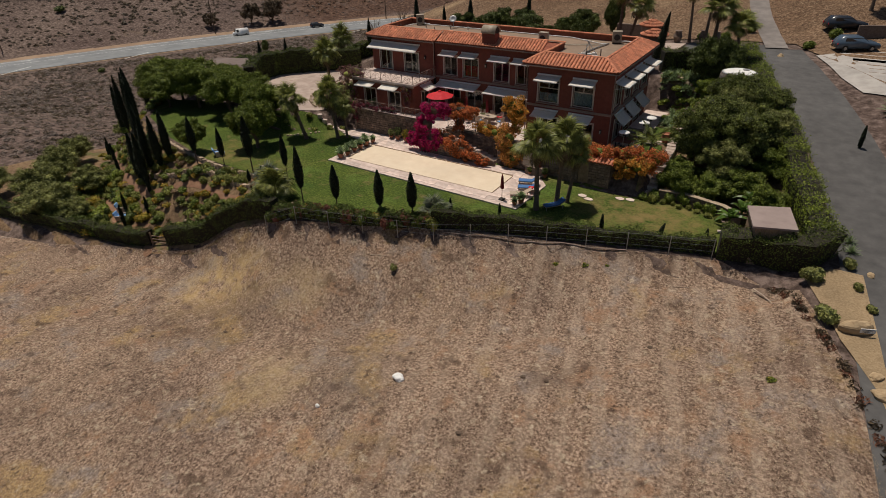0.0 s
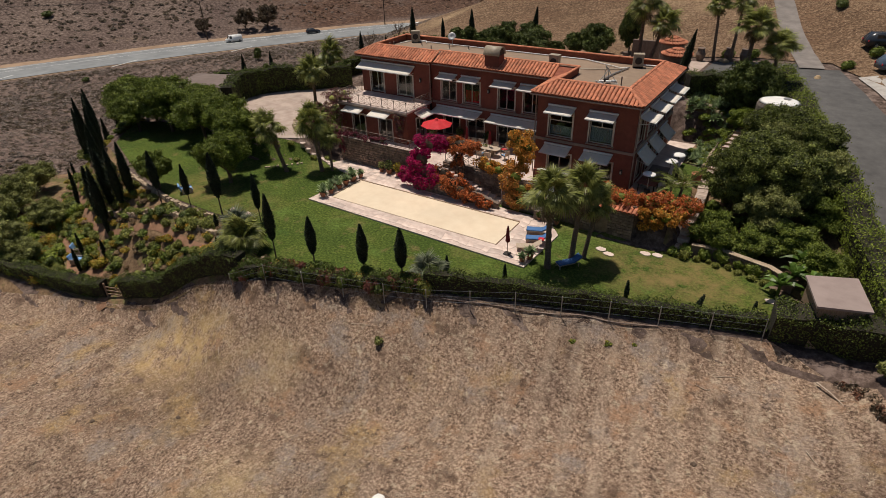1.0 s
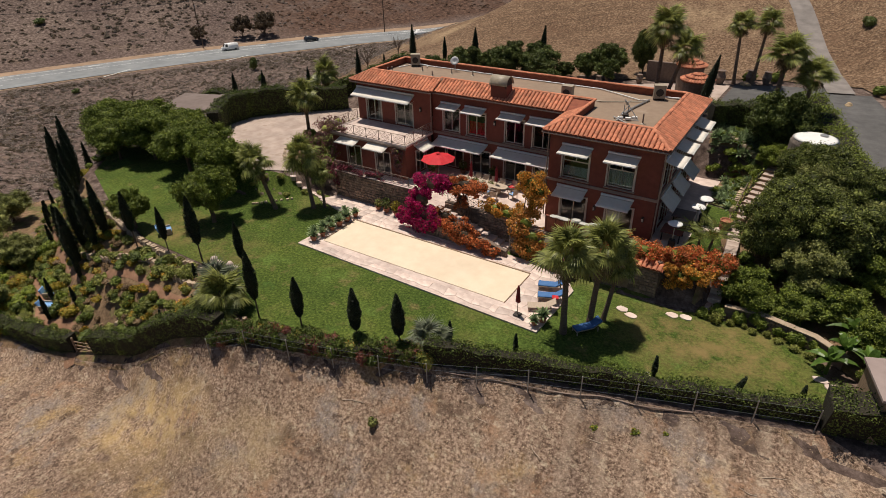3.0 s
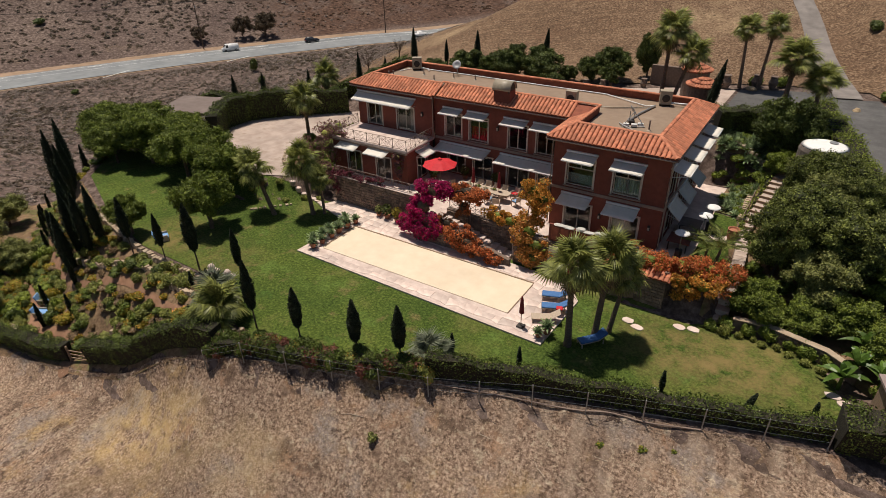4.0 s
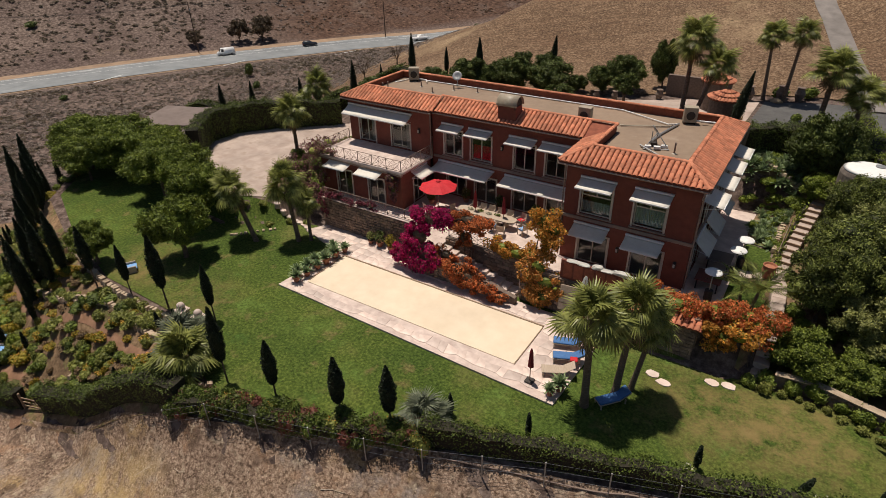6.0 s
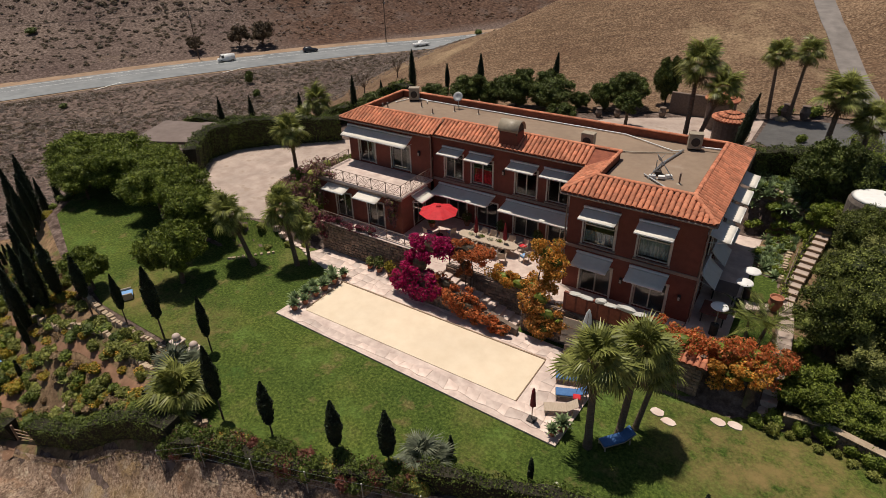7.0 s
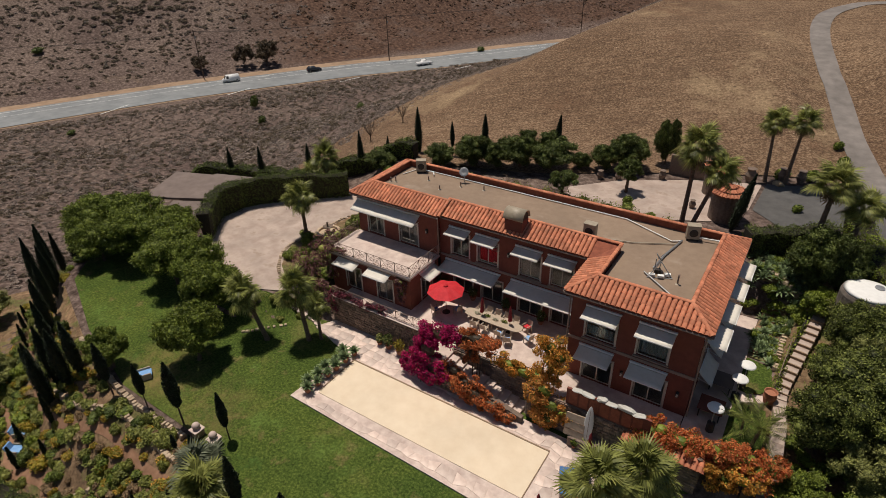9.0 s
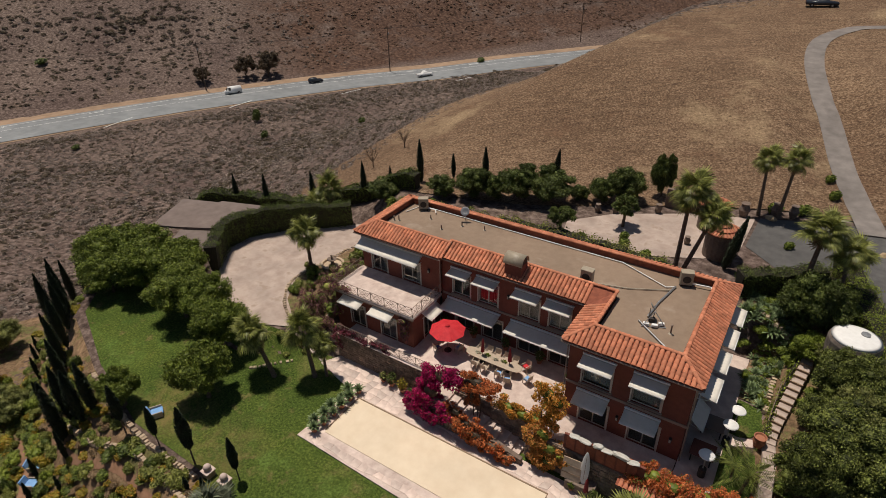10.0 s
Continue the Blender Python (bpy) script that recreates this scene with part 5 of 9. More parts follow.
def hedge(name, line, width, height, label, material=L_HEDGE, density=230, leaf=0.062, ragged=0.24, step=0.5, group="", sink=0.15):
    """A clipped hedge along a line: leaves over a solid core."""
    pts = []
    for (ax, ay), (bx, by) in zip(line, line[1:]):
        l = math.hypot(bx - ax, by - ay)
        n = max(1, int(l / step))
        pts += [(ax + (bx - ax) * k / n, ay + (by - ay) * k / n) for k in range(n)]
    pts.append(line[-1])
    pts = np.array(pts)
    tan = unit(np.gradient(pts, axis=0))
    nor = np.stack([tan[:, 1], -tan[:, 0]], -1)
    s = np.concatenate([[0], np.cumsum(np.linalg.norm(np.diff(pts, axis=0), axis=1))])
    base = ground_z(pts[:, 0], pts[:, 1])
    hs = (height if np.isscalar(height) else np.interp(s / s[-1], np.linspace(0, 1, len(height)), height)) + 0.1 * np.sin(s * 1.3) + 0.07 * np.sin(s * 3.1 + 1)
    ws = width * (1 + 0.1 * np.sin(s * 0.9 + 2))
    t = thing(name, pose(0, 0, 0), label, "hedge", group)
    L = s[-1]

    def at(u, col):
        return np.stack([np.interp(u, s, col[:, 0]), np.interp(u, s, col[:, 1])], -1)
    hm, wm = float(np.mean(hs)), float(np.mean(ws))
    foot = 0.4 if sink > 0.5 else 0.66
    for kind, count in (("top", int(density * L * wm)), ("l", int(density * L * hm * 0.5)), ("r", int(density * L * hm * 0.5))):
        u = RNG.uniform(0, L, count)
        c, nn = at(u, pts), at(u, nor)
        h, w, b = np.interp(u, s, hs), np.interp(u, s, ws), np.interp(u, s, base)
        bulge = ragged * (np.sin(u * 2.7 + 1) * np.sin(u * 1.1) + RNG.normal(size=count) * 0.55)
        if kind == "top":
            o = RNG.uniform(-0.5, 0.5, count)
            xy = c + nn * (o * w)[:, None]
            z = b + h + bulge - 0.25 * np.abs(o * 2) ** 3 * 0.6
            n = np.tile([0, 0, 1.0], (count, 1))
        else:
            sg = 1 if kind == "l" else -1
            v = RNG.uniform(-max(sink - 0.2, 0) / hm, 1, count)
            xy = c + nn * (sg * (w / 2 * (foot + (1 - foot) * np.maximum(v, 0) ** 0.8) + bulge * (0.4 + 0.6 * v) - 0.1 * np.maximum(v, 0) ** 6))[:, None]
            z = b + h * v
            n = np.concatenate([nn * sg, np.full((count, 1), 0.02)], 1)
        if kind == "top":
            crown = np.concatenate([xy, z[:, None]], 1), n
        else:
            leaf_cloud("side_foliage", np.concatenate([xy, z[:, None]], 1), n, leaf, material, t, 0.55, 0.28)
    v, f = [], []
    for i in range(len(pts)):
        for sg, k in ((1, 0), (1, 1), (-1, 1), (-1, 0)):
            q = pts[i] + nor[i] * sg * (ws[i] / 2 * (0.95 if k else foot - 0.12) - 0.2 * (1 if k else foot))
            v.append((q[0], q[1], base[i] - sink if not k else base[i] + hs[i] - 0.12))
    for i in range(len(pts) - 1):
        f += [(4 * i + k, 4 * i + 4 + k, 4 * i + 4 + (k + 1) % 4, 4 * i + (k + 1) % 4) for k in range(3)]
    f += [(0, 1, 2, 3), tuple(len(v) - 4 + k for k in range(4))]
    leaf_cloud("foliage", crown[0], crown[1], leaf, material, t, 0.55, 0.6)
    # twiggy inside, its shade painted in so that the hedge's sides stay dark
    mesh_object("inner_core", v, f, SHADED_TWIGS, t)
    return t


def fan_leaf(radius=0.8, blades=24, droop=0.25):
    """A palmate leaf on its stalk, lying along +x from the origin."""
    v, f = [(0, -0.015, 0), (0, 0.015, 0), (radius * 0.9, 0.012, 0.0), (radius * 0.9, -0.012, 0.0)], [(0, 3, 2, 1)]
    hub = radius * 0.9
    for i in range(blades):
        a = math.radians(-128 + 256 * i / (blades - 1))
        l = radius * (1.0 - 0.28 * abs(a) / 2.2) * (0.92 + 0.16 * ((i * 7) % 5) / 5)
        w = radius * 0.062
        k = len(v)
        d, s = (math.cos(a), math.sin(a)), (-math.sin(a), math.cos(a))
        for t, ww, dz in ((0.05, 0.2, 0.0), (0.55, 1.0, 0.02 * radius), (1.0, 0.08, -droop * radius)):
            for sg in (-1, 1):
                v.append((hub + d[0] * l * t + s[0] * w * ww * sg, d[1] * l * t + s[1] * w * ww * sg, dz + (0.05 * radius if i % 2 else 0) * (t < 0.9)))
        f += [(k, k + 1, k + 3, k + 2), (k + 2, k + 3, k + 5, k + 4)]
    return v, f


def fan_palm(label, group, trunk=4.2, r0=0.3, fronds=34, radius=0.85, material=L_PALM, skirt=8, name="fan_palm", thin=1.0):
    t = thing(name, pose(0, 0, 0), label, "palm", group)
    if trunk > 0.3:
        prof = []
        k = int(trunk / 0.16)
        for i in range(k + 1):
            u = i / k
            r = r0 * thin * (1.25 - 0.25 * min(1, u * 6)) * (1 - 0.38 * u) * (1.0 if i % 2 else 0.93)
            prof.append((r, -0.3 + (trunk + 0.3) * u))
        part("trunk", lathe(bmesh.new(), prof, 10, wobble=0.04), PALMBARK, t)
    v, f = fan_leaf(radius)
    me = bpy.data.meshes.new("frond")
    me.from_pydata(v, [], f)
    me.materials.append(material)
    dry = bpy.data.meshes.new("dry_frond")
    dv, df = fan_leaf(radius * 0.8, 14, 0.5)
    dry.from_pydata(dv, [], df)
    dry.materials.append(L_PALMDRY)
    for i in range(fronds + skirt):
        az = i * 137.5 + random.uniform(-14, 14)
        if i < fronds:
            el = 84 - 122 * (i / fronds) ** 0.9 + random.uniform(-14, 14)
            o = new("frond", me)
        else:
            el = -58 + random.uniform(-14, 10)
            o = new("dry_frond", dry)
        o.parent = t
        s = random.uniform(0.72, 1.16)
        o.matrix_basis = pose(0, 0, max(trunk, 0.1) + (0.05 if i < fronds else -0.25), 0, 0, az) @ pose(0, 0, 0, 0, -el, 0) @ pose(0, 0, 0, random.uniform(-42, 42), 0, 0) @ Matrix.Diagonal((s, s * random.uniform(0.75, 1.0), s * random.uniform(0.8, 1.8), 1))
    return t


def blade_rosette(bm, n, length, width, rise, droop, twist=137.5, start=85.0, end=15.0):
    """Long arching leaves round a heart."""
    for i in range(n):
        az = math.radians(i * twist + random.uniform(-8, 8))
        el = math.radians(start + (end - start) * i / max(1, n - 1) + random.uniform(-5, 5))
        l = length * random.uniform(0.85, 1.1)
        d = Vector((math.cos(az), math.sin(az), 0))
        s = Vector((-math.sin(az), math.cos(az), 0))
        prev = None
        for k in range(5):
            u = k / 4
            p = d * (math.cos(el) * l * u) + Vector((0, 0, rise + math.sin(el) * l * u - droop * l * u * u))
            w = width * (0.55, 1.0, 0.9, 0.55, 0.03)[k]
            row = (bm.verts.new(p - s * w + Vector((0, 0, w * 0.5))), bm.verts.new(p), bm.verts.new(p + s * w + Vector((0, 0, w * 0.5))))
            if prev:
                bm.faces.new((prev[0], prev[1], row[1], row[0]))
                bm.faces.new((prev[1], prev[2], row[2], row[1]))
            prev = row
    return bm


def agave(label, group, length=0.62, n=26, material=L_AGAVE, pot=False, stem=0.0):
    t = thing("potted_agave" if pot else "agave", pose(0, 0, 0), label, "plant", group)
    rise = 0.05
    if pot:
        part("pot", lathe(bmesh.new(), [(0.17, 0), (0.26, 0.3), (0.29, 0.42), (0.31, 0.43), (0.31, 0.48), (0.26, 0.48), (0.24, 0.4), (0.1, 0.4)], 14), POT, t)
        rise = 0.45
    if stem:
        part("stem", add_rod(bmesh.new(), (0, 0, rise - 0.1), (0, 0, rise + stem), 0.06, seg=6), BARK, t)
    part("rosette", blade_rosette(bmesh.new(), n, length, 0.08, rise + stem, 0.2), material, t)
    return t


def feather_palm(label, group, trunk=1.6, n=14, length=2.2, material=L_PALM, name="feather_palm"):
    t = thing(name, pose(0, 0, 0), label, "palm", group)
    part("trunk", add_rod(bmesh.new(), (0, 0, -0.2), (0.25, 0.1, trunk), 0.13, 0.09, 8), PALMBARK, t)
    v, f = [], []
    for k in range(22):
        u = (k + 1) / 22
        x, z = length * u, length * (0.2 * u - 0.75 * u * u)
        l = length * 0.2 * math.sin(math.pi * (0.12 + 0.85 * u)) + 0.04
        for sg in (-1, 1):
            b = len(v)
            v += [(x, 0, z), (x + 0.05, 0.0, z), (x + l * 0.75 + 0.02, sg * l * 0.62, z - l * 0.4), (x + l * 0.72, sg * l * 0.64, z - l * 0.42)]
            f.append((b, b + 1, b + 2, b + 3))
    b = len(v)
    v += [(0, -0.02, 0), (0, 0.02, 0), (length * 0.5, 0.015, length * -0.0875), (length * 0.5, -0.015, length * -0.0875), (length, 0.004, length * -0.55), (length, -0.004, length * -0.55)]
    f += [(b, b + 1, b + 2, b + 3), (b + 3, b + 2, b + 4, b + 5)]
    me = bpy.data.meshes.new("frond")
    me.from_pydata(v, [], f)
    me.materials.append(material)
    for i in range(n):
        o = new("frond", me)
        o.parent = t
        o.matrix_basis = pose(0.25, 0.1, trunk, 0, 0, i * 137.5) @ pose(0, 0, 0, random.uniform(-15, 15), -(68 - 62 * i / n), 0)
    return t


# clipped hedges
hedge("front_hedge", [(-30, -28.8), (-8, -25.0), (-5.6, -24.4)], 1.4, 1.6, "clipped green hedge along the foot of the garden", group="front hedges", sink=1.1)
hedge("front_hedge", [(-3.6, -23.8), (4, -22.0), (9.5, -21.0)], 1.4, (1.8, 1.8, 1.8), "clipped dense green hedge above the dry field", group="front hedges", sink=1.1)
hedge("front_hedge", [(22.5, -16.5), (28, -14.5), (34, -12.6), (42.4, -9.9)], 1.05, (1.6, 1.4, 1.2, 1.2), "low clipped hedge behind a wire fence", group="front hedges", sink=1.1)
hedge("corner_hedge", [(42.6, -10.0), (45.2, -9.6), (47.8, -9.8), (49.0, -8.0)], 2.2, (2.0, 2.3, 2.4, 2.2), "tall dense hedge in front of the garden shed", sink=1.1)
hedge("road_hedge", [(48.6, -8.6), (47.0, -3.0), (45.2, 3.0), (43.3, 8.6), (41.3, 14.0), (39.6, 19.5), (37.6, 25.5)], 2.0, (2.1, 2.5, 2.6, 2.5, 2.2), "long rounded hedge beside the asphalt lane", material=L_YELLOWGREEN, density=150, leaf=0.075, ragged=0.28)
hedge("plaza_hedge", [(-16.3, -0.2), (-19.4, 3.7), (-19.2, 6.9), (-16.5, 10.4), (-13.1, 13.1), (-10.8, 15.4)], 1.6, (3.0, 3.2, 3.2, 2.8), "tall clipped hedge round the paved forecourt", density=150, leaf=0.075)
hedge("boundary_hedge", [(-38.5, 9.5), (-35.5, 12.4), (-31, 14.6), (-26, 15.8), (-21, 17.4), (-16, 19.2), (-11, 20.4), (-5, 21)], 1.8, (2.6, 2.6, 2.2, 2.0), "dark boundary hedge below the bare hill", material=L_HEDGE, density=90, leaf=0.1, ragged=0.24)
hedge("rear_hedge", [(30.5, 17.6), (33.5, 19.6), (36.4, 22.5)], 1.6, 2.2, "dark clipped hedge between the villa and the parking", material=L_DARK)
hedge("low_hedge", [(-6, 15.8), (0, 16.6), (6, 17.4), (12, 18.5), (20, 18.5), (25, 17.5)], 1.4, 1.0, "low planting behind the villa", material=L_BRUSH, density=90, leaf=0.09, ragged=0.35)

# cypresses
first = cypress("slender dark cypress with a bare stem on the lawn's edge", "lawn cypresses", 4.4, 0.42, 0.3)
spread_out(first, [(20.7, -16.6, 1, 0.98, 0), (18.1, -17.5, 1.05, 0.98, 40), (14.1, -18.3, 1, 0.95, 90), (10.6, -18.8, 0.95, 1.2, 20), (5.2, -15.4, 0.85, 0.98, 60), (1.3, -16.2, 1.15, 1.28, 130),
                   (-2.4, -16.6, 0.75, 0.92, 200), (-5.9, -17.2, 0.95, 1.12, 10), (1.9, 25.0, 0.9, 1.2, 0), (9.3, 27.5, 0.9, 1.3, 70, 0, 5), (-1.8, 23.9, 0.7, 0.95, 30)])
small = cypress("small young cypress beside the garden path", "young cypresses", 1.6, 0.16, 0.05, 420)
spread_out(small, [(22.8, -14.2, 1, 1, 0), (26.9, -13.4, 1, 1.1, 30), (34.4, -10.9, 1, 1, 60), (38.4, -10.4, 1.2, 1.15, 0, 0, 14), (41.6, -9.0, 1, 0.9, 0), (4.1, -17.4, 1, 1.1, 0), (2.6, -17.8, 1, 0.9, 0),
                   (5.6, -17.6, 1, 1.2, 0), (-12.6, -19.4, 1.3, 2.0, 0), (-11.0, -20.2, 1.3, 2.2, 50), (-13.6, -22.0, 1.2, 1.7, 0), (-12.2, -23.3, 1.2, 1.6, 0), (-9.6, -21.8, 1.1, 1.3, 0), (6.4, -20.6, 1, 1.3, 0), (3.0, -21.4, 1, 1.1, 0),
                   (-21, -17.8, 1.2, 1.6, 0), (-24, -16.4, 1.2, 1.8, 0), (-27, -15.2, 1.2, 1.5, 0), (-30, -14, 1.2, 1.6, 0), (50.0, 8.6, 1.2, 1.3, 0), (-36, -11, 1.2, 1.6, 0)])
tall = cypress("tall dark column cypress in the lower garden", "tall cypresses", 8.2, 0.55, 0.06, 3000)
spread_out(tall, [(-11.4, -18.0, 1, 0.72, 0), (-12.6, -19.4, 1.05, 0.74, 40), (-10.8, -17.1, 1, 0.66, 80), (-13.0, -18.2, 1, 0.76, 20), (-14.4, -19.0, 1, 0.7, 130), (-26.0, -11.3, 1.0, 0.84, 50), (-24.6, -11.9, 0.95, 0.8, 70),
                  (-27.4, -10.9, 0.95, 0.82, 60), (-25.4, -12.9, 0.9, 0.86, 0), (-27.2, -12.5, 0.9, 0.8, 30), (-23.2, -12.7, 0.85, 0.72, 0), (-37.4, -4.9, 0.9, 0.86, 0), (-39.2, -6.0, 0.9, 0.84, 30), (-35.0, -4.0, 0.85, 0.8, 0), (-16.6, -16.6, 0.9, 0.7, 90), (-19.0, -15.4, 0.9, 0.74, 10), (-21.2, -14.0, 0.9, 0.76, 200)])
far_c = cypress("dark cypress standing in the boundary hedge", "boundary cypresses", 5.6, 0.55, 0.02, 1500)
spread_out(far_c, [(-31.4, 14.8, 0.9, 0.98, 0), (-37.6, 11.6, 0.9, 0.9, 0), (-26.4, 15.8, 0.9, 1.0, 0), (-21.5, 19.6, 0.85, 0.9, 0), (-12.6, 20.0, 0.85, 0.95, 0), (-9.4, 21.4, 0.55, 0.55, 0), (-6.1, 23.2, 0.9, 1.0, 0),
                   (-24.2, 17.0, 0.55, 0.5, 0), (28.9, 21.2, 1.0, 1.02, 0, 0, 9), (-40.0, 9.0, 0.6, 0.7, 0)])

# broad trees
t1 = tree("broad round-headed green tree on the lawn's edge", "lawn trees", 5.4, 2.7, 95, 330, 0.085)
spread_out(t1, [(-27.8, -5.2, 1.15, 1.05, 0), (-24.6, -2.6, 1.15, 1.05, 80), (-21.3, -5.0, 1.15, 1.08, 160), (-17.6, -3.4, 1.1, 1.05, 230), (-14.4, -5.6, 1.15, 1.08, 300), (-29.6, -1.8, 1.05, 0.95, 120), (-10.4, -5.4, 0.95, 1.0, 70), (-7.0, -6.9, 1.0, 1.05, 190), (-24.8, -7.0, 0.95, 0.85, 20), (-32.6, -3.6, 1.0, 0.9, 260), (-20.0, -1.4, 1.0, 0.95, 40)])
t2 = tree("small round green tree with a leaning trunk on the lawn", "small lawn trees", 3.9, 2.0, 70, 330, 0.075, stem=0.3)
spread_out(t2, [(-3.4, -11.4, 1.25, 1.3, 0), (-8.4, -15.6, 0.85, 0.9, 90)])
t3 = tree("dense dark garden tree behind the villa", "rear trees", 4.2, 2.2, 80, 280, 0.085, L_DARK, 0.16)
spread_out(t3, [(-1.2, 20.4, 0.75, 0.7, 0), (2.2, 22.4, 0.95, 0.95, 70), (4.4, 23.2, 0.8, 0.85, 110), (6.6, 24.6, 1.05, 1.06, 140), (9.6, 25.8, 1.2, 1.0, 200), (15.0, 28.6, 0.72, 0.8, 90), (16.9, 30.2, 0.95, 1.0, 10),
                (20.0, 33.2, 0.62, 1.35, 50), (36.2, 16.2, 1.1, 1.4, 30), (37.4, 17.0, 0.8, 1.1, 100), (-8.4, 18.8, 0.8, 0.65, 30), (12.6, 27.6, 0.5, 0.5, 40)])
t4 = tree("small clipped lollipop tree in the rear courtyard", "courtyard trees", 3.2, 1.2, 40, 220, 0.07, L_DARK, 0.4)
spread_out(t4, [(13.6, 19.6, 1.1, 1.0, 0), (18.6, 24.2, 1.15, 1.15, 60)])
t5 = tree("loose-crowned olive-green tree on the sloping side garden", "side garden trees", 5.8, 2.7, 85, 420, 0.08, L_SIDE, 0.15)
t5b = tree("sunlit yellow-green tree on the sloping side garden", "side garden trees", 5.0, 2.3, 60, 400, 0.085, L_OLIVE, 0.2)
spread_out(t5b, [(40.6, 0.9, 0.85, 0.8, 0), (43.4, 4.6, 0.8, 0.85, 100), (40.0, 7.6, 0.75, 0.9, 200), (37.4, 13.0, 0.4, 0.5, 20)])
spread_out(t5, [(39.4, 5.4, 1.0, 0.86, 0), (38.0, 2.6, 0.82, 0.98, 120), (41.8, 3.4, 0.95, 0.9, 40), (40.4, 9.8, 0.82, 0.84, 220), (38.2, 7.0, 0.62, 0.62, 80), (38.4, 10.4, 0.7, 0.76, 150), (42.2, 8.2, 0.8, 0.8, 300)])
t6 = tree("leafy green shrub tree in the side garden", "side garden shrubs", 3.2, 1.9, 55, 340, 0.075, L_TREE, 0.1)
spread_out(t6, [(37.6, -1.6, 0.9, 0.9, 0), (40.4, -1.4, 0.85, 0.7, 60), (42.6, -0.6, 0.95, 0.8, 120), (44.2, 2.0, 0.85, 0.85, 180), (43.4, 6.2, 0.8, 0.8, 20), (44.6, -3.0, 0.85, 0.8, 90), (45.4, -6.4, 0.8, 0.7, 140),
                (41.4, 15.2, 0.5, 0.6, 77), (42.0, 11.4, 0.6, 0.7, 30)])
t8 = tree("bright climbing shrub arched over the garden steps", "", 2.6, 1.25, 46, 300, 0.065, L_YELLOWGREEN, 0.3, name="arch_shrub")
spread_out(t8, [(36.4, 13.4, 1.0, 1.0, 0)])
t7 = tree("grey-green olive tree in the lower garden", "olive trees", 4.4, 2.6, 90, 280, 0.075, L_OLIVE, 0.2)
spread_out(t7, [(-22.0, -26.0, 1.15, 0.95, 0), (-27.5, -24.0, 1.1, 1.0, 60), (-31.0, -20.0, 1.05, 1.0, 110), (-24.0, -19.6, 0.8, 0.75, 180), (-36.0, -15.5, 0.9, 0.85, 20), (-18.6, -25.2, 0.7, 0.6, 60), (-34.0, -27.0, 1.0, 0.9, 20), (-41.0, 6.0, 1.1, 0.75, 0), (-45, 11, 1.0, 0.6, 90), (-30.5, -10.5, 0.6, 0.6, 0)])

# palms
p0 = fan_palm("tall-stemmed fan palm with a thick shaggy crown beside the court", "court palms", 5.9, 0.27, 36, 1.2)
spread_out(p0, [(28.5, -9.9, 0.9, 0.97, 0, 0, -2), (29.6, -8.3, 0.82, 0.98, 50, 0, 3), (30.2, -7.4, 0.65, 0.78, 120, 0, 7)])
p1 = fan_palm("fan palm with a shaggy crown on the lawn", "lawn palms", 4.6, 0.24, 32, 1.1)
spread_out(p1, [(-0.6, -6.8, 0.95, 0.98, 0, 3, -17), (2.4, -5.0, 0.9, 1.06, 80, 0, -6), (-7.6, 5.2, 0.95, 1.0, 30), (-14.4, 15.6, 0.95, 1.12, 200),
                (-16.6, 15.6, 0.75, 0.8, 20), (3.2, -4.4, 0.62, 0.75, 10)])
p2 = fan_palm("tall fan palm with a bare trunk behind the villa", "tall palms", 7.6, 0.25, 34, 1.05, thin=0.9)
spread_out(p2, [(25.3, 18.0, 1.05, 1.08, 0, 0, 0.5), (25.8, 17.6, 1.0, 0.9, 70, 0, 14), (29.9, 34.0, 0.9, 0.82, 0, 0, -4), (31.7, 34.3, 0.95, 0.86, 50, 0, 2), (35.0, 19.0, 1.15, 0.94, 110, 0, 2), (37.6, 19.5, 1.05, 0.76, 20, 0, -2), (49.0, 48.0, 1.0, 0.9, 0), (53.0, 47.0, 1.0, 0.92, 60)])
p3 = fan_palm("low grey-green fan palm without a trunk", "low fan palms", 0.5, 0.3, 34, 0.95, L_BLUEPALM, 0)
spread_out(p3, [(21.9, -15.5, 0.95, 0.95, 0), (6.0, -18.4, 1.1, 1.2, 40)])
p4 = fan_palm("broad low fan palm with yellowing leaves in the garden bed", "broad fan palms", 1.1, 0.34, 42, 1.1, L_PALM, 10)
spread_out(p4, [(8.0, -19.4, 1.05, 1.05, 0)])
f1 = feather_palm("arching feather palm beside the side terrace", "feather palms", n=13, material=L_SIDE)
spread_out(f1, [(34.5, 0.0, 1.0, 1.0, 0), (33.9, 0.7, 0.85, 0.7, 90)])
bn = thing("banana_plant", pose(0, 0, 0), "clump of broad-leaved banana plants by the garden shed", "banana plant", "banana plants")
part("stem", add_rod(bmesh.new(), (0, 0, -0.2), (0, 0, 1.2), 0.14, 0.09, 8), L_BANANA, bn)
part("crown", blade_rosette(bmesh.new(), 9, 1.9, 0.26, 1.1, 0.5, start=78, end=25), L_BANANA, bn)
spread_out(bn, [(43.2, -4.4, 1, 1, 0), (44.3, -5.4, 0.95, 1.1, 50), (42.6, -5.6, 0.9, 0.85, 130), (45.0, -3.4, 1, 0.95, 220), (43.6, -2.6, 0.9, 1.0, 310)])

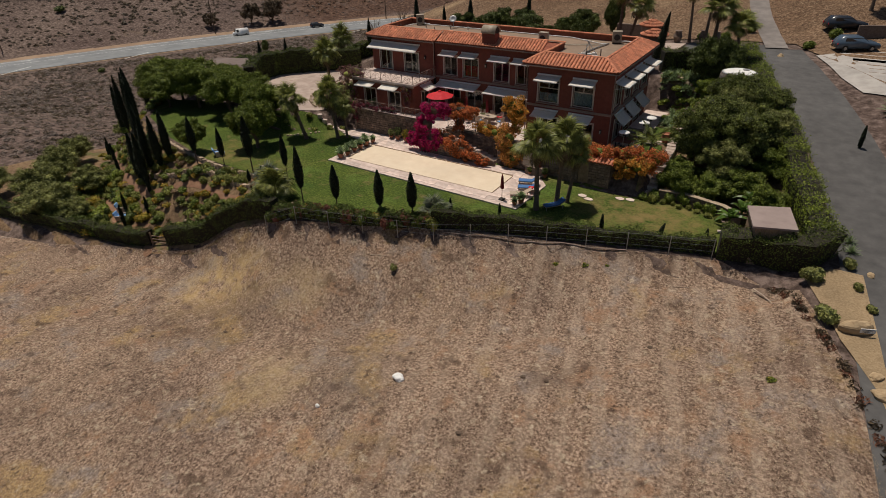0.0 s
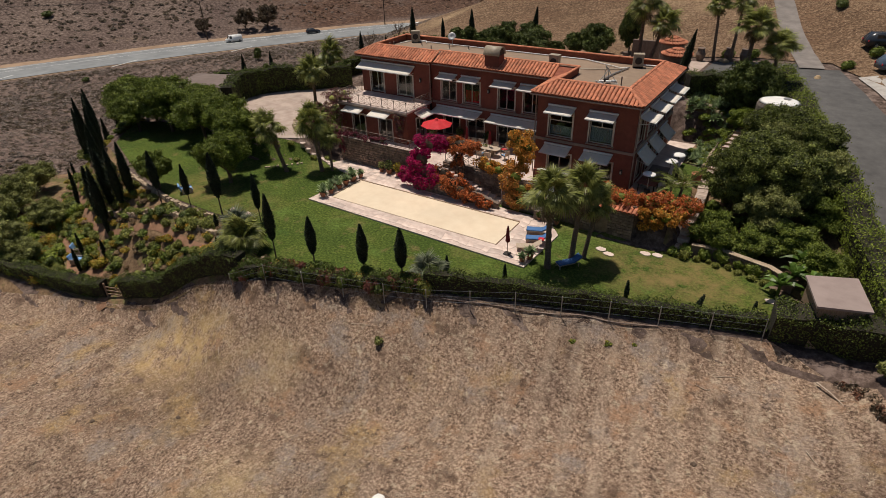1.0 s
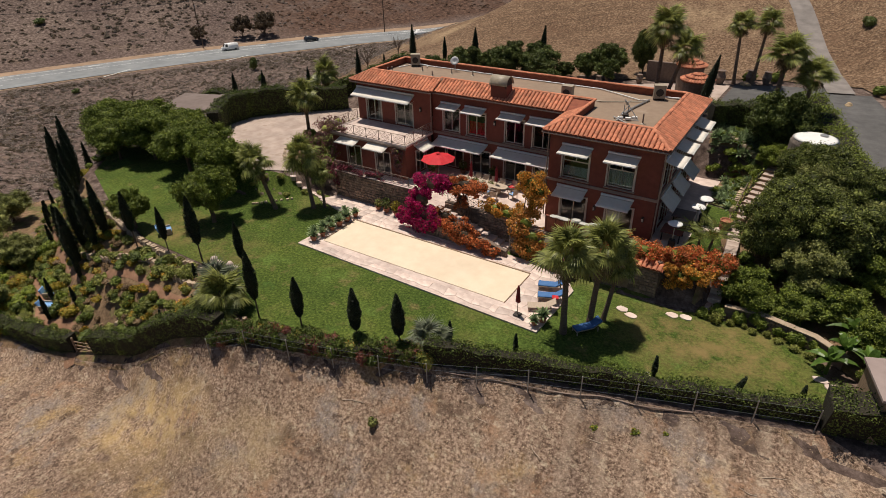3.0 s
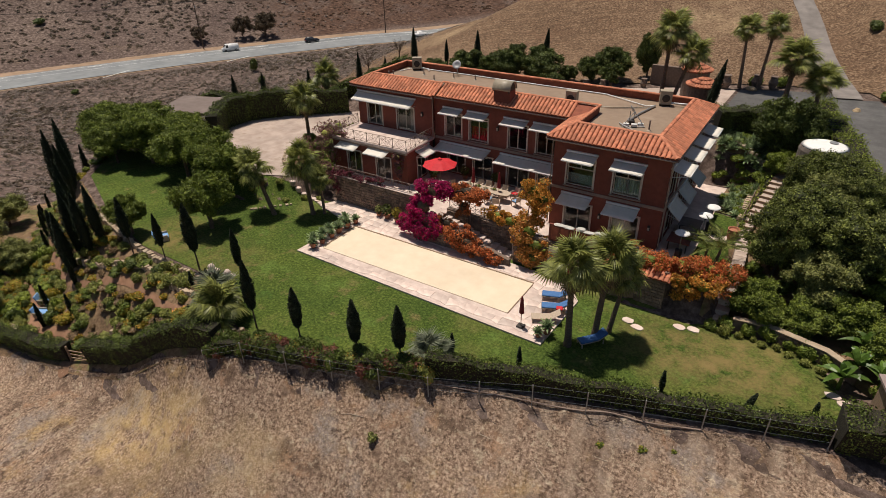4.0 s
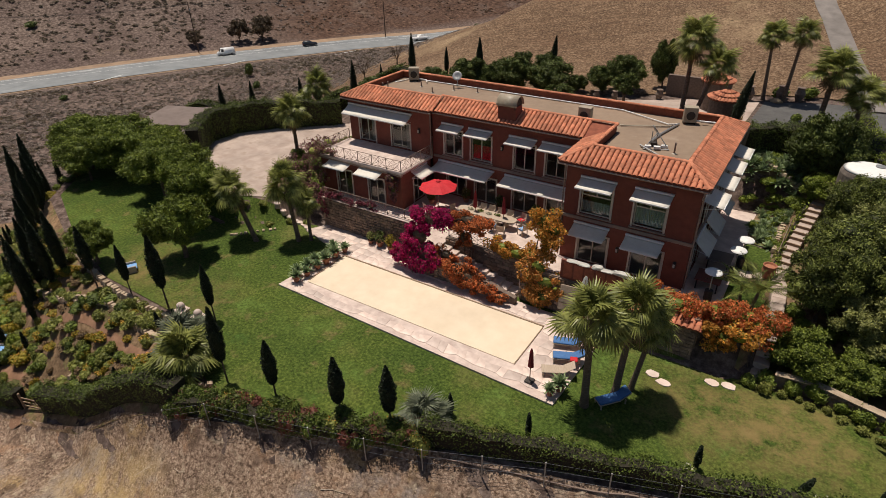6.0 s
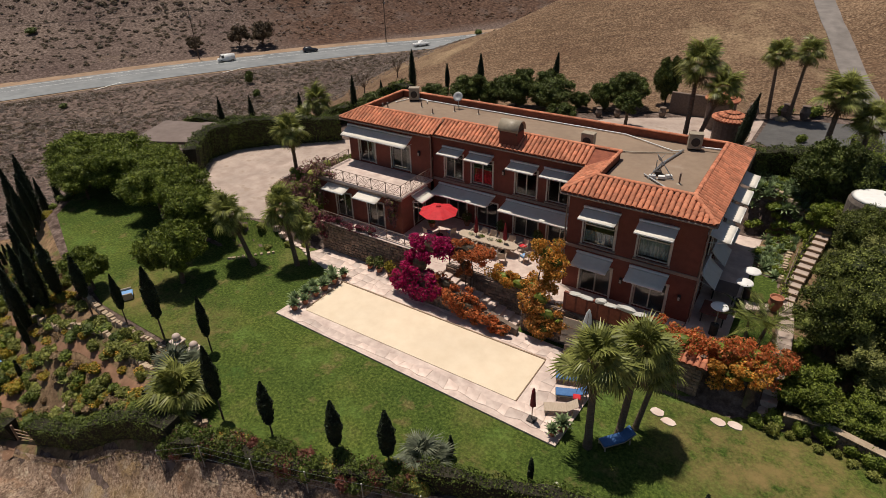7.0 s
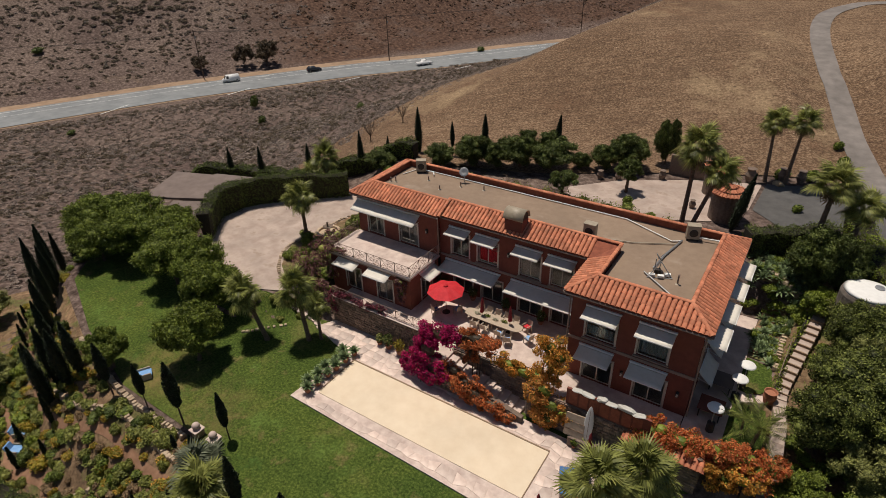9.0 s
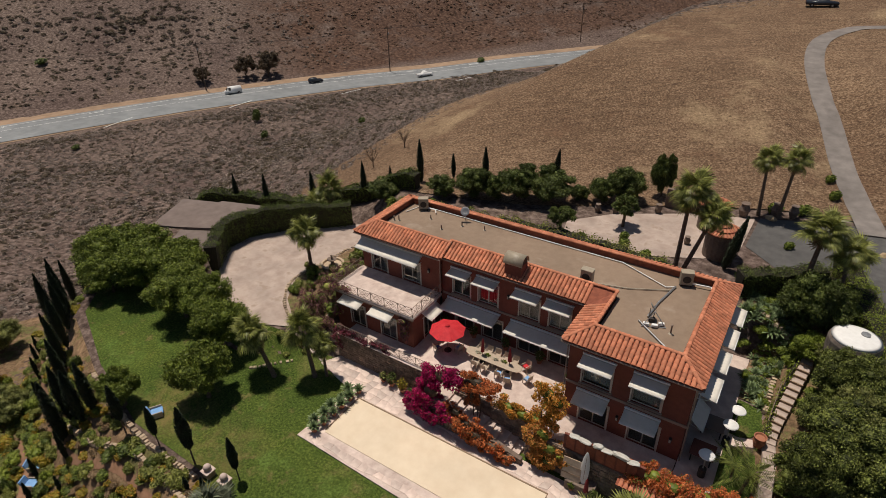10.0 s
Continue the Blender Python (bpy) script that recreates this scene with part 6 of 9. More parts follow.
# bougainvillea
def vine(label, items, material, accent=None, leaf=0.075, per=800, name="bougainvillea"):
    """A scrambling mass of bracts over stems: items are (x, y, z, rx, ry, rz)."""
    t = thing(name, pose(0, 0, 0), label, "climbing plant", "bougainvilleas")
    P, N = [], []
    lumps_ = []
    for x, y, z, rx, ry, rz in items:
        for _ in range(14):
            c = np.array([x, y, z]) + RNG.uniform(-0.85, 0.85, 3) * np.array([rx, ry, rz])
            k = RNG.uniform(0.25, 0.6)
            p, n = ball_points(int(per * 0.16), c, (rx * k, ry * k, rz * k), 0.3)
            P.append(p)
            N.append(n + np.array([0, 0, 0.4]))
        lumps_.append(((x, y, z), (rx * 0.5, ry * 0.5, rz * 0.5)))
    P, N = np.concatenate(P), np.concatenate(N)
    mix = RNG.uniform(size=len(P)) < 0.88
    leaf_cloud("blossom", P[mix], N[mix], leaf, material, t, 0.65, 0.6)
    leaf_cloud("foliage", P[~mix], N[~mix], leaf, accent or L_TREE, t, 0.5, 0.6, joined_lumps(lumps_))
    x, y, z = items[0][:3]
    base = min(i[2] - i[5] for i in items)
    for d in (-0.12, 0.05, 0.15):
        bm = bmesh.new()
        limb(bm, [(x + d, y - 0.1, base - 0.4), (x + d * 2, y + d, (base + z) / 2), (x, y, z)], 0.05, 0.03, 5)
        part("stem", bm, BARK, t)
    return t


vine("magenta bougainvillea climbing over the stair wall", [(13.3, -4.1, 1.3, 1.3, 0.5, 1.1), (12.0, -4.0, 0.9, 0.85, 0.5, 0.8), (14.7, -4.1, 1.6, 0.9, 0.5, 1.0), (13.5, -3.6, 2.8, 1.2, 0.7, 1.0), (12.8, -3.2, 2.8, 0.8, 0.6, 0.8), (14.2, -3.0, 4.1, 1.35, 0.7, 0.9), (13.3, -3.1, 4.0, 0.9, 0.6, 0.8), (15.2, -3.0, 4.3, 0.7, 0.6, 0.6)], L_MAGENTA, L_DARKSCRUB, per=1300)
vine("orange bougainvillea spilling down the garden stairs", [(16.9, -2.5, 4.5, 1.3, 0.8, 0.6), (16.2, -2.5, 4.1, 0.9, 0.7, 0.6), (17.8, -2.5, 4.3, 0.8, 0.7, 0.55), (16.7, -2.7, 3.2, 0.55, 0.5, 0.8), (15.9, -3.8, 2.0, 1.0, 0.6, 0.8), (16.8, -4.1, 1.5, 1.2, 0.5, 0.95), (17.9, -4.15, 1.05, 1.2, 0.5, 0.8), (19.1, -4.2, 0.75, 1.0, 0.5, 0.6), (20.3, -4.2, 0.4, 0.7, 0.4, 0.4)], L_ORANGE, L_DARKSCRUB, per=1000)
vine("golden bougainvillea over the terrace corner", [(22.0, -1.8, 5.5, 1.0, 0.8, 0.8), (22.8, -1.8, 5.0, 0.85, 0.7, 0.7), (22.5, -1.9, 4.0, 0.65, 0.6, 0.8), (19.2, -1.8, 2.7, 1.0, 0.6, 0.55), (20.4, -1.9, 2.6, 1.1, 0.6, 0.65), (21.4, -2.0, 2.7, 0.9, 0.6, 0.8)], L_GOLD, L_TREE, per=1000)
vine("rust and gold bougainvillea hanging down the stone wall", [(22.4, -2.9, 2.7, 1.0, 0.6, 1.0), (23.0, -3.1, 1.9, 1.1, 0.6, 0.8), (24.0, -3.1, 1.5, 1.0, 0.5, 0.7), (21.8, -3.0, 1.9, 0.9, 0.5, 0.8), (22.8, -3.3, 0.9, 1.0, 0.5, 0.7)], mat("rust_bract", (0.5, 0.22, 0.05), (0.75, 0.38, 0.1), 0.9, 0.6, island=0.35, trans=0.3), L_TREE, per=1000)
vine("long bank of orange bougainvillea above the stone hut", [(29.2 + 0.6 * k, -2.6 + 0.06 * k + 0.2 * math.sin(k * 1.7), 2.75 + 0.22 * math.sin(k * 2.3), 0.85, 0.8, 0.7) for k in range(12)], L_ORANGE, L_TREE)
vine("gold bougainvillea at the end of the bank by the steps", [(33.6, -3.1, 2.0, 0.8, 0.6, 0.7), (34.5, -2.9, 2.2, 0.9, 0.7, 0.7), (35.3, -2.2, 2.5, 0.7, 0.7, 0.6), (33.0, -3.3, 2.4, 0.5, 0.45, 0.5)], L_GOLD, L_TREE)
vine("sparse dusty vine over the far end of the balcony", [(-1.8, -0.6, 3.8, 1.1, 0.9, 1.2), (-2.6, -0.4, 2.9, 1.0, 0.9, 1.0), (-1.2, -1.2, 2.4, 1.0, 0.7, 0.9), (0.6, -1.5, 2.6, 1.0, 0.4, 0.7), (2.0, -1.6, 2.9, 0.9, 0.35, 0.5), (0.2, 0.0, 5.4, 0.9, 0.7, 0.7), (-0.5, 1.2, 5.4, 0.8, 0.9, 0.8), (-0.8, 2.8, 5.0, 0.7, 0.9, 0.9), (-0.5, -0.6, 4.2, 0.9, 0.8, 0.9), (-0.7, -0.9, 3.0, 0.9, 0.8, 0.9), (0.9, -0.2, 3.6, 0.8, 0.4, 0.8), (1.4, 0.3, 5.5, 0.9, 0.35, 0.35), (8.2, 0.2, 4.6, 0.5, 0.3, 0.3), (8.4, 0.1, 3.6, 0.35, 0.3, 0.7)], mat("dusty_vine", (0.14, 0.06, 0.06), (0.3, 0.14, 0.13), 0.9, 0.7, island=0.35, trans=0.2), L_BRUSH, per=300)
vine("pink-flowered creeper along the terrace railing", [(3.2 + 1.1 * k, -1.75, 2.75 + 0.12 * math.sin(k * 2), 0.6, 0.25, 0.3) for k in range(5)] + [(2.6, -2.0, 2.0, 0.5, 0.4, 0.9)], mat("creeper_pink", (0.16, 0.03, 0.05), (0.3, 0.07, 0.1), 0.9, 0.7, island=0.35, trans=0.2), L_DARKSCRUB, per=200)

# planting beds, shrubs and scrub
BEDS = [(-40, -9), (-30, -12), (-24, -11.5), (-15, -14.6), (-6, -16.8), (2.5, -16.8), (6, -19), (12, -20.4), (11, -21.2), (-6, -25.6), (-8, -27), (-30, -30.5), (-44, -24)]
draped("garden_bed", BEDS, BED, 0.03, 0.9, "terraced planting bed of bare soil and low shrubs", "planting bed")
draped("side_bed", [(34.7, -3.2), (41, -2.9), (47, -8), (46.4, -2), (42.6, 8), (40, 15), (36.6, 18), (31.2, 17.5), (31.2, 14.3), (34.8, 14.3)], BED, 0.04, 0.8, "sloping side garden bed beside the villa", "planting bed")
ribbon("garden_path", smooth_line([(-30, -12.8), (-24.6, -15.8), (-19.4, -18.0), (-14.2, -19.6), (-9.3, -20.0), (-4.3, -19.1), (-0.4, -19.4), (4.0, -19.6)]), 0.6, DIRT, 0.07, "winding red-brown dirt path through the lower garden", "path")
ribbon("garden_path", smooth_line([(-5.0, -25.6), (-8.0, -23.0), (-12.8, -23.6), (-16.5, -21.8), (-20, -20.6)]), 0.9, DIRT, 0.09, "red-brown dirt path from the lower gate", "path")
draped("gravel_verge", [(48.3, -11.4), (49.4, -9.8), (51.2, -9.8), (52.6, -18), (54.6, -26), (52.2, -19.6), (50.4, -16.6)], mat("gravel", (0.24, 0.165, 0.09), (0.38, 0.28, 0.165), 8.0, 0.95, bump=0.6, bump_scale=12, big=0.2, big_scale=0.6), 0.09, 0.6, "tan gravel verge beside the lane", "gravel")
draped("rear_courtyard", [(14, 19.4), (22, 19.6), (27, 22), (29.6, 26), (29.8, 32.8), (25, 31.4), (17, 26.6), (13.2, 22.6)], CONCRETE, 0.06, 0.8, "pale paved entrance courtyard behind the villa", "paving")
draped("parking", [(29.9, 26.4), (30.2, 33.2), (38.6, 36.4), (42.5, 30), (45, 22.5), (41, 21.5), (37.6, 26.6), (33.5, 23)], ASPHALT, 0.06, 0.8, "grey asphalt parking area at the head of the lane", "parking")
draped("drive_apron", [(44.6, 33), (52.6, 38), (53, 18.6), (49.6, 20.4), (47.6, 24.5)], mat("apron_concrete", (0.36, 0.33, 0.3), (0.48, 0.45, 0.41), 1.0, 0.9, big=0.2, big_scale=0.3), 0.12, 0.8, "pale concrete apron of a neighbouring drive", "paving")


def scatter(poly, n, seed, away=None):
    r = np.random.default_rng(seed)
    xs, ys = [p[0] for p in poly], [p[1] for p in poly]
    out = []
    while len(out) < n:
        x, y = r.uniform(min(xs), max(xs)), r.uniform(min(ys), max(ys))
        if poly_dist(poly, [x], [y])[0] == 0 and (away is None or min(line_dist(l, [x], [y])[0][0] - w for l, w in away) > 0):
            out.append((x, y, r.uniform(0.6, 1.35), r.uniform(0.6, 1.2), r.uniform(0, 360)))
    return out


PATHS = [([(-30, -12.8), (-24.6, -15.8), (-19.4, -18.0), (-14.2, -19.6), (-9.3, -20.0), (-4.3, -19.1), (-0.4, -19.4), (4.0, -19.6)], 0.35), ([(-5.0, -25.6), (-8.0, -23.0), (-12.8, -23.6), (-16.5, -21.8), (-20, -20.6)], 0.5)]
LOWER = [(-28, -13), (-14, -15.4), (-6, -17.2), (4, -17.2), (9, -20.6), (-4, -24), (-10, -25.4), (-24, -25)]
for label, m, n, seed, r, h, fl in (("mounded green shrub in the lower garden", L_BRUSH, 90, 1, 0.6, 0.7, None), ("yellow-green flowering shrub in the lower garden", L_YELLOW, 110, 2, 0.5, 0.5, L_GOLD),
                                    ("grey-leaved shrub in the lower garden", L_BRUSH, 150, 3, 0.55, 0.6, None), ("low dry brown shrub in the lower garden", L_DRYBUSH, 120, 4, 0.5, 0.42, None)):
    spread_out(bush(label, label.split(" in ")[0] + "s", m, r, h, 620, 0.075, fl, name={"m": "shrub", "y": "yellow_shrub", "g": "grey_shrub", "l": "dry_shrub"}[label[0]]), scatter(LOWER, n, seed, PATHS))
WARM = [(-30, -17), (-22, -17.5), (-14, -20.5), (-9, -22), (-10, -25.6), (-22, -27), (-31, -25)]
spread_out(bush("tall golden-yellow flowering shrub in the lower garden", "tall yellow shrubs", L_YELLOW, 0.8, 1.0, 760, 0.075, L_GOLD, name="tall_yellow_shrub"), scatter(WARM, 34, 101, PATHS))
spread_out(bush("tall fresh green shrub in the lower garden", "tall green shrubs", L_YELLOWGREEN, 0.8, 1.1, 760, 0.075, name="tall_green_shrub"), scatter(WARM, 30, 102, PATHS))
spread_out(bush("dark green shrub in the lower garden", "dark garden shrubs", L_HEDGE, 0.7, 0.9, 640, 0.075, name="dark_shrub"), scatter(LOWER, 40, 103, PATHS))
spread_out(bush("rounded bright green shrub crowding the lower garden", "crowded garden shrubs", L_TREE, 0.6, 0.65, 640, 0.065, name="garden_shrub"), scatter([(-16, -16), (-6, -17.4), (4, -17.6), (9, -20.4), (0, -23.4), (-10, -25), (-22, -24), (-28, -16)], 75, 5, PATHS))
# the ragged middle of the front hedge
mid = [(9.6, -21.4), (12, -20.6), (16, -19.4), (20, -17.8), (22.6, -16.6)]
hedge("front_hedge", mid, 1.1, 0.95, "dark ragged hedge under flowering shrubs", group="front hedges", ragged=0.34, sink=1.1)
for label, m, n, seed, fl in (("ragged flowering shrub in the front hedge, dusty pink", L_HEDGE, 30, 11, L_PINK), ("ragged green shrub in the front hedge", L_HEDGE, 44, 12, None), ("yellowing shrub in the front hedge", L_BRUSH, 9, 13, L_GOLD),
                              ("red-leaved shrub in the front hedge", mat("red_shrub", (0.12, 0.04, 0.03), (0.25, 0.09, 0.06), 0.9, 0.7, island=0.35, trans=0.2), 11, 14, None)):
    r = np.random.default_rng(seed)
    places = []
    for k in range(n):
        u = r.uniform(0, 1)
        x = 9.4 + 13.4 * u
        places.append((x, float(np.interp(x, [p[0] for p in mid], [p[1] for p in mid])) + r.uniform(-0.35, 0.9), r.uniform(0.6, 0.95), r.uniform(0.8, 1.25), r.uniform(0, 360)))
    spread_out(bush(label, "front hedge shrubs", m, 0.8, 0.95, 700, 0.08, fl), places)
# side garden
SIDE = [(35.2, -2.4), (40, -2.2), (44, 1), (42, 8), (39, 14), (36.6, 17), (31.4, 17), (31.6, 14.6), (34.6, 14.4)]
STEPS_RUN = [([(35.9, -3.4), (35.8, 3.0), (35.6, 6.0), (36.2, 10.4), (36.8, 14.2)], 0.9)]
spread_out(bush("leafy green shrub on the side garden slope", "side garden low shrubs", L_TREE, 0.6, 0.75, 520, 0.08), scatter(SIDE, 44, 21, STEPS_RUN))
spread_out(bush("bright yellow-green shrub on the side garden slope", "side garden bright shrubs", L_YELLOWGREEN, 0.6, 0.6, 460, 0.075), scatter(SIDE, 40, 22, STEPS_RUN))
spread_out(agave("spiky grey-green agave on the side garden slope", "slope agaves", 0.8, 34), scatter([(31.5, 14.6), (34.5, 14.2), (34.2, 12.0), (35.2, 12.0), (35.8, 15.5), (35.2, 17.6), (31.4, 18.2)], 60, 23))
hedge("steps_hedge", [(35.1, 5.2), (35.3, 8.4), (35.9, 12.2), (36.2, 14.0)], 0.55, 0.8, "narrow bright-leaved hedge beside the garden steps", material=L_YELLOWGREEN, density=90, leaf=0.09, ragged=0.15)
spread_out(bush("low green shrub on the bank behind the side terrace", "bank shrubs", L_YELLOWGREEN, 0.55, 0.5, 420, 0.08, name="bank_shrub"), scatter([(31.3, 14.3), (35.4, 14.1), (35.8, 18.5), (31.3, 18.5)], 12, 27))
spread_out(bush("green shrub spilling over the side garden wall", "wall shrubs", L_TREE, 0.6, 0.8, 520, 0.08, name="wall_shrub"), [(36.4, -3.1, 1.1, 1.1, 0), (37.6, -3.2, 0.9, 1.2, 50), (38.7, -3.0, 1.2, 1.4, 90), (39.9, -3.3, 0.9, 1.0, 130), (40.9, -3.5, 1.2, 1.3, 10), (42.0, -3.8, 1.0, 1.1, 70), (38.0, -2.0, 1.2, 1.9, 20), (40.3, -2.2, 1.2, 1.8, 160), (35.6, -3.6, 0.9, 0.8, 0)])
spread_out(bush("low green shrub along the lawn's edge", "lawn edge shrubs", L_BRUSH, 0.34, 0.42, 300, 0.06), [(36.4, -3.9, 1.3, 1.8, 0), (37.2, -3.7, 0.9, 1.1, 30), (38.0, -3.6, 0.7, 0.9, 60), (38.5, -3.9, 1.0, 1.0, 90), (39.3, -3.8, 0.8, 1.2, 120), (40.0, -4.1, 1.0, 0.9, 200), (40.9, -4.3, 1.2, 1.0, 40), (41.7, -4.7, 1.0, 1.3, 150), (42.3, -5.3, 0.9, 0.9, 80),
                                                                                            (-1.6, -4.4, 1.2, 1.0, 0), (-3.0, -3.6, 1.4, 1.1, 50), (-5.2, -5.2, 1.2, 0.8, 20), (-4.4, -4.3, 1.1, 0.9, 80), (-0.4, -3.2, 1.3, 1.3, 40), (1.0, -2.6, 1.2, 1.2, 10)])
spread_out(bush("shrub with white blossoms behind the fence", "white-flowered shrubs", L_TREE, 0.4, 0.45, 240, 0.08, L_WHITE), [(34.2, -11.4, 1, 1, 0), (36.6, -10.8, 0.8, 0.8, 40), (39.6, -10.0, 1.1, 1.1, 80), (28.2, -13.2, 0.9, 0.8, 0), (40.6, -9.8, 0.7, 0.9, 10)])
spread_out(bush("yellow flowering weed at the field's edge", "field edge weeds", L_TREE, 0.3, 0.35, 160, 0.07, L_YELLOW), [(34.6, -14.4, 1, 1, 0), (32.6, -15.2, 0.8, 0.8, 40), (47.6, -21, 0.9, 0.8, 0), (36.0, -13.8, 0.6, 0.7, 0)])
WEST = [(-28, -6), (-25, -12.5), (-30, -14), (-37, -12), (-38, -4), (-32, -2)]
spread_out(bush("mounded yellow-green shrub beyond the lawn's end", "west garden shrubs", L_YELLOW, 0.6, 0.6, 520, 0.075, name="west_shrub"), scatter(WEST, 26, 91))
spread_out(bush("dense green shrub beyond the lawn's end", "west green shrubs", L_TREE, 0.75, 0.9, 560, 0.075, name="west_green_shrub"), scatter(WEST, 22, 92))
spread_out(bush("single green weed standing in the dry field", "", L_OLIVE, 0.32, 0.75, 220, 0.08), [(21.5, -20.6, 1, 1.1, 0)])
spread_out(bush("round grey-green shrub on the gravel verge", "verge shrubs", L_OLIVE, 0.75, 1.0, 700, 0.09), [(49.6, -15.0, 1.15, 1.0, 0), (48.4, -11.2, 1.1, 1.2, 60), (51.0, -11.4, 0.5, 0.6, 0), (50.4, -9.2, 0.7, 0.8, 0), (51.8, -13.2, 0.55, 0.5, 0)])
spread_out(agave("spiky dark agave clump beside the lane", "lane agaves", 1.6, 44), [(52.2, 15.6, 1.1, 1.1, 0), (53.4, 13.0, 1.2, 1.2, 40), (52.8, 18.2, 1.0, 1.0, 90), (50.4, -7.4, 0.5, 0.5, 20), (50.2, -6.2, 0.45, 0.5, 20)])
spread_out(bush("leafy shrub behind the villa", "rear shrubs", L_TREE, 0.8, 0.9, 420, 0.12), [(-3, 17.5, 1, 1, 0), (-6.5, 17.8, 1.1, 1, 50), (-1, 18.2, 1.2, 0.9, 90), (16, 19.6, 0.9, 0.8, 0), (20, 20.6, 0.9, 0.8, 30), (22.4, 19.6, 1, 0.8, 60), (24, 18.6, 1, 0.9, 100), (19.6, 21.8, 0.8, 0.9, 0), (31.4, 35.4, 1.3, 1.2, 0), (34.0, 36.2, 1.2, 1.2, 0), (33.5, 28, 0.8, 0.8, 0),
                                                                             (36.4, 41, 1.0, 1.2, 0), (35.6, 44, 0.9, 1.0, 0), (43.6, 36.4, 1.2, 1.0, 0), (46, 40, 1.3, 1.2, 0)])
spread_out(bush("round green shrub on the bare slope by the highway", "slope shrubs", L_DARK, 1.3, 1.6, 700, 0.16), [(-91.5, 67.5, 1.1, 2.0, 0), (-79, 59, 0.9, 1.1, 0), (-115, 31.7, 0.9, 0.7, 0), (-63.6, 77.4, 1.0, 0.8, 0), (-185, 59.8, 1.7, 1.2, 0), (-75, 157, 1.5, 1.0, 0), (40, 66, 1.0, 0.9, 0), (46, 60, 1.2, 0.8, 0), (41.0, 52, 0.8, 0.7, 0)])


def scrub(name, area, n, seed, rmin, rmax, material, label, leaves=16, leaf=0.3, keep=None):
    """Countless low dry bushes over a slope."""
    r = np.random.default_rng(seed)
    x, y = r.uniform(area[0], area[1], n), r.uniform(area[2], area[3], n)
    ok = keep(x, y)
    x, y = x[ok], y[ok]
    z = ground_z(x, y)
    k = len(x)
    s = r.uniform(rmin, rmax, k) * (0.6 + 0.6 * np.clip(wave(x, y, 13, 3.1) + 0.5, 0, 1.2))
    d = unit(r.normal(size=(k, leaves, 3)))
    d[..., 2] = np.abs(d[..., 2])
    p = np.stack([x, y, z], -1)[:, None] + d * (s[:, None, None] * r.uniform(0.6, 1.0, (k, leaves, 1))) * np.array([1, 1, 0.6])
    sz = np.repeat(leaf * s, leaves)
    o = leaf_cloud(name, p.reshape(-1, 3), d.reshape(-1, 3) + np.array([0, 0, 0.8]), sz * 1.6, material, None, 0.6, 0.35)
    return tagged(o, label, "scrub", kind="stuff")


def road_run(x, y):
    return (x + 108) * 0.49 + (y - 17) * 0.872


across_road = lambda x, y: (highway_side(x, y) < -28) & (highway_side(x, y) > -150)
scrub("hillside_scrub", (-330, 60, -60, 330), 9000, 31, 0.35, 0.8, L_GREYBUSH, "grey-brown dry scrub on the hillside across the highway", 20, keep=lambda x, y: across_road(x, y) & (road_run(x, y) < 95))
scrub("dark_scrub", (-330, 60, -60, 330), 17000, 32, 0.5, 1.15, L_DARKSCRUB, "round dark bushes dotted over the hillside across the highway", 44, 0.2, keep=lambda x, y: across_road(x, y) & (road_run(x, y) < 70))
scrub("far_scrub", (-330, 60, -60, 330), 20000, 35, 0.3, 0.8, L_REDSCRUB, "red-brown dead grass on the far hillside", 14, keep=lambda x, y: across_road(x, y) & (road_run(x, y) > 60))
near_slope = lambda x, y: (highway_side(x, y) > 4) & (highway_side(x, y) < 104) & (poly_dist(HILL_EDGE, x, y) > 0.3) & (y > -30) & (poly_dist(BEDS, x, y) > 1) & (poly_dist(CARPORT_PAD, x, y) > 3)
scrub("slope_scrub", (-150, 0, -40, 150), 20000, 33, 0.3, 0.8, L_GREYBUSH, "grey dry scrub on the slope below the garden", 24, 0.22, keep=near_slope)
scrub("slope_dark_scrub", (-150, 0, -40, 150), 7000, 34, 0.35, 0.9, L_DARKSCRUB, "darker scrub on the slope below the garden", 30, 0.22, keep=near_slope)
RIDGE = [(-29, 20), (-28.5, 26), (-27, 34), (-26, 44), (-24, 56), (-18, 72), (-8, 88), (8, 104), (30, 122)]
scrub("ridge_scrub", (-40, 40, 18, 130), 16000, 36, 0.3, 0.7, L_GREYBUSH, "strip of pale grey brush along the hill's crest", 22, 0.2, keep=lambda x, y: (line_dist(RIDGE, x, y)[0] < 4.2) & (poly_dist(HILL_EDGE, x, y) > -1))


def straw(name, area, n, seed, size, material, label, keep):
    """Countless tufts of cut dry grass lying on the ground."""
    r = np.random.default_rng(seed)
    x, y = r.uniform(area[0], area[1], n), r.uniform(area[2], area[3], n)
    ok = keep(x, y) & (r.uniform(size=n) < 0.25 + 0.75 * np.clip(0.5 + wave(x, y, 4.5, seed) + 0.4 * wave(x, y, 1.3, seed + 2), 0, 1))
    x, y = x[ok], y[ok]
    k = len(x)
    p = np.stack([x, y, ground_z(x, y) + 0.09], -1)
    nrm = np.tile([0.0, 0.0, 1.0], (k, 1))
    o = leaf_cloud(name, p, nrm, size, material, None, 0.16, 0.3)
    return tagged(o, label, "dry grass", kind="stuff")


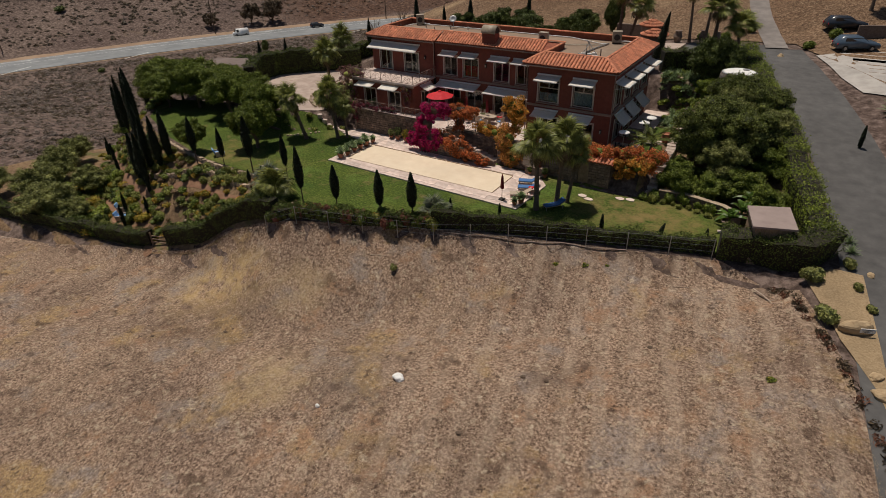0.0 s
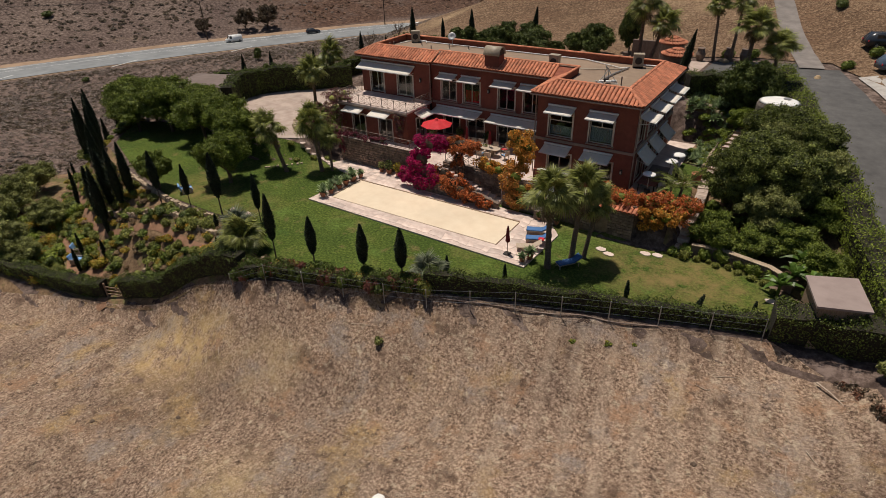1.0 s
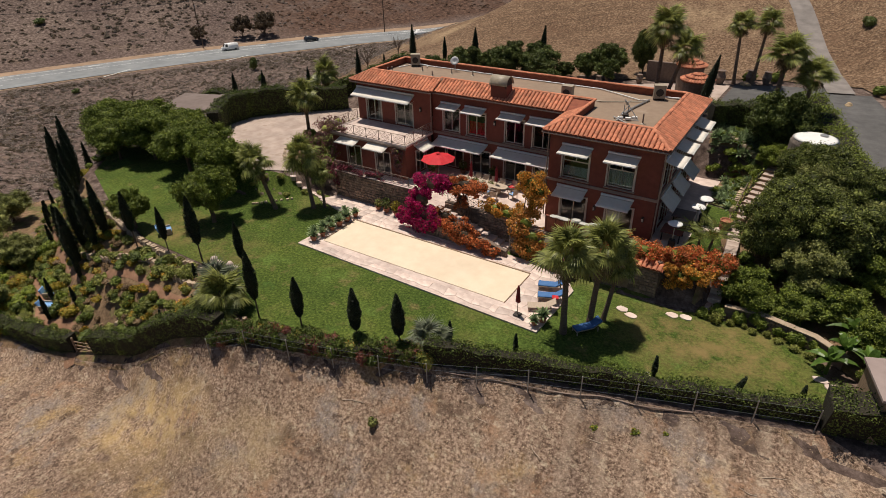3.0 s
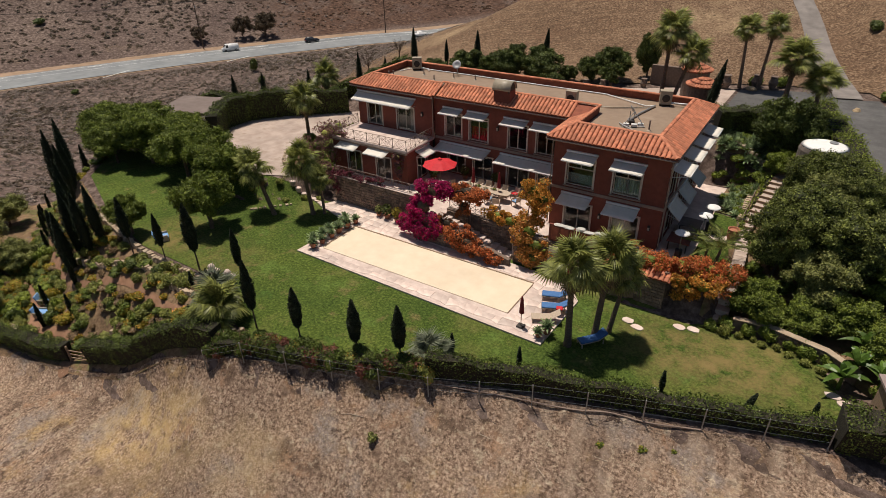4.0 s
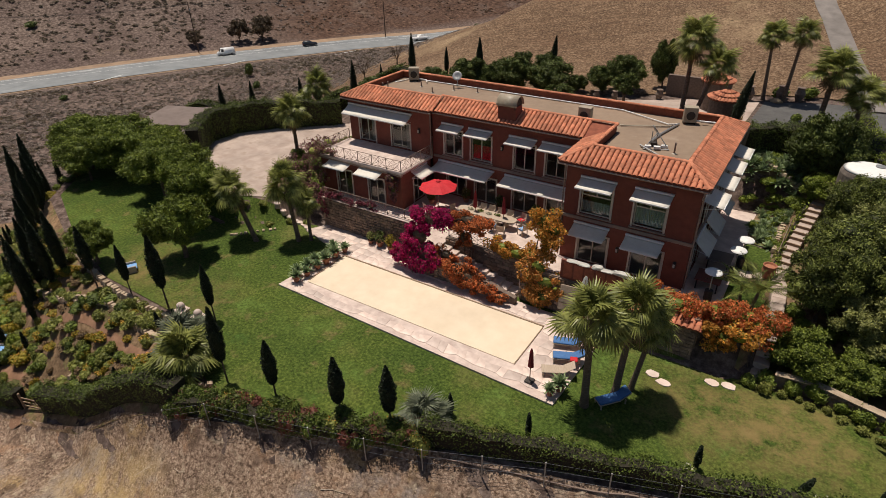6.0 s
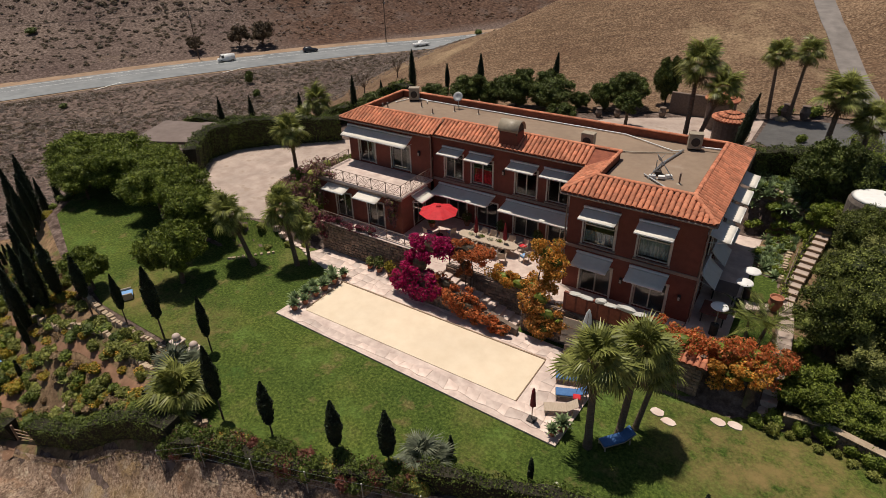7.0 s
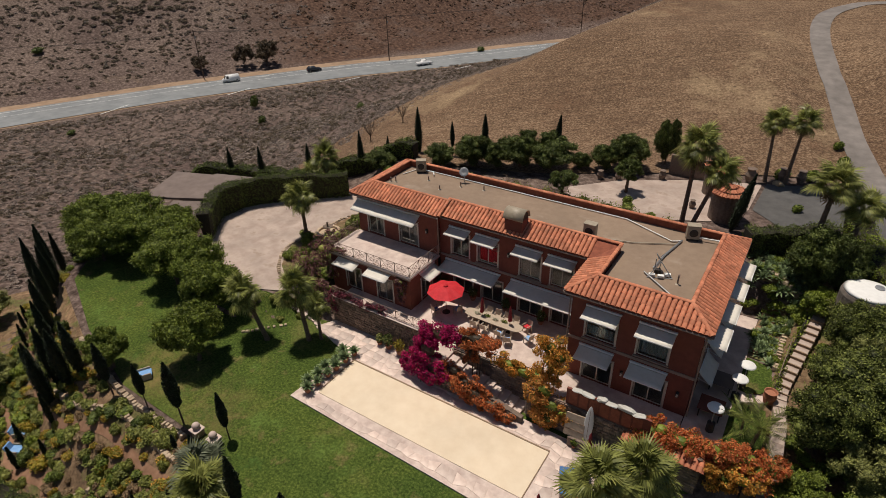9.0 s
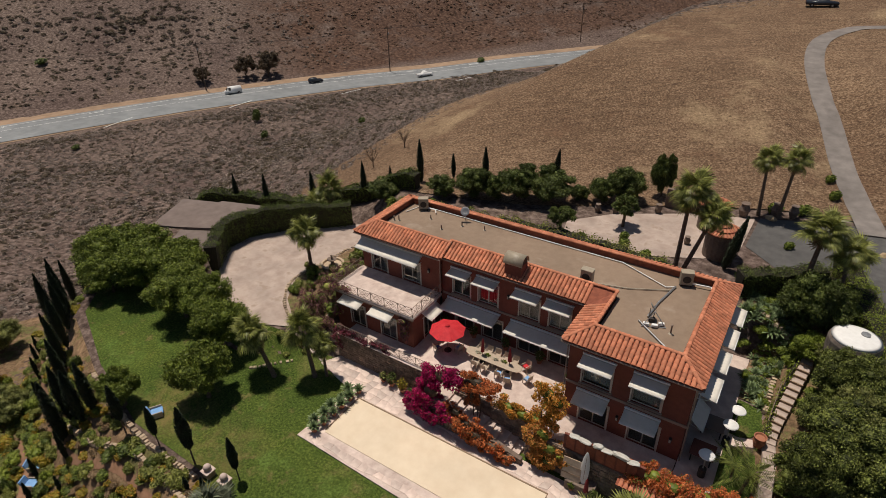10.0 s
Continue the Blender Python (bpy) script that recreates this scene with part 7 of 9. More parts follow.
in_field = lambda x, y: poly_dist(FIELD_EDGE, x, y) == 0
straw("straw", (-20, 54, -52, -10), 230000, 41, 0.055, L_STRAW, "cut straw scattered over the dry field", in_field)
straw("dead_stalks", (-20, 54, -52, -10), 60000, 42, 0.05, L_DARKSCRUB, "dark dead stalks scattered over the dry field", in_field)
straw("dry_tufts", (-30, 60, 22, 120), 90000, 43, 0.12, L_STRAW, "dry grass tufts on the bare hill", lambda x, y: (poly_dist(HILL_EDGE, x, y) == 0) & (line_dist(ROAD_LINE, x, y)[0] > 2.6))

# furniture on the terrace
def umbrella_open(m, r, h, material, label):
    t = thing("parasol", m, label, "parasol")
    part("pole", add_rod(bmesh.new(), (0, 0, 0), (0, 0, h), 0.03, seg=8), WOOD, t)
    part("base", lathe(bmesh.new(), [(0.32, 0), (0.32, 0.06), (0.08, 0.12), (0.05, 0.3)], 16), IRON, t)
    bm = bmesh.new()
    n, top = 8, bm.verts.new((0, 0, h))
    rings = []
    for q, dz in ((0.5, 0.2), (1.0, 0.5)):
        row = []
        for k in range(2 * n):
            a = math.tau * k / (2 * n)
            rr = r * q * (1.0 if k % 2 == 0 else math.cos(math.pi / n) * 0.985)
            row.append(bm.verts.new((rr * math.cos(a), rr * math.sin(a), h - dz - (0.03 if k % 2 else 0) * q)))
        rings.append(row)
    for k in range(2 * n):
        bm.faces.new((top, rings[0][k], rings[0][(k + 1) % (2 * n)]))
        bm.faces.new((rings[0][k], rings[1][k], rings[1][(k + 1) % (2 * n)], rings[0][(k + 1) % (2 * n)]))
    c = part("canopy", bm, material, t)
    s = c.modifiers.new("cloth", "SOLIDIFY")
    s.thickness = 0.012
    part("finial", lathe(bmesh.new(), [(0.05, h - 0.01), (0.2, h + 0.02), (0.16, h + 0.06), (0.03, h + 0.14)], 10), material, t)
    for k in range(n):
        a = math.tau * k / n
        part("rib", add_rod(bmesh.new(), (0, 0, h - 0.05), (r * math.cos(a) * 0.98, r * math.sin(a) * 0.98, h - 0.53), 0.012, seg=4), WOOD, t)
    return t


umbrella_open(pose(11.5, 1.9, T), 1.55, 2.65, RED, "open red canvas parasol on the terrace")


def umbrella_closed(m, h, label, group):
    t = thing("folded_parasol", m, label, "parasol", group)
    part("pole", add_rod(bmesh.new(), (0, 0, 0), (0, 0, h), 0.028, seg=8), WOOD, t)
    part("canopy", lathe(bmesh.new(), [(0.05, h * 0.42), (0.17, h * 0.47), (0.13, h * 0.7), (0.1, h * 0.9), (0.03, h * 1.02)], 10, wobble=0.18), MAROON, t)
    part("base", box_bm(-0.24, 0.24, -0.24, 0.24, 0, 0.08, bevel=0.02), IRON, t)
    part("strap", lathe(bmesh.new(), [(0.15, h * 0.6), (0.15, h * 0.64)], 10), MAROON, t)


umbrella_closed(pose(14.7, 2.2, T), 2.4, "folded maroon parasol standing through the long table", "folded parasols")
umbrella_closed(pose(17.1, 2.3, T), 2.4, "folded maroon parasol standing through the long table", "folded parasols")
umbrella_closed(pose(25.3, -9.9, 0), 2.3, "folded maroon parasol on a black base beside the court", "folded parasols")
umbrella_closed(pose(26.2, -4.3, 0), 2.3, "folded maroon parasol near the stone wall", "folded parasols")

table = thing("dining_table", pose(15.7, 2.2, T), "long weathered teak dining table set on the terrace", "table")
outline = [(2.5 * math.copysign(abs(math.cos(a)) ** 0.35, math.cos(a)), 0.55 * math.copysign(abs(math.sin(a)) ** 0.6, math.sin(a))) for a in [math.tau * k / 32 for k in range(32)]]
prism("tabletop", outline, 0.7, 0.75, TEAK, table)
for x in (-1.7, 0, 1.7):
    part("leg", box_bm(x - 0.08, x + 0.08, -0.3, 0.3, 0, 0.7, bevel=0.02), TEAK, table)
for k, x in enumerate((-1.4, -0.6, 0.2, 0.9)):
    g = thing("table_plant", pose(15.7 + x, 2.2 + 0.1 * (k % 2), T + 0.752), "small leafy centrepiece lying on the dining table", "plant", "table plants")
    p, n = ball_points(90, (0, 0, 0.08), (0.3, 0.16, 0.1), 0.3)
    leaf_cloud("foliage", p, n, 0.06, L_TREE if k % 2 else L_WHITE, g)


def armchair(m, label, group, cushion=None, name="armchair"):
    t = thing(name, m, label, "chair", group)
    part("seat", box_bm(-0.27, 0.27, -0.25, 0.25, 0.4, 0.44, bevel=0.01), TEAK, t)
    back = part("backrest", add_box(bmesh.new(), -0.27, 0.27, 0.0, 0.04, 0, 0.5, bevel=0.01, m=pose(0, 0.25, 0.44, -10, 0, 0)), TEAK, t)
    for x in (-0.26, 0.26):
        for y in (-0.24, 0.24):
            part("leg", box_bm(x - 0.025, x + 0.025, y - 0.025, y + 0.025, 0, 0.62 if y < 0 else 0.44), TEAK, t)
        part("armrest", box_bm(x - 0.035, x + 0.035, -0.28, 0.28, 0.62, 0.65, bevel=0.01), TEAK, t)
    if cushion:
        part("cushion", box_bm(-0.24, 0.24, -0.23, 0.22, 0.442, 0.52, bevel=0.03), cushion, t)
    return t


first = armchair(pose(0, 0, 0), "weathered teak armchair at the long table", "chairs round the table")
for x in (14.0, 14.8, 15.6, 16.4, 17.2):
    copy_thing(first, pose(x, 3.05, T, 0, 0, random.uniform(-6, 6)))
copy_thing(first, pose(15.4, 1.3, T, 0, 0, 176))
first.matrix_basis = pose(14.5, 1.35, T, 0, 0, 184)
armchair(pose(17.6, 0.95, T, 0, 0, 200), "teak armchair with a pale blue cushion drawn back from the table", "chairs round the table", PALEBLUE)
armchair(pose(16.7, 1.25, T, 0, 0, 182), "teak armchair with a pale blue cushion at the table", "chairs round the table", PALEBLUE)
armchair(pose(18.9, 1.9, T, 0, 0, 250), "teak armchair with a pale blue cushion at the table's end", "chairs round the table", PALEBLUE)
armchair(pose(18.2, 3.1, T, 0, 0, -20), "teak armchair with a red cushion at the table's end", "chairs round the table", RED)
armchair(pose(10.9, 1.3, T, 0, 0, 160), "armchair with a blue cushion under the red parasol", "chairs under the parasol", BLUE)
armchair(pose(12.4, 2.2, T, 0, 0, 250), "armchair with a pale blue cushion under the red parasol", "chairs under the parasol", PALEBLUE)


# pots along the walls and the court
def pot_plant(m, material, label, group, size=1.0):
    t = thing("potted_shrub", m, label, "potted plant", group)
    part("pot", lathe(bmesh.new(), [(0.14 * size, 0), (0.24 * size, 0.3 * size), (0.26 * size, 0.34 * size), (0.22 * size, 0.34 * size), (0.2 * size, 0.3 * size)], 14), POT, t)
    p, n = ball_points(240, (0, 0, 0.68 * size), (0.34 * size, 0.34 * size, 0.4 * size), 0.3)
    leaf_cloud("foliage", p, n, 0.085, material, t)
    return t


for k, (x, y, s, m) in enumerate(((7.9, -2.5, 1.0, L_OLIVE), (8.8, -2.5, 1.3, L_DARK), (10.0, -2.6, 1.35, L_YELLOW), (10.8, -2.6, 0.8, L_DARK), (26.6, -3.9, 0.9, L_DARK), (25.1, -3.9, 0.7, L_TREE))):
    pot_plant(pose(x, y, -0.005, 0, 0, 40 * k), m, "shrub in a terracotta pot against the stone wall", "pots against the wall", s)
for k, (x, y, z) in enumerate(((9.6, 4.4, T), (12.5, 4.5, T), (15.6, 4.5, T), (18.7, 4.5, T), (21.8, 3.4, T), (10.2, 2.8, T))):
    pot_plant(pose(x, y, z, 0, 0, 70 * k), L_DARK, "dark leafy shrub in a pot by the terrace doors", "pots by the doors", 1.2)
ag = agave("green agave in a terracotta pot at the court's end", "court agaves", 0.72, 36, pot=True)
spots = [(6.75, -9.5), (6.2, -8.9), (6.9, -8.6), (6.4, -8.0), (6.9, -7.5), (6.3, -7.1), (6.9, -6.6), (6.4, -6.0), (6.9, -5.6), (7.0, -4.6), (6.3, -5.1), (26.7, -10.3), (27.0, -9.7)]
for x, y in spots[1:]:
    s = random.uniform(0.75, 1.15)
    copy_thing(ag, pose(x, y, 0.0, 0, 0, random.uniform(0, 360)) @ Matrix.Diagonal((s, s, s, 1)))
ag.matrix_basis = pose(*spots[0], 0.0)


# loungers beside the court
def lounger(m, label, cushion):
    t = thing("sun_lounger", m, label, "sun lounger", "loungers by the court")
    part("bed", box_bm(-0.33, 0.33, -0.95, 0.3, 0.28, 0.33, bevel=0.01), TEAK, t)
    part("backrest", add_box(bmesh.new(), -0.33, 0.33, 0, 0.72, 0, 0.04, bevel=0.01, m=pose(0, 0.3, 0.3, 32, 0, 0)), TEAK, t)
    for x in (-0.29, 0.29):
        for y in (-0.85, 0.6):
            part("leg", box_bm(x - 0.03, x + 0.03, y - 0.03, y + 0.03, 0, 0.29), TEAK, t)
    if cushion:
        part("cushion", box_bm(-0.31, 0.31, -0.92, 0.3, 0.335, 0.42, bevel=0.03), cushion, t)
        part("back_cushion", add_box(bmesh.new(), -0.31, 0.31, 0.02, 0.72, 0.045, 0.13, bevel=0.03, m=pose(0, 0.3, 0.3, 32, 0, 0)), cushion, t)
    return t


lounger(pose(26.0, -6.0, 0, 0, 0, -70), "teak sun lounger with blue cushions", BLUE)
lounger(pose(26.5, -7.2, 0, 0, 0, -66), "teak sun lounger with blue cushions", BLUE)
lounger(pose(26.4, -8.5, 0, 0, 0, -62), "bare teak sun lounger without cushions", None)
rc = thing("cushion", pose(26.9, -7.5, 0.45, 0, 0, 20), "red cushion lying on a lounger", "cushion")
part("pad", box_bm(-0.22, 0.22, -0.2, 0.2, 0, 0.12, bevel=0.05), RED, rc)
lounger(pose(29.7, -8.9, -0.16, 0, 0, -40), "sun lounger with blue cushions in the palms' shade", BLUE)


def garden_seat(m, label, cushion=PALEBLUE):
    t = thing("garden_chair", m, label, "garden chair", "blue garden chairs")
    part("seat", box_bm(-0.4, 0.4, -0.55, 0.35, 0.2, 0.38, bevel=0.04), cushion, t)
    part("backrest", add_box(bmesh.new(), -0.4, 0.4, 0, 0.14, 0, 0.6, bevel=0.04, m=pose(0, 0.33, 0.3, -18, 0, 0)), cushion, t)
    for x in (-0.44, 0.44):
        part("arm", box_bm(x - 0.05, x + 0.05, -0.5, 0.4, 0.0, 0.55, bevel=0.03), TEAK, t)
    return t


garden_seat(pose(-5.3, -14.9, gz(-5.3, -14.9) + 0.04, 0, 0, 150), "pale blue cushioned chair on the lawn's edge")
garden_seat(pose(-15.2, -21.6, gz(-15.2, -21.6) + 0.08, 0, 0, 130), "pale blue cushioned chair on the lower dirt path")
garden_seat(pose(-14.0, -22.6, gz(-14, -22.6) + 0.08, 0, 0, 120), "pale blue cushioned chair on the lower dirt path")

# side terrace
tagged(part("side_terrace", box_bm(30.62, 33.0, -2.1, 14.9, 0.5, 2.0, bevel=0.01), FLAGBED), "pale paved side terrace along the villa", "paving", kind="structure")
tagged(prism("terrace_spur", [(33.0, 3.4), (34.0, 4.0), (35.4, 4.6), (35.4, 5.8), (34.6, 5.0), (33.6, 4.7), (33.0, 4.8)], 0.9, 1.996, FLAGBED), "pale paving leading from the side terrace to the steps", "paving", kind="structure")
for outline in ([(33.02, 4.9), (33.6, 4.8), (34.4, 5.1), (35.0, 6.2), (35.2, 7.6), (34.6, 8.1), (33.7, 8.4), (33.02, 8.5)], [(33.02, -1.6), (35.0, -1.2), (35.2, 1.6), (34.9, 3.6), (34.0, 3.7), (33.02, 3.2)]):
    tagged(prism("lawn_patch", outline, 1.6, 2.03, LAWN), "small rounded patch of lawn beside the side terrace", "lawn", kind="structure")
AGAVE_BED = [(33.02, 8.7), (34.9, 8.5), (35.1, 11.0), (35.3, 14.6), (33.2, 14.6), (32.9, 12.0)]
draped("agave_bed", AGAVE_BED, BED, 0.1, 0.6, "bed of bare soil planted with agaves", "planting bed")
spread_out(agave("spiky grey-green agave in the bed beside the side terrace", "bed agaves", 0.7, 30), scatter(AGAVE_BED, 34, 81))
spread_out(bush("low yellow-green shrub between the agaves", "bed shrubs", L_YELLOWGREEN, 0.36, 0.42, 320, 0.06, name="bed_shrub"), scatter(AGAVE_BED, 26, 82))
spread_out(bush("small red-leaved shrub beside the side terrace", "red bed shrubs", L_REDSCRUB, 0.3, 0.4, 220, 0.05, name="red_bed_shrub"), [(33.4, 9.2, 1, 1, 0), (34.2, 3.2, 1.2, 1.2, 0), (35.1, 1.9, 1.3, 1.4, 40), (34.9, -0.6, 1.2, 1.3, 0)])


def heater(m, label):
    t = thing("patio_heater", m, label, "patio heater", "patio heaters")
    part("base", lathe(bmesh.new(), [(0.24, 0), (0.24, 0.7), (0.1, 0.75)], 14), IRON, t)
    part("pole", add_rod(bmesh.new(), (0, 0, 0.7), (0, 0, 1.95), 0.035, seg=8), STEEL, t)
    part("burner", lathe(bmesh.new(), [(0.1, 1.7), (0.12, 1.95), (0.06, 2.0)], 12), IRON, t)
    part("reflector", lathe(bmesh.new(), [(0.5, 1.98), (0.46, 2.04), (0.2, 2.14), (0.03, 2.16)], 20), WHITE, t)


heater(pose(33.2, 5.1, 2.0), "patio heater with a pale domed reflector")
heater(pose(33.0, 3.5, 2.0), "patio heater with a pale domed reflector")
heater(pose(32.2, 0.1, 2.0), "patio heater with a pale domed reflector")
for k, (x, y) in enumerate(((32.0, 4.4), (31.9, 1.6))):
    t = thing("patio_table", pose(x, y, 2.0), "dark square table on the shaded side terrace", "table", "side terrace tables")
    part("tabletop", box_bm(-0.75, 0.75, -0.75, 0.75, 0.7, 0.75, bevel=0.02), STUCCO if k else CARROOF, t)
    for a in (-0.6, 0.6):
        for b in (-0.6, 0.6):
            part("leg", box_bm(a - 0.04, a + 0.04, b - 0.04, b + 0.04, 0, 0.7), IRON, t)

# garden steps up the slope beside the side terrace
gst = thing("slope_steps", pose(0, 0, 0), "sunlit stone and timber steps climbing the side garden", "stairs")
run = smooth_line([(35.9, -3.2), (35.9, 0.0), (35.8, 3.0), (35.5, 5.6), (36.0, 9.0), (36.6, 12.6), (37.0, 15.4)], 8)
acc = np.concatenate([[0], np.cumsum([math.dist(a, b) for a, b in zip(run, run[1:])])])
for k in range(30):
    s = acc[-1] * (k + 0.5) / 30
    x, y = np.interp(s, acc, [p[0] for p in run]), np.interp(s, acc, [p[1] for p in run])
    x2, y2 = np.interp(s + 0.3, acc, [p[0] for p in run]), np.interp(s + 0.3, acc, [p[1] for p in run])
    z = np.interp(s, [0, 3.2, 6.5, 9.0, acc[-1]], [0.1, 2.0, 2.1, 2.4, 5.0])
    st = part("step", box_bm(-0.4, 0.4, -0.33, 0.33, -0.6, 0.0, bevel=0.02), CONCRETE, gst)
    st.matrix_basis = pose(x, y, z, 0, 0, math.degrees(math.atan2(y2 - y, x2 - x)) - 90)
    if k > 13:
        rz = part("riser", box_bm(-0.45, 0.45, -0.42, -0.335, -0.3, 0.012), WOOD, gst)
        rz.matrix_basis = st.matrix_basis.copy()
hr = thing("handrail", pose(0, 0, 0), "iron handrail beside the garden steps", "handrail")
for k in range(4):
    y = 6.2 + k * 1.2
    part("post", add_rod(bmesh.new(), (35.1 + 0.08 * k, y, 2.0 + 0.28 * k), (35.1 + 0.08 * k, y, 3.1 + 0.28 * k), 0.025, seg=5), PALEIRON, hr)
part("rail", add_rod(bmesh.new(), (35.1, 6.2, 3.1), (35.34, 9.8, 3.94), 0.025, seg=5), PALEIRON, hr)
bx = thing("clay_urn", pose(34.9, 4.6, 2.0), "large tan terracotta urn beside the steps", "urn")
part("body", lathe(bmesh.new(), [(0.28, 0), (0.42, 0.5), (0.36, 0.85), (0.42, 0.92), (0.36, 0.92), (0.3, 0.8)], 16), POT, bx)


def low_wall(line, height, width, label, stone=0.3):
    """A dry-stone wall of rough blocks along a line."""
    v, f = [], []
    for (ax, ay), (bx_, by) in zip(line, line[1:]):
        l = math.hypot(bx_ - ax, by - ay)
        n = max(1, int(l / (stone * 1.05)))
        for k in range(n):
            for r in range(max(1, int(height / 0.2))):
                u = (k + 0.5 + (0.5 if r % 2 else 0)) / n
                x, y = ax + (bx_ - ax) * u + random.uniform(-0.05, 0.05), ay + (by - ay) * u + random.uniform(-0.06, 0.06)
                z = gz(x, y) - 0.05 + r * 0.2
                q = Matrix.Translation((x, y, z + 0.1)) @ pose(0, 0, 0, random.uniform(-8, 8), random.uniform(-8, 8), math.degrees(math.atan2(by - ay, bx_ - ax)) + random.uniform(-14, 14))
                b = len(v)
                sx, sy, sz = stone * random.uniform(0.38, 0.6), width / 2 * random.uniform(0.75, 1.2), 0.13 * random.uniform(0.8, 1.25)
                for c in ((-1, -1, -1), (1, -1, -1), (1, 1, -1), (-1, 1, -1), (-0.8, -0.8, 1), (0.8, -0.8, 1), (0.8, 0.8, 1), (-0.8, 0.8, 1)):
                    v.append(tuple(q @ Vector((c[0] * sx * random.uniform(0.85, 1.1), c[1] * sy, c[2] * sz))))
                f += [(b + 4, b + 5, b + 6, b + 7), (b, b + 1, b + 5, b + 4), (b + 1, b + 2, b + 6, b + 5), (b + 2, b + 3, b + 7, b + 6), (b + 3, b, b + 4, b + 7)]
    o = mesh_object("dry_stone_wall", v, f, GARDENSTONE)
    return tagged(o, label, "stone wall", kind="stuff")


GARDENSTONE = mat("garden_stone", (0.3, 0.22, 0.15), (0.5, 0.4, 0.29), 2.0, 0.9, bump=0.5, bump_scale=8, island=0.25)
low_wall(smooth_line([(-14.5, -15.0), (-8, -16.4), (-3, -17.0), (2.4, -17.0)], 3), 0.45, 0.4, "dry-stone edging wall between lawn and lower garden")
low_wall(smooth_line([(-13.5, -18.6), (-8, -18.7), (-3.6, -17.9), (1.5, -18.3), (5.6, -18.6)], 3), 0.6, 0.4, "tumbled dry-stone terrace wall above the dirt path")
low_wall(smooth_line([(-15, -18.6), (-19.4, -16.9), (-24.6, -14.9)], 3), 0.4, 0.35, "dry-stone edging beside the dirt path")
low_wall(smooth_line([(5.0, -20.6), (6.6, -21.0), (8.6, -20.6), (10.2, -19.6)], 3), 0.4, 0.35, "dry-stone edging round the low fan palm")
low_wall(smooth_line([(-9.2, -24.4), (-12.2, -25.0), (-15, -24.6)], 3), 0.5, 0.5, "pale dry-stone wall by the lower path")
low_wall(smooth_line([(-4.2, -22.6), (-2.0, -21.4), (1.0, -21.2)], 3), 0.3, 0.4, "tan edging stones under the shrubs")
low_wall(smooth_line([(-3.2, -7.4), (-1.6, -5.6), (-0.6, -4.6)], 3), 0.2, 0.3, "low stone edging of the lawn bed")
low_wall(smooth_line([(35.0, 14.8), (34.9, 11), (34.9, 8)], 3), 0.4, 0.4, "pale stone edging between terrace and slope")
low_wall(smooth_line([(31.8, 16.0), (34.8, 15.2), (37.4, 14.6)], 3), 0.4, 0.4, "pale stone edging on the upper slope")
side_wall = tagged(prism("garden_wall", [(36.7, -3.0), (38.6, -2.75), (41.8, -3.5), (43.4, -4.7), (43.3, -4.9), (41.7, -3.75), (38.5, -3.0), (36.7, -3.25)], -0.6, 0.72, MORTAR), "curved rubble garden wall with a stone coping", "garden wall", kind="structure")
prism("coping", [(36.65, -2.9), (38.6, -2.66), (41.85, -3.4), (43.5, -4.66), (43.3, -5.0), (41.7, -3.85), (38.5, -3.1), (36.65, -3.33)], 0.72, 0.78, GARDENSTONE, side_wall)
stone_face("stones", (38.6, -3.02), (41.7, -3.77), -0.4, 0.68, (-0.23, -0.97), side_wall)
for k, (x, y) in enumerate(((30.9, -5.6), (31.6, -6.0), (33.9, -4.6), (34.7, -4.4), (42.4, -6.4), (43.0, -6.8))):
    tagged(prism("stepping_stone", [(x + 0.42 * math.cos(a) * random.uniform(0.8, 1.1), y + 0.3 * math.sin(a) * random.uniform(0.8, 1.1)) for a in [math.tau * q / 9 for q in range(9)]], -0.3, -0.1, FLAG), "flat pale stepping stone in the lawn", "stepping stone", "stepping stones")
for k in range(9):
    x, y = 2.6 - 0.62 * k * 0.9, -3.7 + 0.42 * math.sin(k * 0.5) + 0.12 * k
    tagged(prism("stepping_stone", [(x + 0.34 * math.cos(a), y + 0.24 * math.sin(a)) for a in [math.tau * q / 9 for q in range(9)]], gz(x, y) - 0.1, gz(x, y) + 0.1 + 0.03 * k, FLAG), "pale stepping stone climbing to the forecourt", "stepping stone", "stepping stones to the forecourt")

# gateposts with stone balls and steps down to the lower garden
for x, y in ((3.1, -16.3), (4.75, -16.2)):
    t = thing("ball_pillar", pose(x, y, gz(x, y)), "square stone pillar topped with a stone ball", "pillar", "ball pillars")
    part("pillar", box_bm(-0.32, 0.32, -0.32, 0.32, -0.4, 0.55, bevel=0.03), GARDENSTONE, t)
    part("cap", box_bm(-0.4, 0.4, -0.4, 0.4, 0.55, 0.65, bevel=0.03), FLAGBED, t)
    bm = bmesh.new()
    bmesh.ops.create_uvsphere(bm, u_segments=16, v_segments=10, radius=0.27, matrix=Matrix.Translation((0, 0, 0.9)))
    part("ball", bm, FLAGBED, t, smooth=True)
ls = thing("lawn_steps", pose(0, 0, 0), "short flight of stone steps between two ball pillars", "stairs")
for k in range(6):
    part("step", box_bm(3.5, 4.4, -16.6 - 0.4 * (k + 1), -16.6 - 0.4 * k, -2.2, -0.2 - 0.17 * (k + 1), bevel=0.02), FLAGBED, ls)

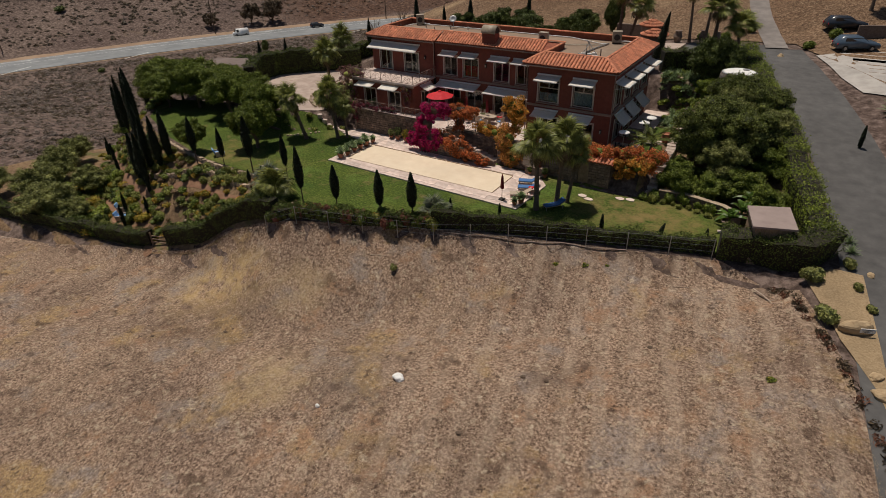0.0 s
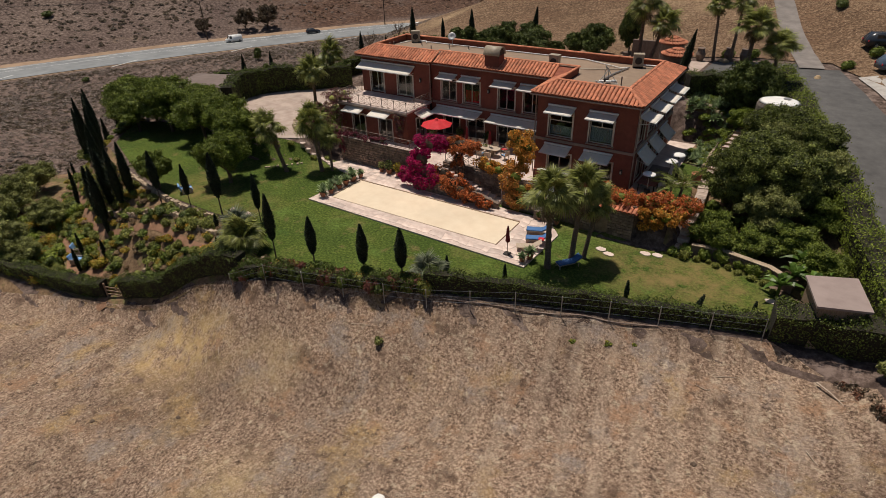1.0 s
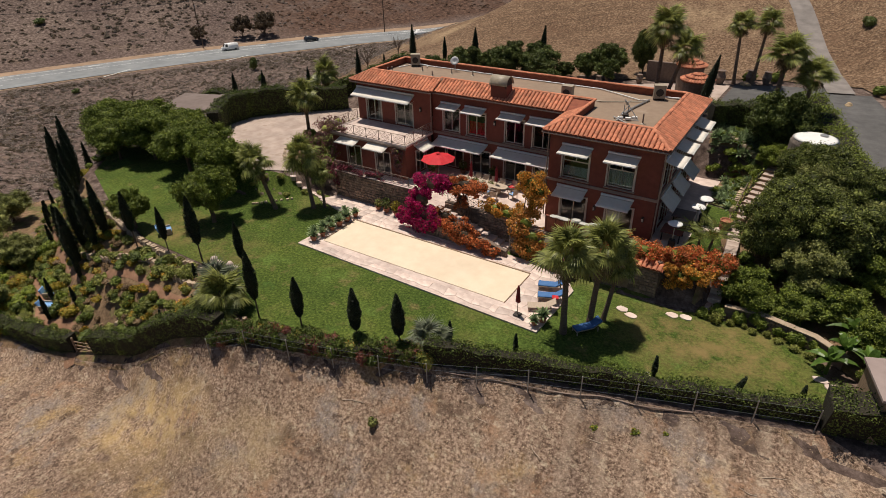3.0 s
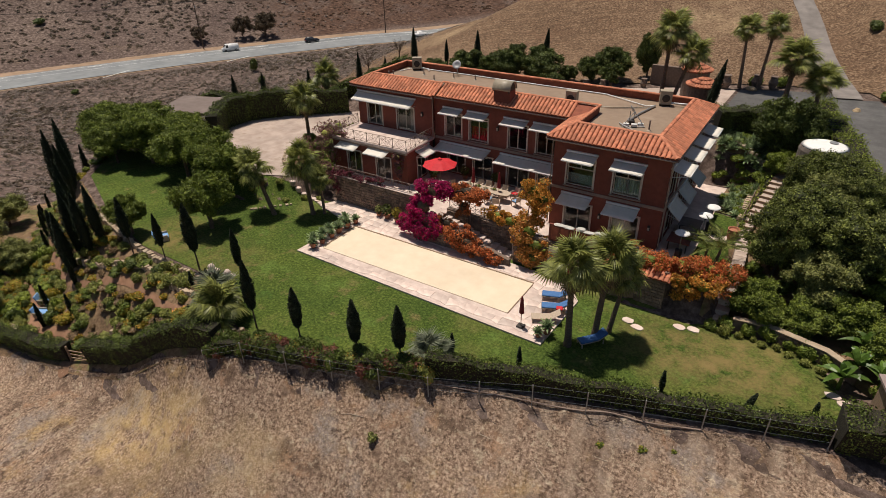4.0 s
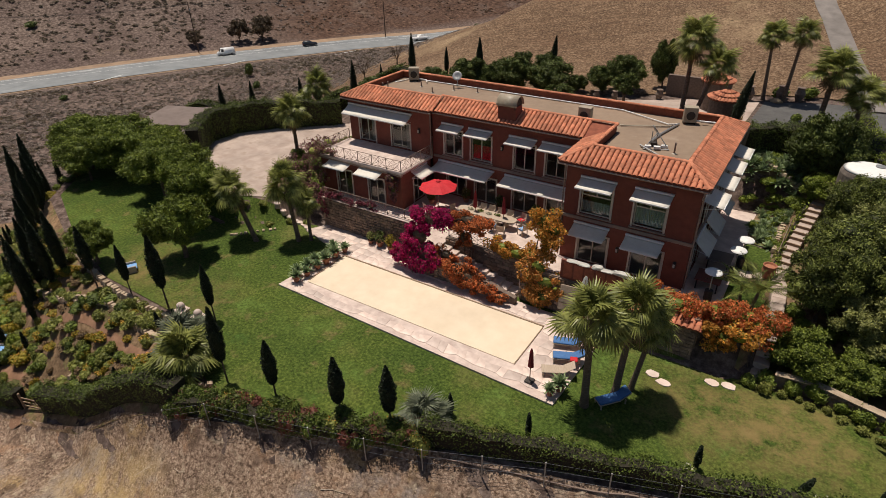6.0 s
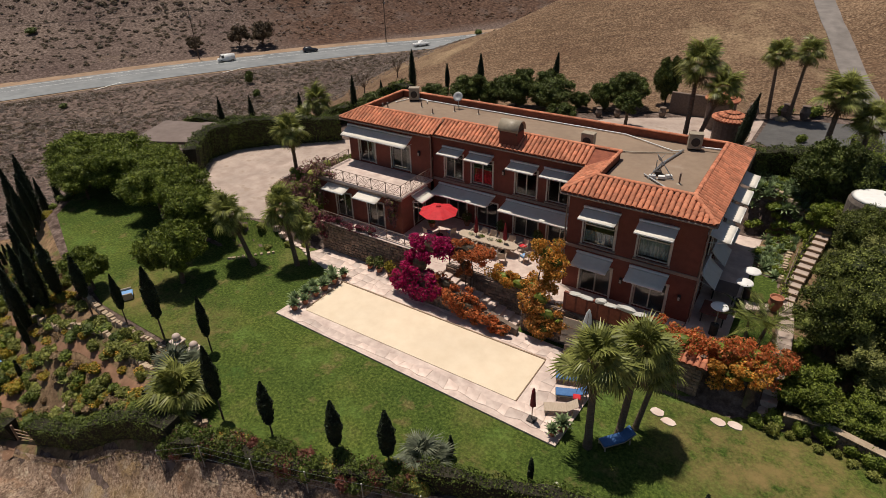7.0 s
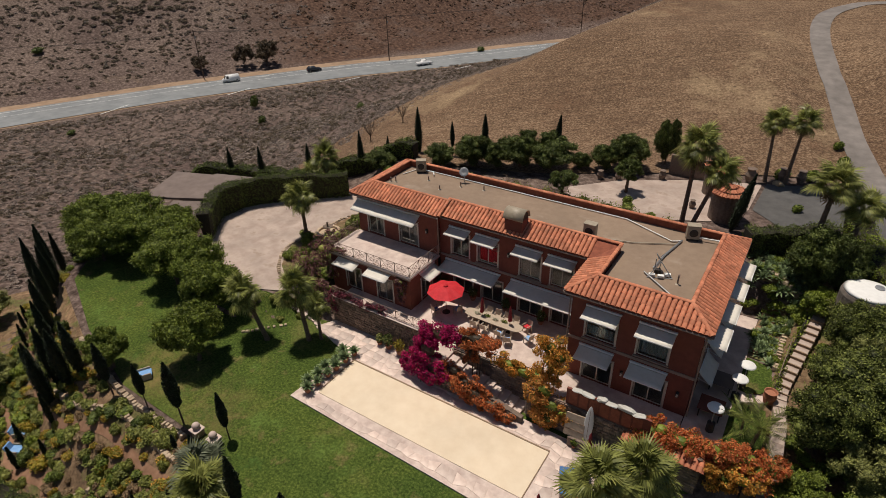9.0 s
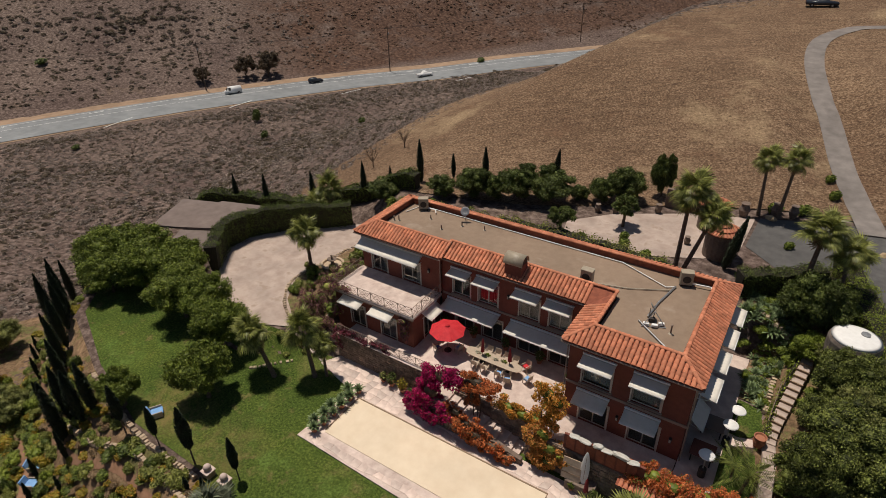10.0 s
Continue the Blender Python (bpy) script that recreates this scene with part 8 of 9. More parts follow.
# fountain on the forecourt
ft = thing("fountain", pose(-6.2, 6.9, 1.56), "round stone fountain basin on the forecourt", "fountain")
part("basin", lathe(bmesh.new(), [(1.15, 0), (1.2, 0.45), (1.25, 0.5), (1.0, 0.5), (0.95, 0.3), (0.2, 0.3)], 24), GARDENSTONE, ft)
part("pedestal", lathe(bmesh.new(), [(0.25, 0.3), (0.14, 0.7), (0.5, 0.95), (0.52, 1.0), (0.1, 1.0), (0.08, 1.3), (0.15, 1.4), (0.03, 1.5)], 16), MORTAR, ft)
spread_out(bush("shrub beside the forecourt fountain", "forecourt shrubs", L_OLIVE, 0.6, 0.8, 340, 0.1), [(-5.0, 8.6, 1.4, 1.6, 0), (-3.6, 6.4, 1.6, 1.8, 40), (-3.0, 4.6, 1.5, 2.0, 80), (-1.4, 2.4, 1.5, 2.0, 10), (-1.2, -0.6, 1.5, 2.2, 70), (-4.4, 9.8, 1.2, 1.4, 30), (-2.2, 8.4, 1.4, 1.6, 140), (-5.6, 6.0, 1, 1.1, 0), (-6.2, 4.8, 1.1, 1.0, 50), (-4.6, 4.4, 1.2, 1.2, 90), (-4.9, 7.2, 1.0, 1.0, 10), (-3.4, 3.2, 1.2, 1.3, 0), (-2.6, 1.6, 1.2, 1.4, 60), (-1.9, 0.0, 1.2, 1.4, 100), (-8.6, 5.4, 0.8, 0.8, 0), (-2.0, -1.6, 1.1, 1.3, 70)])

FORE_BED = [(-6.9, 11.2), (-7.3, 8.0), (-7.9, 3.2), (-6.0, 0.2), (-3.4, -1.6), (-0.4, -1.4), (0.2, 5.0), (0.2, 12.4), (-3.0, 13.6), (-5.6, 13.0)]
draped("forecourt_bed", FORE_BED, BED, 0.12, 0.8, "planted bed of soil between forecourt and villa", "planting bed")
low_wall(smooth_line([(-5.8, 13.0), (-7.1, 11.2), (-7.5, 8.0), (-8.1, 3.2), (-6.2, 0.0), (-3.6, -1.8)], 3), 0.3, 0.35, "low tan stone kerb round the forecourt bed")
for label, m, n, seed, r, h, nm in (("dense green shrub in the forecourt bed", L_TREE, 34, 61, 0.8, 1.1, "forecourt_shrub"), ("dusty reddish shrub in the forecourt bed", L_REDSCRUB, 16, 62, 0.75, 1.0, "dusty_shrub"), ("yellow-green shrub in the forecourt bed", L_BRUSH, 20, 63, 0.6, 0.7, "bright_shrub")):
    spread_out(bush(label, nm + " group", m, r, h, 560, 0.075, name=nm), scatter(FORE_BED, n, seed, [([(-6.2, 6.9), (-6.3, 7.0)], 1.4)]))

# carport
cp = thing("carport", pose(0, 0, 0), "flat-roofed brown carport behind the hedge", "carport")
prism("roof", [(-30.5, 1.9), (-33.5, 8.3), (-28.6, 10.0), (-28.4, 10.5), (-21.4, 12.7), (-18.8, 7.6), (-24.4, 4.6), (-27.6, 3.0)], 1.95, 2.2, CARROOF, cp)
prism("roof", [(-27.0, 3.2), (-24.4, 4.5), (-20.6, 6.2), (-19.6, 1.6), (-24.8, -0.5)], 1.65, 1.9, CARROOF, cp)
for x, y in ((-30.3, 2.4), (-32.9, 8.1), (-24.6, 0.1), (-21.6, 12.2), (-27, 4.2)):
    part("post", box_bm(x - 0.1, x + 0.1, y - 0.1, y + 0.1, gz(x, y) - 0.2, 1.7), WOOD, cp)
prism("rear_wall", [(-33.0, 8.1), (-28.5, 9.7), (-21.7, 12.2), (-21.8, 12.0), (-28.5, 9.5), (-32.9, 7.9)], -1.4, 1.94, WOOD, cp)

# shed by the lane
shed = thing("garden_shed", pose(0, 0, 0), "small garden shed with a flat brown felt roof", "shed")
sr = [(43.6, -7.4), (46.2, -6.3), (47.0, -9.6), (44.4, -10.5)]
prism("wall", [(43.8, -7.6), (46.0, -6.7), (46.7, -9.4), (44.6, -10.2)], -0.8, 2.75, WOOD, shed)
prism("roof", sr, 2.76, 2.9, mat("shed_felt", (0.26, 0.2, 0.18), (0.33, 0.26, 0.235), 1.0, 0.9, big=0.08), shed)

# blue tarpaulin under the trees
bm = bmesh.new()
bmesh.ops.create_grid(bm, x_segments=14, y_segments=12, size=1.25)
for v in bm.verts:
    v.co.z = 0.22 * noise.noise(Vector((v.co.x * 1.6, v.co.y * 1.6, 3))) + 0.5 * max(0, 1 - v.co.xy.length / 1.5)
tp = part("tarpaulin", bm, mat("blue_tarp", (0.02, 0.1, 0.42), (0.05, 0.17, 0.55), 2.0, 0.35), smooth=True)
tp.matrix_world = pose(40.5, 2.9, 2.1, 0, 0, 20)
sol = tp.modifiers.new("cloth", "SOLIDIFY")
sol.thickness = 0.02
tagged(tp, "crumpled blue tarpaulin lying under the trees", "tarpaulin")

# round water tank
tank = thing("water_tank", pose(38.9, 13.4, 2.5), "round stone water tank with a white-painted top", "water tank")
part("wall", lathe(bmesh.new(), [(1.7, 0), (1.7, 4.2), (1.62, 4.45), (1.3, 4.5)], 36, wobble=0.006), mat("tank_stone", (0.13, 0.105, 0.09), (0.26, 0.215, 0.18), 3.0, 0.9, bump=0.8, bump_scale=4), tank)
part("top", lathe(bmesh.new(), [(1.6, 4.5), (1.3, 4.6), (0.5, 4.64), (0.02, 4.66)], 36), WHITE, tank, "white-painted domed top", smooth=True)
part("hatch", lathe(bmesh.new(), [(0.3, 4.6), (0.3, 4.72), (0.05, 4.74)], 14, pose(0.5, 0.5, 0)), STEEL, tank)


# gate towers behind the villa
def gate_tower(m, r, h, label):
    t = thing("gate_tower", m, label, "tower", "gate towers")
    part("wall", lathe(bmesh.new(), [(r, -0.5), (r, h)], 20, wobble=0.01), MORTAR, t)
    cap = part("roof", lathe(bmesh.new(), [(r + 0.25, h), (r + 0.25, h + 0.06), (0.05, h + 0.75)], 20), TILE_PAN, t)
    rows = []
    for j in range(3):
        rr = (r + 0.25) * (1 - j / 3)
        n = max(5, int(math.tau * rr / 0.33))
        for k in range(n):
            rows.append(pose(0, 0, 0, 0, 0, 360 * k / n + 90) @ pose(0, -rr, h + 0.08 + 0.69 * j / 3, 24, 0, 0))
    tiles_joined(rows, t)
    return t


gate_tower(pose(27.9, 23.4, 5.2), 1.35, 2.6, "round stone gate tower with a conical clay-tile roof")
gate_tower(pose(26.2, 28.6, 5.2), 1.3, 2.7, "round stone gate tower with a conical clay-tile roof")
tagged(part("gate_wall", box_bm(21.0, 24.9, 31.0, 31.4, 5.0, 7.4, bevel=0.03), MORTAR), "rendered courtyard wall beside the gate", "wall", kind="structure")
for k, (x, y, s) in enumerate(((15.2, 26.2, 1.0), (16.9, 26.9, 1.0), (20.8, 29.2, 1.1), (28.6, 33.0, 1.6), (31.4, 34.8, 1.5), (33.0, 35.2, 1.4), (25.0, 24.0, 0.9))):
    t = thing("stone_urn", pose(x, y, gz(x, y)), "pale stone urn standing in the entrance courtyard", "urn", "courtyard urns")
    part("body", lathe(bmesh.new(), [(0.2 * s, 0), (0.24 * s, 0.1 * s), (0.36 * s, 0.5 * s), (0.22 * s, 0.85 * s), (0.3 * s, 0.95 * s), (0.2 * s, 0.95 * s)], 14), MORTAR, t)


# boulders, debris and fence along the field
def boulder(m, sx, sy, sz, material, label, group="", seed=0.0, name="boulder"):
    bm = bmesh.new()
    bmesh.ops.create_icosphere(bm, subdivisions=3, radius=1.0)
    for v in bm.verts:
        k = 1 + 0.3 * noise.noise(v.co * 1.3 + Vector((seed, 1, 2))) + 0.1 * noise.noise(v.co * 4 + Vector((seed, 0, 0)))
        v.co = (v.co.x * sx * k, v.co.y * sy * k, v.co.z * sz * k)
    o = part(name, bm, material)
    o.matrix_world = m
    return tagged(o, label, "rock", group)


SANDROCK = mat("sandstone", (0.32, 0.22, 0.12), (0.48, 0.36, 0.22), 3.0, 0.9, bump=0.5, bump_scale=8)
sign = thing("sign_boulder", pose(51.1, -15.5, gz(51.1, -15.5)), "tan boulder carrying a small pale plaque", "sign")
bm = bmesh.new()
bmesh.ops.create_icosphere(bm, subdivisions=3, radius=1.0)
for v in bm.verts:
    v.co = (v.co.x * 0.95 * (1 + 0.2 * noise.noise(v.co * 1.5)), v.co.y * 0.4, v.co.z * 0.5 * (1 + 0.25 * noise.noise(v.co * 2)) + 0.3)
part("rock", bm, SANDROCK, sign)
pl = part("plaque", box_bm(-0.05, 0.75, -0.44, -0.4, 0.3, 0.6, bevel=0.01), WHITE, sign)
for k in range(3):
    part("text_bar", box_bm(0.03, 0.66 - 0.1 * k, -0.447, -0.443, 0.52 - 0.08 * k, 0.545 - 0.08 * k), IRON, pl)
sign.matrix_basis = pose(51.1, -15.5, gz(51.1, -15.5), 0, 0, 22)
for k, (x, y, s) in enumerate(((52.6, -20.0, 0.6), (52.2, -18.8, 0.4), (51.6, -9.6, 0.3), (31.2, 33.6, 0.6), (28.8, 26.2, 0.5), (41.0, 31.4, 0.45))):
    boulder(pose(x, y, gz(x, y) + 0.1, 0, 0, 50 * k), s, s * 0.7, s * 0.55, SANDROCK, "tan sandstone boulder lying beside the paving", "sandstone boulders", k * 2.3)
boulder(pose(28.3, -29.3, gz(28.3, -29.3) + 0.15), 0.36, 0.3, 0.24, WHITE, "pale rock lying in the dry field", "field rocks", 3.0, "rock")
boulder(pose(25.1, -33.3, gz(25.1, -33.3) + 0.1), 0.15, 0.12, 0.12, WHITE, "pale rock lying in the dry field", "field rocks", 7.0, "rock")
for k, (x, y) in enumerate(((36.6, -25.8), (35.2, -26.0), (34.0, -31.5), (41, -20), (12, -30), (7, -33))):
    boulder(pose(x, y, gz(x, y) + 0.08), 0.16, 0.13, 0.12, BARK, "dark clod lying in the dry field", "field clods", k * 1.7, "clod")
RUSTY = mat("rust_debris", (0.12, 0.05, 0.03), (0.22, 0.1, 0.06), 1.0, 0.9, island=0.3)
r = np.random.default_rng(77)
for k in range(46):
    u = k / 45
    x = 46.6 + 7.0 * u + r.uniform(-0.35, 0.35)
    y = float(np.interp(x, [46, 47.6, 49.2, 50.4, 52.0, 54], [-11.5, -12.6, -16, -18.2, -21.8, -27])) + r.uniform(-0.4, 0.4)
    p, n = ball_points(36, (x, y, gz(x, y) + 0.1), (0.35, 0.35, 0.22), 0.2)
    o = leaf_cloud("debris_clump", p, n, 0.14, L_DARKSCRUB if k % 3 else RUSTY, None, 0.3, 0.7)
    tagged(o, "clump of dead brown plants at the field's edge", "dead plants", "dead plant clumps")
br = thing("fallen_branch", pose(46.4, -13.0, gz(46.4, -13) + 0.12, 0, 0, -35), "bleached fallen branch at the field's edge", "branch")
bm = bmesh.new()
limb(bm, [(-1.2, 0.1, 0), (-0.3, 0, 0.06), (0.6, -0.15, 0.02), (1.3, -0.1, 0.1)], 0.06, 0.03, 6)
part("stem", bm, TEAK, br)
bm = bmesh.new()
limb(bm, [(0.2, -0.1, 0.05), (0.6, 0.35, 0.15), (0.9, 0.6, 0.1)], 0.03, 0.012, 5)
part("twig", bm, TEAK, br)

HOSE = [(23.87, -16.63), (26.71, -15.74), (30.71, -14.57), (32.52, -13.86), (34.56, -13.39), (36.94, -12.54)]
fence = thing("wire_fence", pose(0, 0, 0), "thin wire fence on grey posts along the hedge", "fence")
fl = [(9.4, -22.2), (16, -20.0), (22.5, -17.6), (28, -15.5), (34, -13.5), (42.6, -10.6)]
fx = np.arange(9.4, 42.7, 2.75)
fp = [(x, float(np.interp(x, [p[0] for p in fl], [p[1] for p in fl]))) for x in fx]
tops = []
for x, y in fp:
    z = gz(x, y)
    part("post", add_rod(bmesh.new(), (x, y, z - 0.2), (x, y, z + 1.55), 0.035, seg=5), STEEL, fence)
    tops.append(Vector((x, y, z)))
for h in (0.6, 1.05, 1.5):
    for a, b in zip(tops, tops[1:]):
        part("wire", add_rod(bmesh.new(), a + Vector((0, 0, h)), b + Vector((0, 0, h)), 0.007, seg=3), STEEL, fence)
hose_line = smooth_line(HOSE, 5)
bm = bmesh.new()
limb(bm, [(x, y, gz(x, y) + 0.09) for x, y in hose_line], 0.045, 0.045, 6)
tagged(part("water_pipe", bm, PALEIRON), "pale irrigation pipe lying along the field's edge", "pipe")
rs = random.Random(21)
for k in range(26):
    x = rs.uniform(8, 46)
    y = float(np.interp(x, [p[0] for p in HEDGE_LINE], [p[1] for p in HEDGE_LINE])) - rs.uniform(1.6, 9)
    st = thing("dry_stick", pose(x, y, gz(x, y) + 0.07, 0, 0, rs.uniform(0, 360)), "bleached dry stick lying in the mown field", "stick", "sticks in the field")
    bm = bmesh.new()
    l = rs.uniform(0.25, 0.75)
    limb(bm, [(-l, 0, 0), (-0.1, rs.uniform(-0.1, 0.1), 0.03), (l, rs.uniform(-0.2, 0.2), 0.02)], 0.022, 0.012, 5)
    part("stem", bm, TEAK, st)
gl = thing("lower_gate", pose(-4.6, -24.2, gz(-4.6, -24.2), 0, 0, 17), "grey timber gate in the gap of the front hedge", "gate")
for x in (-0.9, 0.9):
    part("post", box_bm(x - 0.06, x + 0.06, -0.06, 0.06, -0.2, 1.3), WOOD, gl)
for z in (0.25, 0.6, 0.95):
    part("bar", box_bm(-0.84, 0.84, -0.025, 0.025, z - 0.05, z + 0.05), WOOD, gl)


# utility poles and wires
def pole(x, y, z, h):
    t = thing("utility_pole", pose(x, y, z), "dark wooden utility pole beside the highway", "utility pole", "utility poles")
    part("pole", add_rod(bmesh.new(), (0, 0, -0.5), (0, 0, h), 0.17, 0.12, 8), BARK, t)
    part("crossarm", box_bm(-1.0, 1.0, -0.06, 0.06, h - 0.7, h - 0.55), BARK, t).matrix_basis = pose(0, 0, 0, 0, 0, 60)
    part("transformer", add_rod(bmesh.new(), (0.3, 0, h - 2.6), (0.3, 0, h - 1.9), 0.2, seg=10), STEEL, t)
    return Vector((x, y, z + h - 0.6))


ends = [pole(x, y, gz(x, y), h) for x, y, h in ((-168, 31, 15), (-133.5, 83.0, 15), (-95.5, 130.0, 15), (-56, 205, 15), (-12, 268, 15))]
wires = thing("power_lines", pose(0, 0, 0), "sagging power lines along the highway", "power line")
for off in (-0.8, 0.0, 0.8):
    for a, b in zip(ends, ends[1:]):
        d = (b - a).normalized()
        o = Vector((-d.y, d.x, 0)) * off
        p = [a.lerp(b, k / 10) + o - Vector((0, 0, 1.2 * 4 * (k / 10) * (1 - k / 10))) for k in range(11)]
        bm = bmesh.new()
        for q, w in zip(p, p[1:]):
            add_rod(bm, q, w, 0.028, seg=3)
        part("wire", bm, IRON, wires)


# vehicles
TYRE = mat("tyre", (0.02, 0.02, 0.02), (0.035, 0.035, 0.035), 8, 0.9)
CARGLASS = mat("car_glass", (0.02, 0.025, 0.03), (0.03, 0.035, 0.04), 3, 0.08, spec=0.8)


def vehicle(m, kind, paint, label, name="car"):
    """Body from a side profile, with cabin glass, lights and four wheels."""
    l, w, h = {"suv": (4.7, 1.85, 1.65), "van": (5.2, 1.95, 2.1), "pickup": (5.4, 1.9, 1.75)}[kind]
    t = thing(name, m, label, kind)
    lo = {"suv": [(-l / 2, 0.35), (l / 2, 0.35), (l / 2, 0.75), (l / 2 - 0.25, 0.95), (l * 0.2, 1.05), (l * 0.04, h), (-l * 0.36, h), (-l / 2 + 0.06, 1.1)],
          "van": [(-l / 2, 0.35), (l / 2, 0.35), (l / 2, 0.9), (l / 2 - 0.6, 1.15), (l / 2 - 1.2, h), (-l / 2 + 0.1, h)],
          "pickup": [(-l / 2, 0.4), (l / 2, 0.4), (l / 2, 0.9), (l * 0.22, 1.05), (l * 0.08, h), (-l * 0.12, h), (-l * 0.16, 1.05), (-l / 2, 1.05)]}[kind]
    bm = bmesh.new()
    a = [bm.verts.new((x, -w / 2 * (1 if z < 1.1 else 0.84), z)) for x, z in lo]
    b = [bm.verts.new((x, w / 2 * (1 if z < 1.1 else 0.84), z)) for x, z in lo]
    bm.faces.new(a)
    bm.faces.new(b[::-1])
    n = len(lo)
    for k in range(n):
        bm.faces.new((a[k], b[k], b[(k + 1) % n], a[(k + 1) % n]))
    bmesh.ops.recalc_face_normals(bm, faces=bm.faces)
    bmesh.ops.bevel(bm, geom=bm.edges[:], offset=0.06, segments=2, affect="EDGES")
    part("body", bm, paint, t, smooth=True)
    x0, x1 = {"suv": (-l * 0.34, l * 0.1), "van": (l / 2 - 1.9, l / 2 - 1.15), "pickup": (-l * 0.1, l * 0.1)}[kind]
    for sg in (-1, 1):
        part("side_window", box_bm(x0, x1, sg * w * 0.43 - 0.03, sg * w * 0.43 + 0.03, 1.12, h - 0.14, bevel=0.02), CARGLASS, t)
        for x in (-l * 0.31, l * 0.31):
            wh = part("wheel", lathe(bmesh.new(), [(0.18, -0.1), (0.33, -0.1), (0.34, 0), (0.33, 0.1), (0.18, 0.1)], 16, pose(x, sg * (w / 2 - 0.08), 0.34, 90, 0, 0)), TYRE, t)
            part("rim", lathe(bmesh.new(), [(0.18, -0.11), (0.05, -0.115)], 12, pose(x, sg * (w / 2 - 0.08), 0.34, 90 if sg > 0 else -90, 0, 0)), STEEL, wh)
        part("headlight", box_bm(l / 2 - 0.06, l / 2 + 0.01, sg * w * 0.36 - 0.16, sg * w * 0.36 + 0.16, 0.66, 0.8, bevel=0.02), WHITE, t)
        part("tail_light", box_bm(-l / 2 - 0.01, -l / 2 + 0.06, sg * w * 0.4 - 0.09, sg * w * 0.4 + 0.09, 0.75, 0.95, bevel=0.02), RED, t)
    ws = {"suv": ((l * 0.2, 1.06), (l * 0.05, h - 0.08)), "van": ((l / 2 - 0.62, 1.2), (l / 2 - 1.16, h - 0.1)), "pickup": ((l * 0.21, 1.08), (l * 0.09, h - 0.08))}[kind]
    bm = bmesh.new()
    (xa, za), (xb, zb) = ws
    v = [bm.verts.new(p) for p in ((xa + 0.04, -w * 0.4, za + 0.03), (xa + 0.04, w * 0.4, za + 0.03), (xb + 0.05, w * 0.36, zb + 0.02), (xb + 0.05, -w * 0.36, zb + 0.02))]
    bm.faces.new(v)
    g = part("windscreen", bm, CARGLASS, t)
    s = g.modifiers.new("glass", "SOLIDIFY")
    s.thickness = 0.02
    return t


DARKPAINT = mat("dark_car_paint", (0.02, 0.025, 0.035), (0.03, 0.035, 0.045), 2, 0.25, spec=0.6)
WHITEPAINT = mat("white_car_paint", (0.75, 0.75, 0.74), (0.8, 0.8, 0.79), 2, 0.3, spec=0.6)
BLUEPAINT = mat("grey_blue_car_paint", (0.06, 0.09, 0.13), (0.08, 0.115, 0.16), 2, 0.25, spec=0.6)


def on_highway(run, lane, flip=False):
    x, y = lane_centre(run)
    x, y = x + 0.872 * lane, y - 0.49 * lane
    return pose(x, y, gz(x, y) + 0.2, 0, 0, 60.7 + (180 if flip else 0))


vehicle(on_highway(52, -4.2, True), "van", WHITEPAINT, "white delivery van driving along the highway", "van")
vehicle(on_highway(78, -4.2), "suv", DARKPAINT, "dark car driving along the highway")
vehicle(on_highway(112, 2.5), "pickup", WHITEPAINT, "white pickup truck driving along the highway", "pickup_truck")
vehicle(pose(48.2, 36.2, gz(48.2, 36.2) + 0.1, 0, 0, 25), "suv", BLUEPAINT, "grey-blue car parked on the concrete apron")
vehicle(pose(46.6, 42.6, gz(46.6, 42.6) + 0.05, 0, 0, 25), "suv", DARKPAINT, "dark car parked behind the apron")
vehicle(pose(27.5, 108, gz(27.5, 108) + 0.1, 0, 0, 10), "pickup", DARKPAINT, "dark truck parked on top of the bare hill", "pickup_truck")
wb = tagged(part("roadside_wall", box_bm(-1.5, 4.5, -0.15, 0.15, -0.3, 1.6, bevel=0.02), MORTAR), "low rendered wall beside the neighbouring drive", "wall", kind="structure")
wb.matrix_world = pose(49.5, 40.5, gz(49.5, 40.5), 0, 0, 20)

# bare trees and dark thickets by the highway
def bare_tree(label, group, h=3.0):
    t = thing("bare_tree", pose(0, 0, 0), label, "tree", group)
    bm = bmesh.new()
    limb(bm, [(0, 0, -0.2), (0.05, 0, h * 0.3)], 0.1, 0.08, 5)
    part("trunk", bm, BARK, t)
    bm = bmesh.new()
    for k in range(16):
        a = k * 2.4
        e = Vector((math.cos(a) * h * 0.35 * random.uniform(0.6, 1.2), math.sin(a) * h * 0.35, h * random.uniform(0.7, 1.0)))
        limb(bm, [(0.05, 0, h * 0.28), tuple(e * 0.5 + Vector((0, 0, h * 0.12))), tuple(e)], 0.035, 0.008, 4)
        for j in range(3):
            limb(bm, [tuple(e * 0.6 + Vector((0, 0, h * 0.1))), tuple(e + Vector((random.uniform(-0.5, 0.5), random.uniform(-0.5, 0.5), random.uniform(-0.2, 0.3))))], 0.014, 0.005, 3)
    part("limb_work", bm, BARK, t)
    return t


spread_out(bare_tree("leafless grey tree on the slope behind the villa", "bare trees"), [(-18.1, 28.3, 0.9, 1.1, 0), (-17.5, 35.0, 0.9, 1.0, 50), (-96.5, 35.3, 1.0, 0.8, 0)])
spread_out(tree("dark dry thicket tree beyond the highway", "highway thickets", 6.0, 3.6, 26, 110, 0.22, L_DARKSCRUB, 0.1), [(-132.5, 98.5, 1.1, 1.3, 0), (-127.5, 104, 1.3, 1.5, 50), (-139.5, 86.5, 0.9, 0.9, 90)])

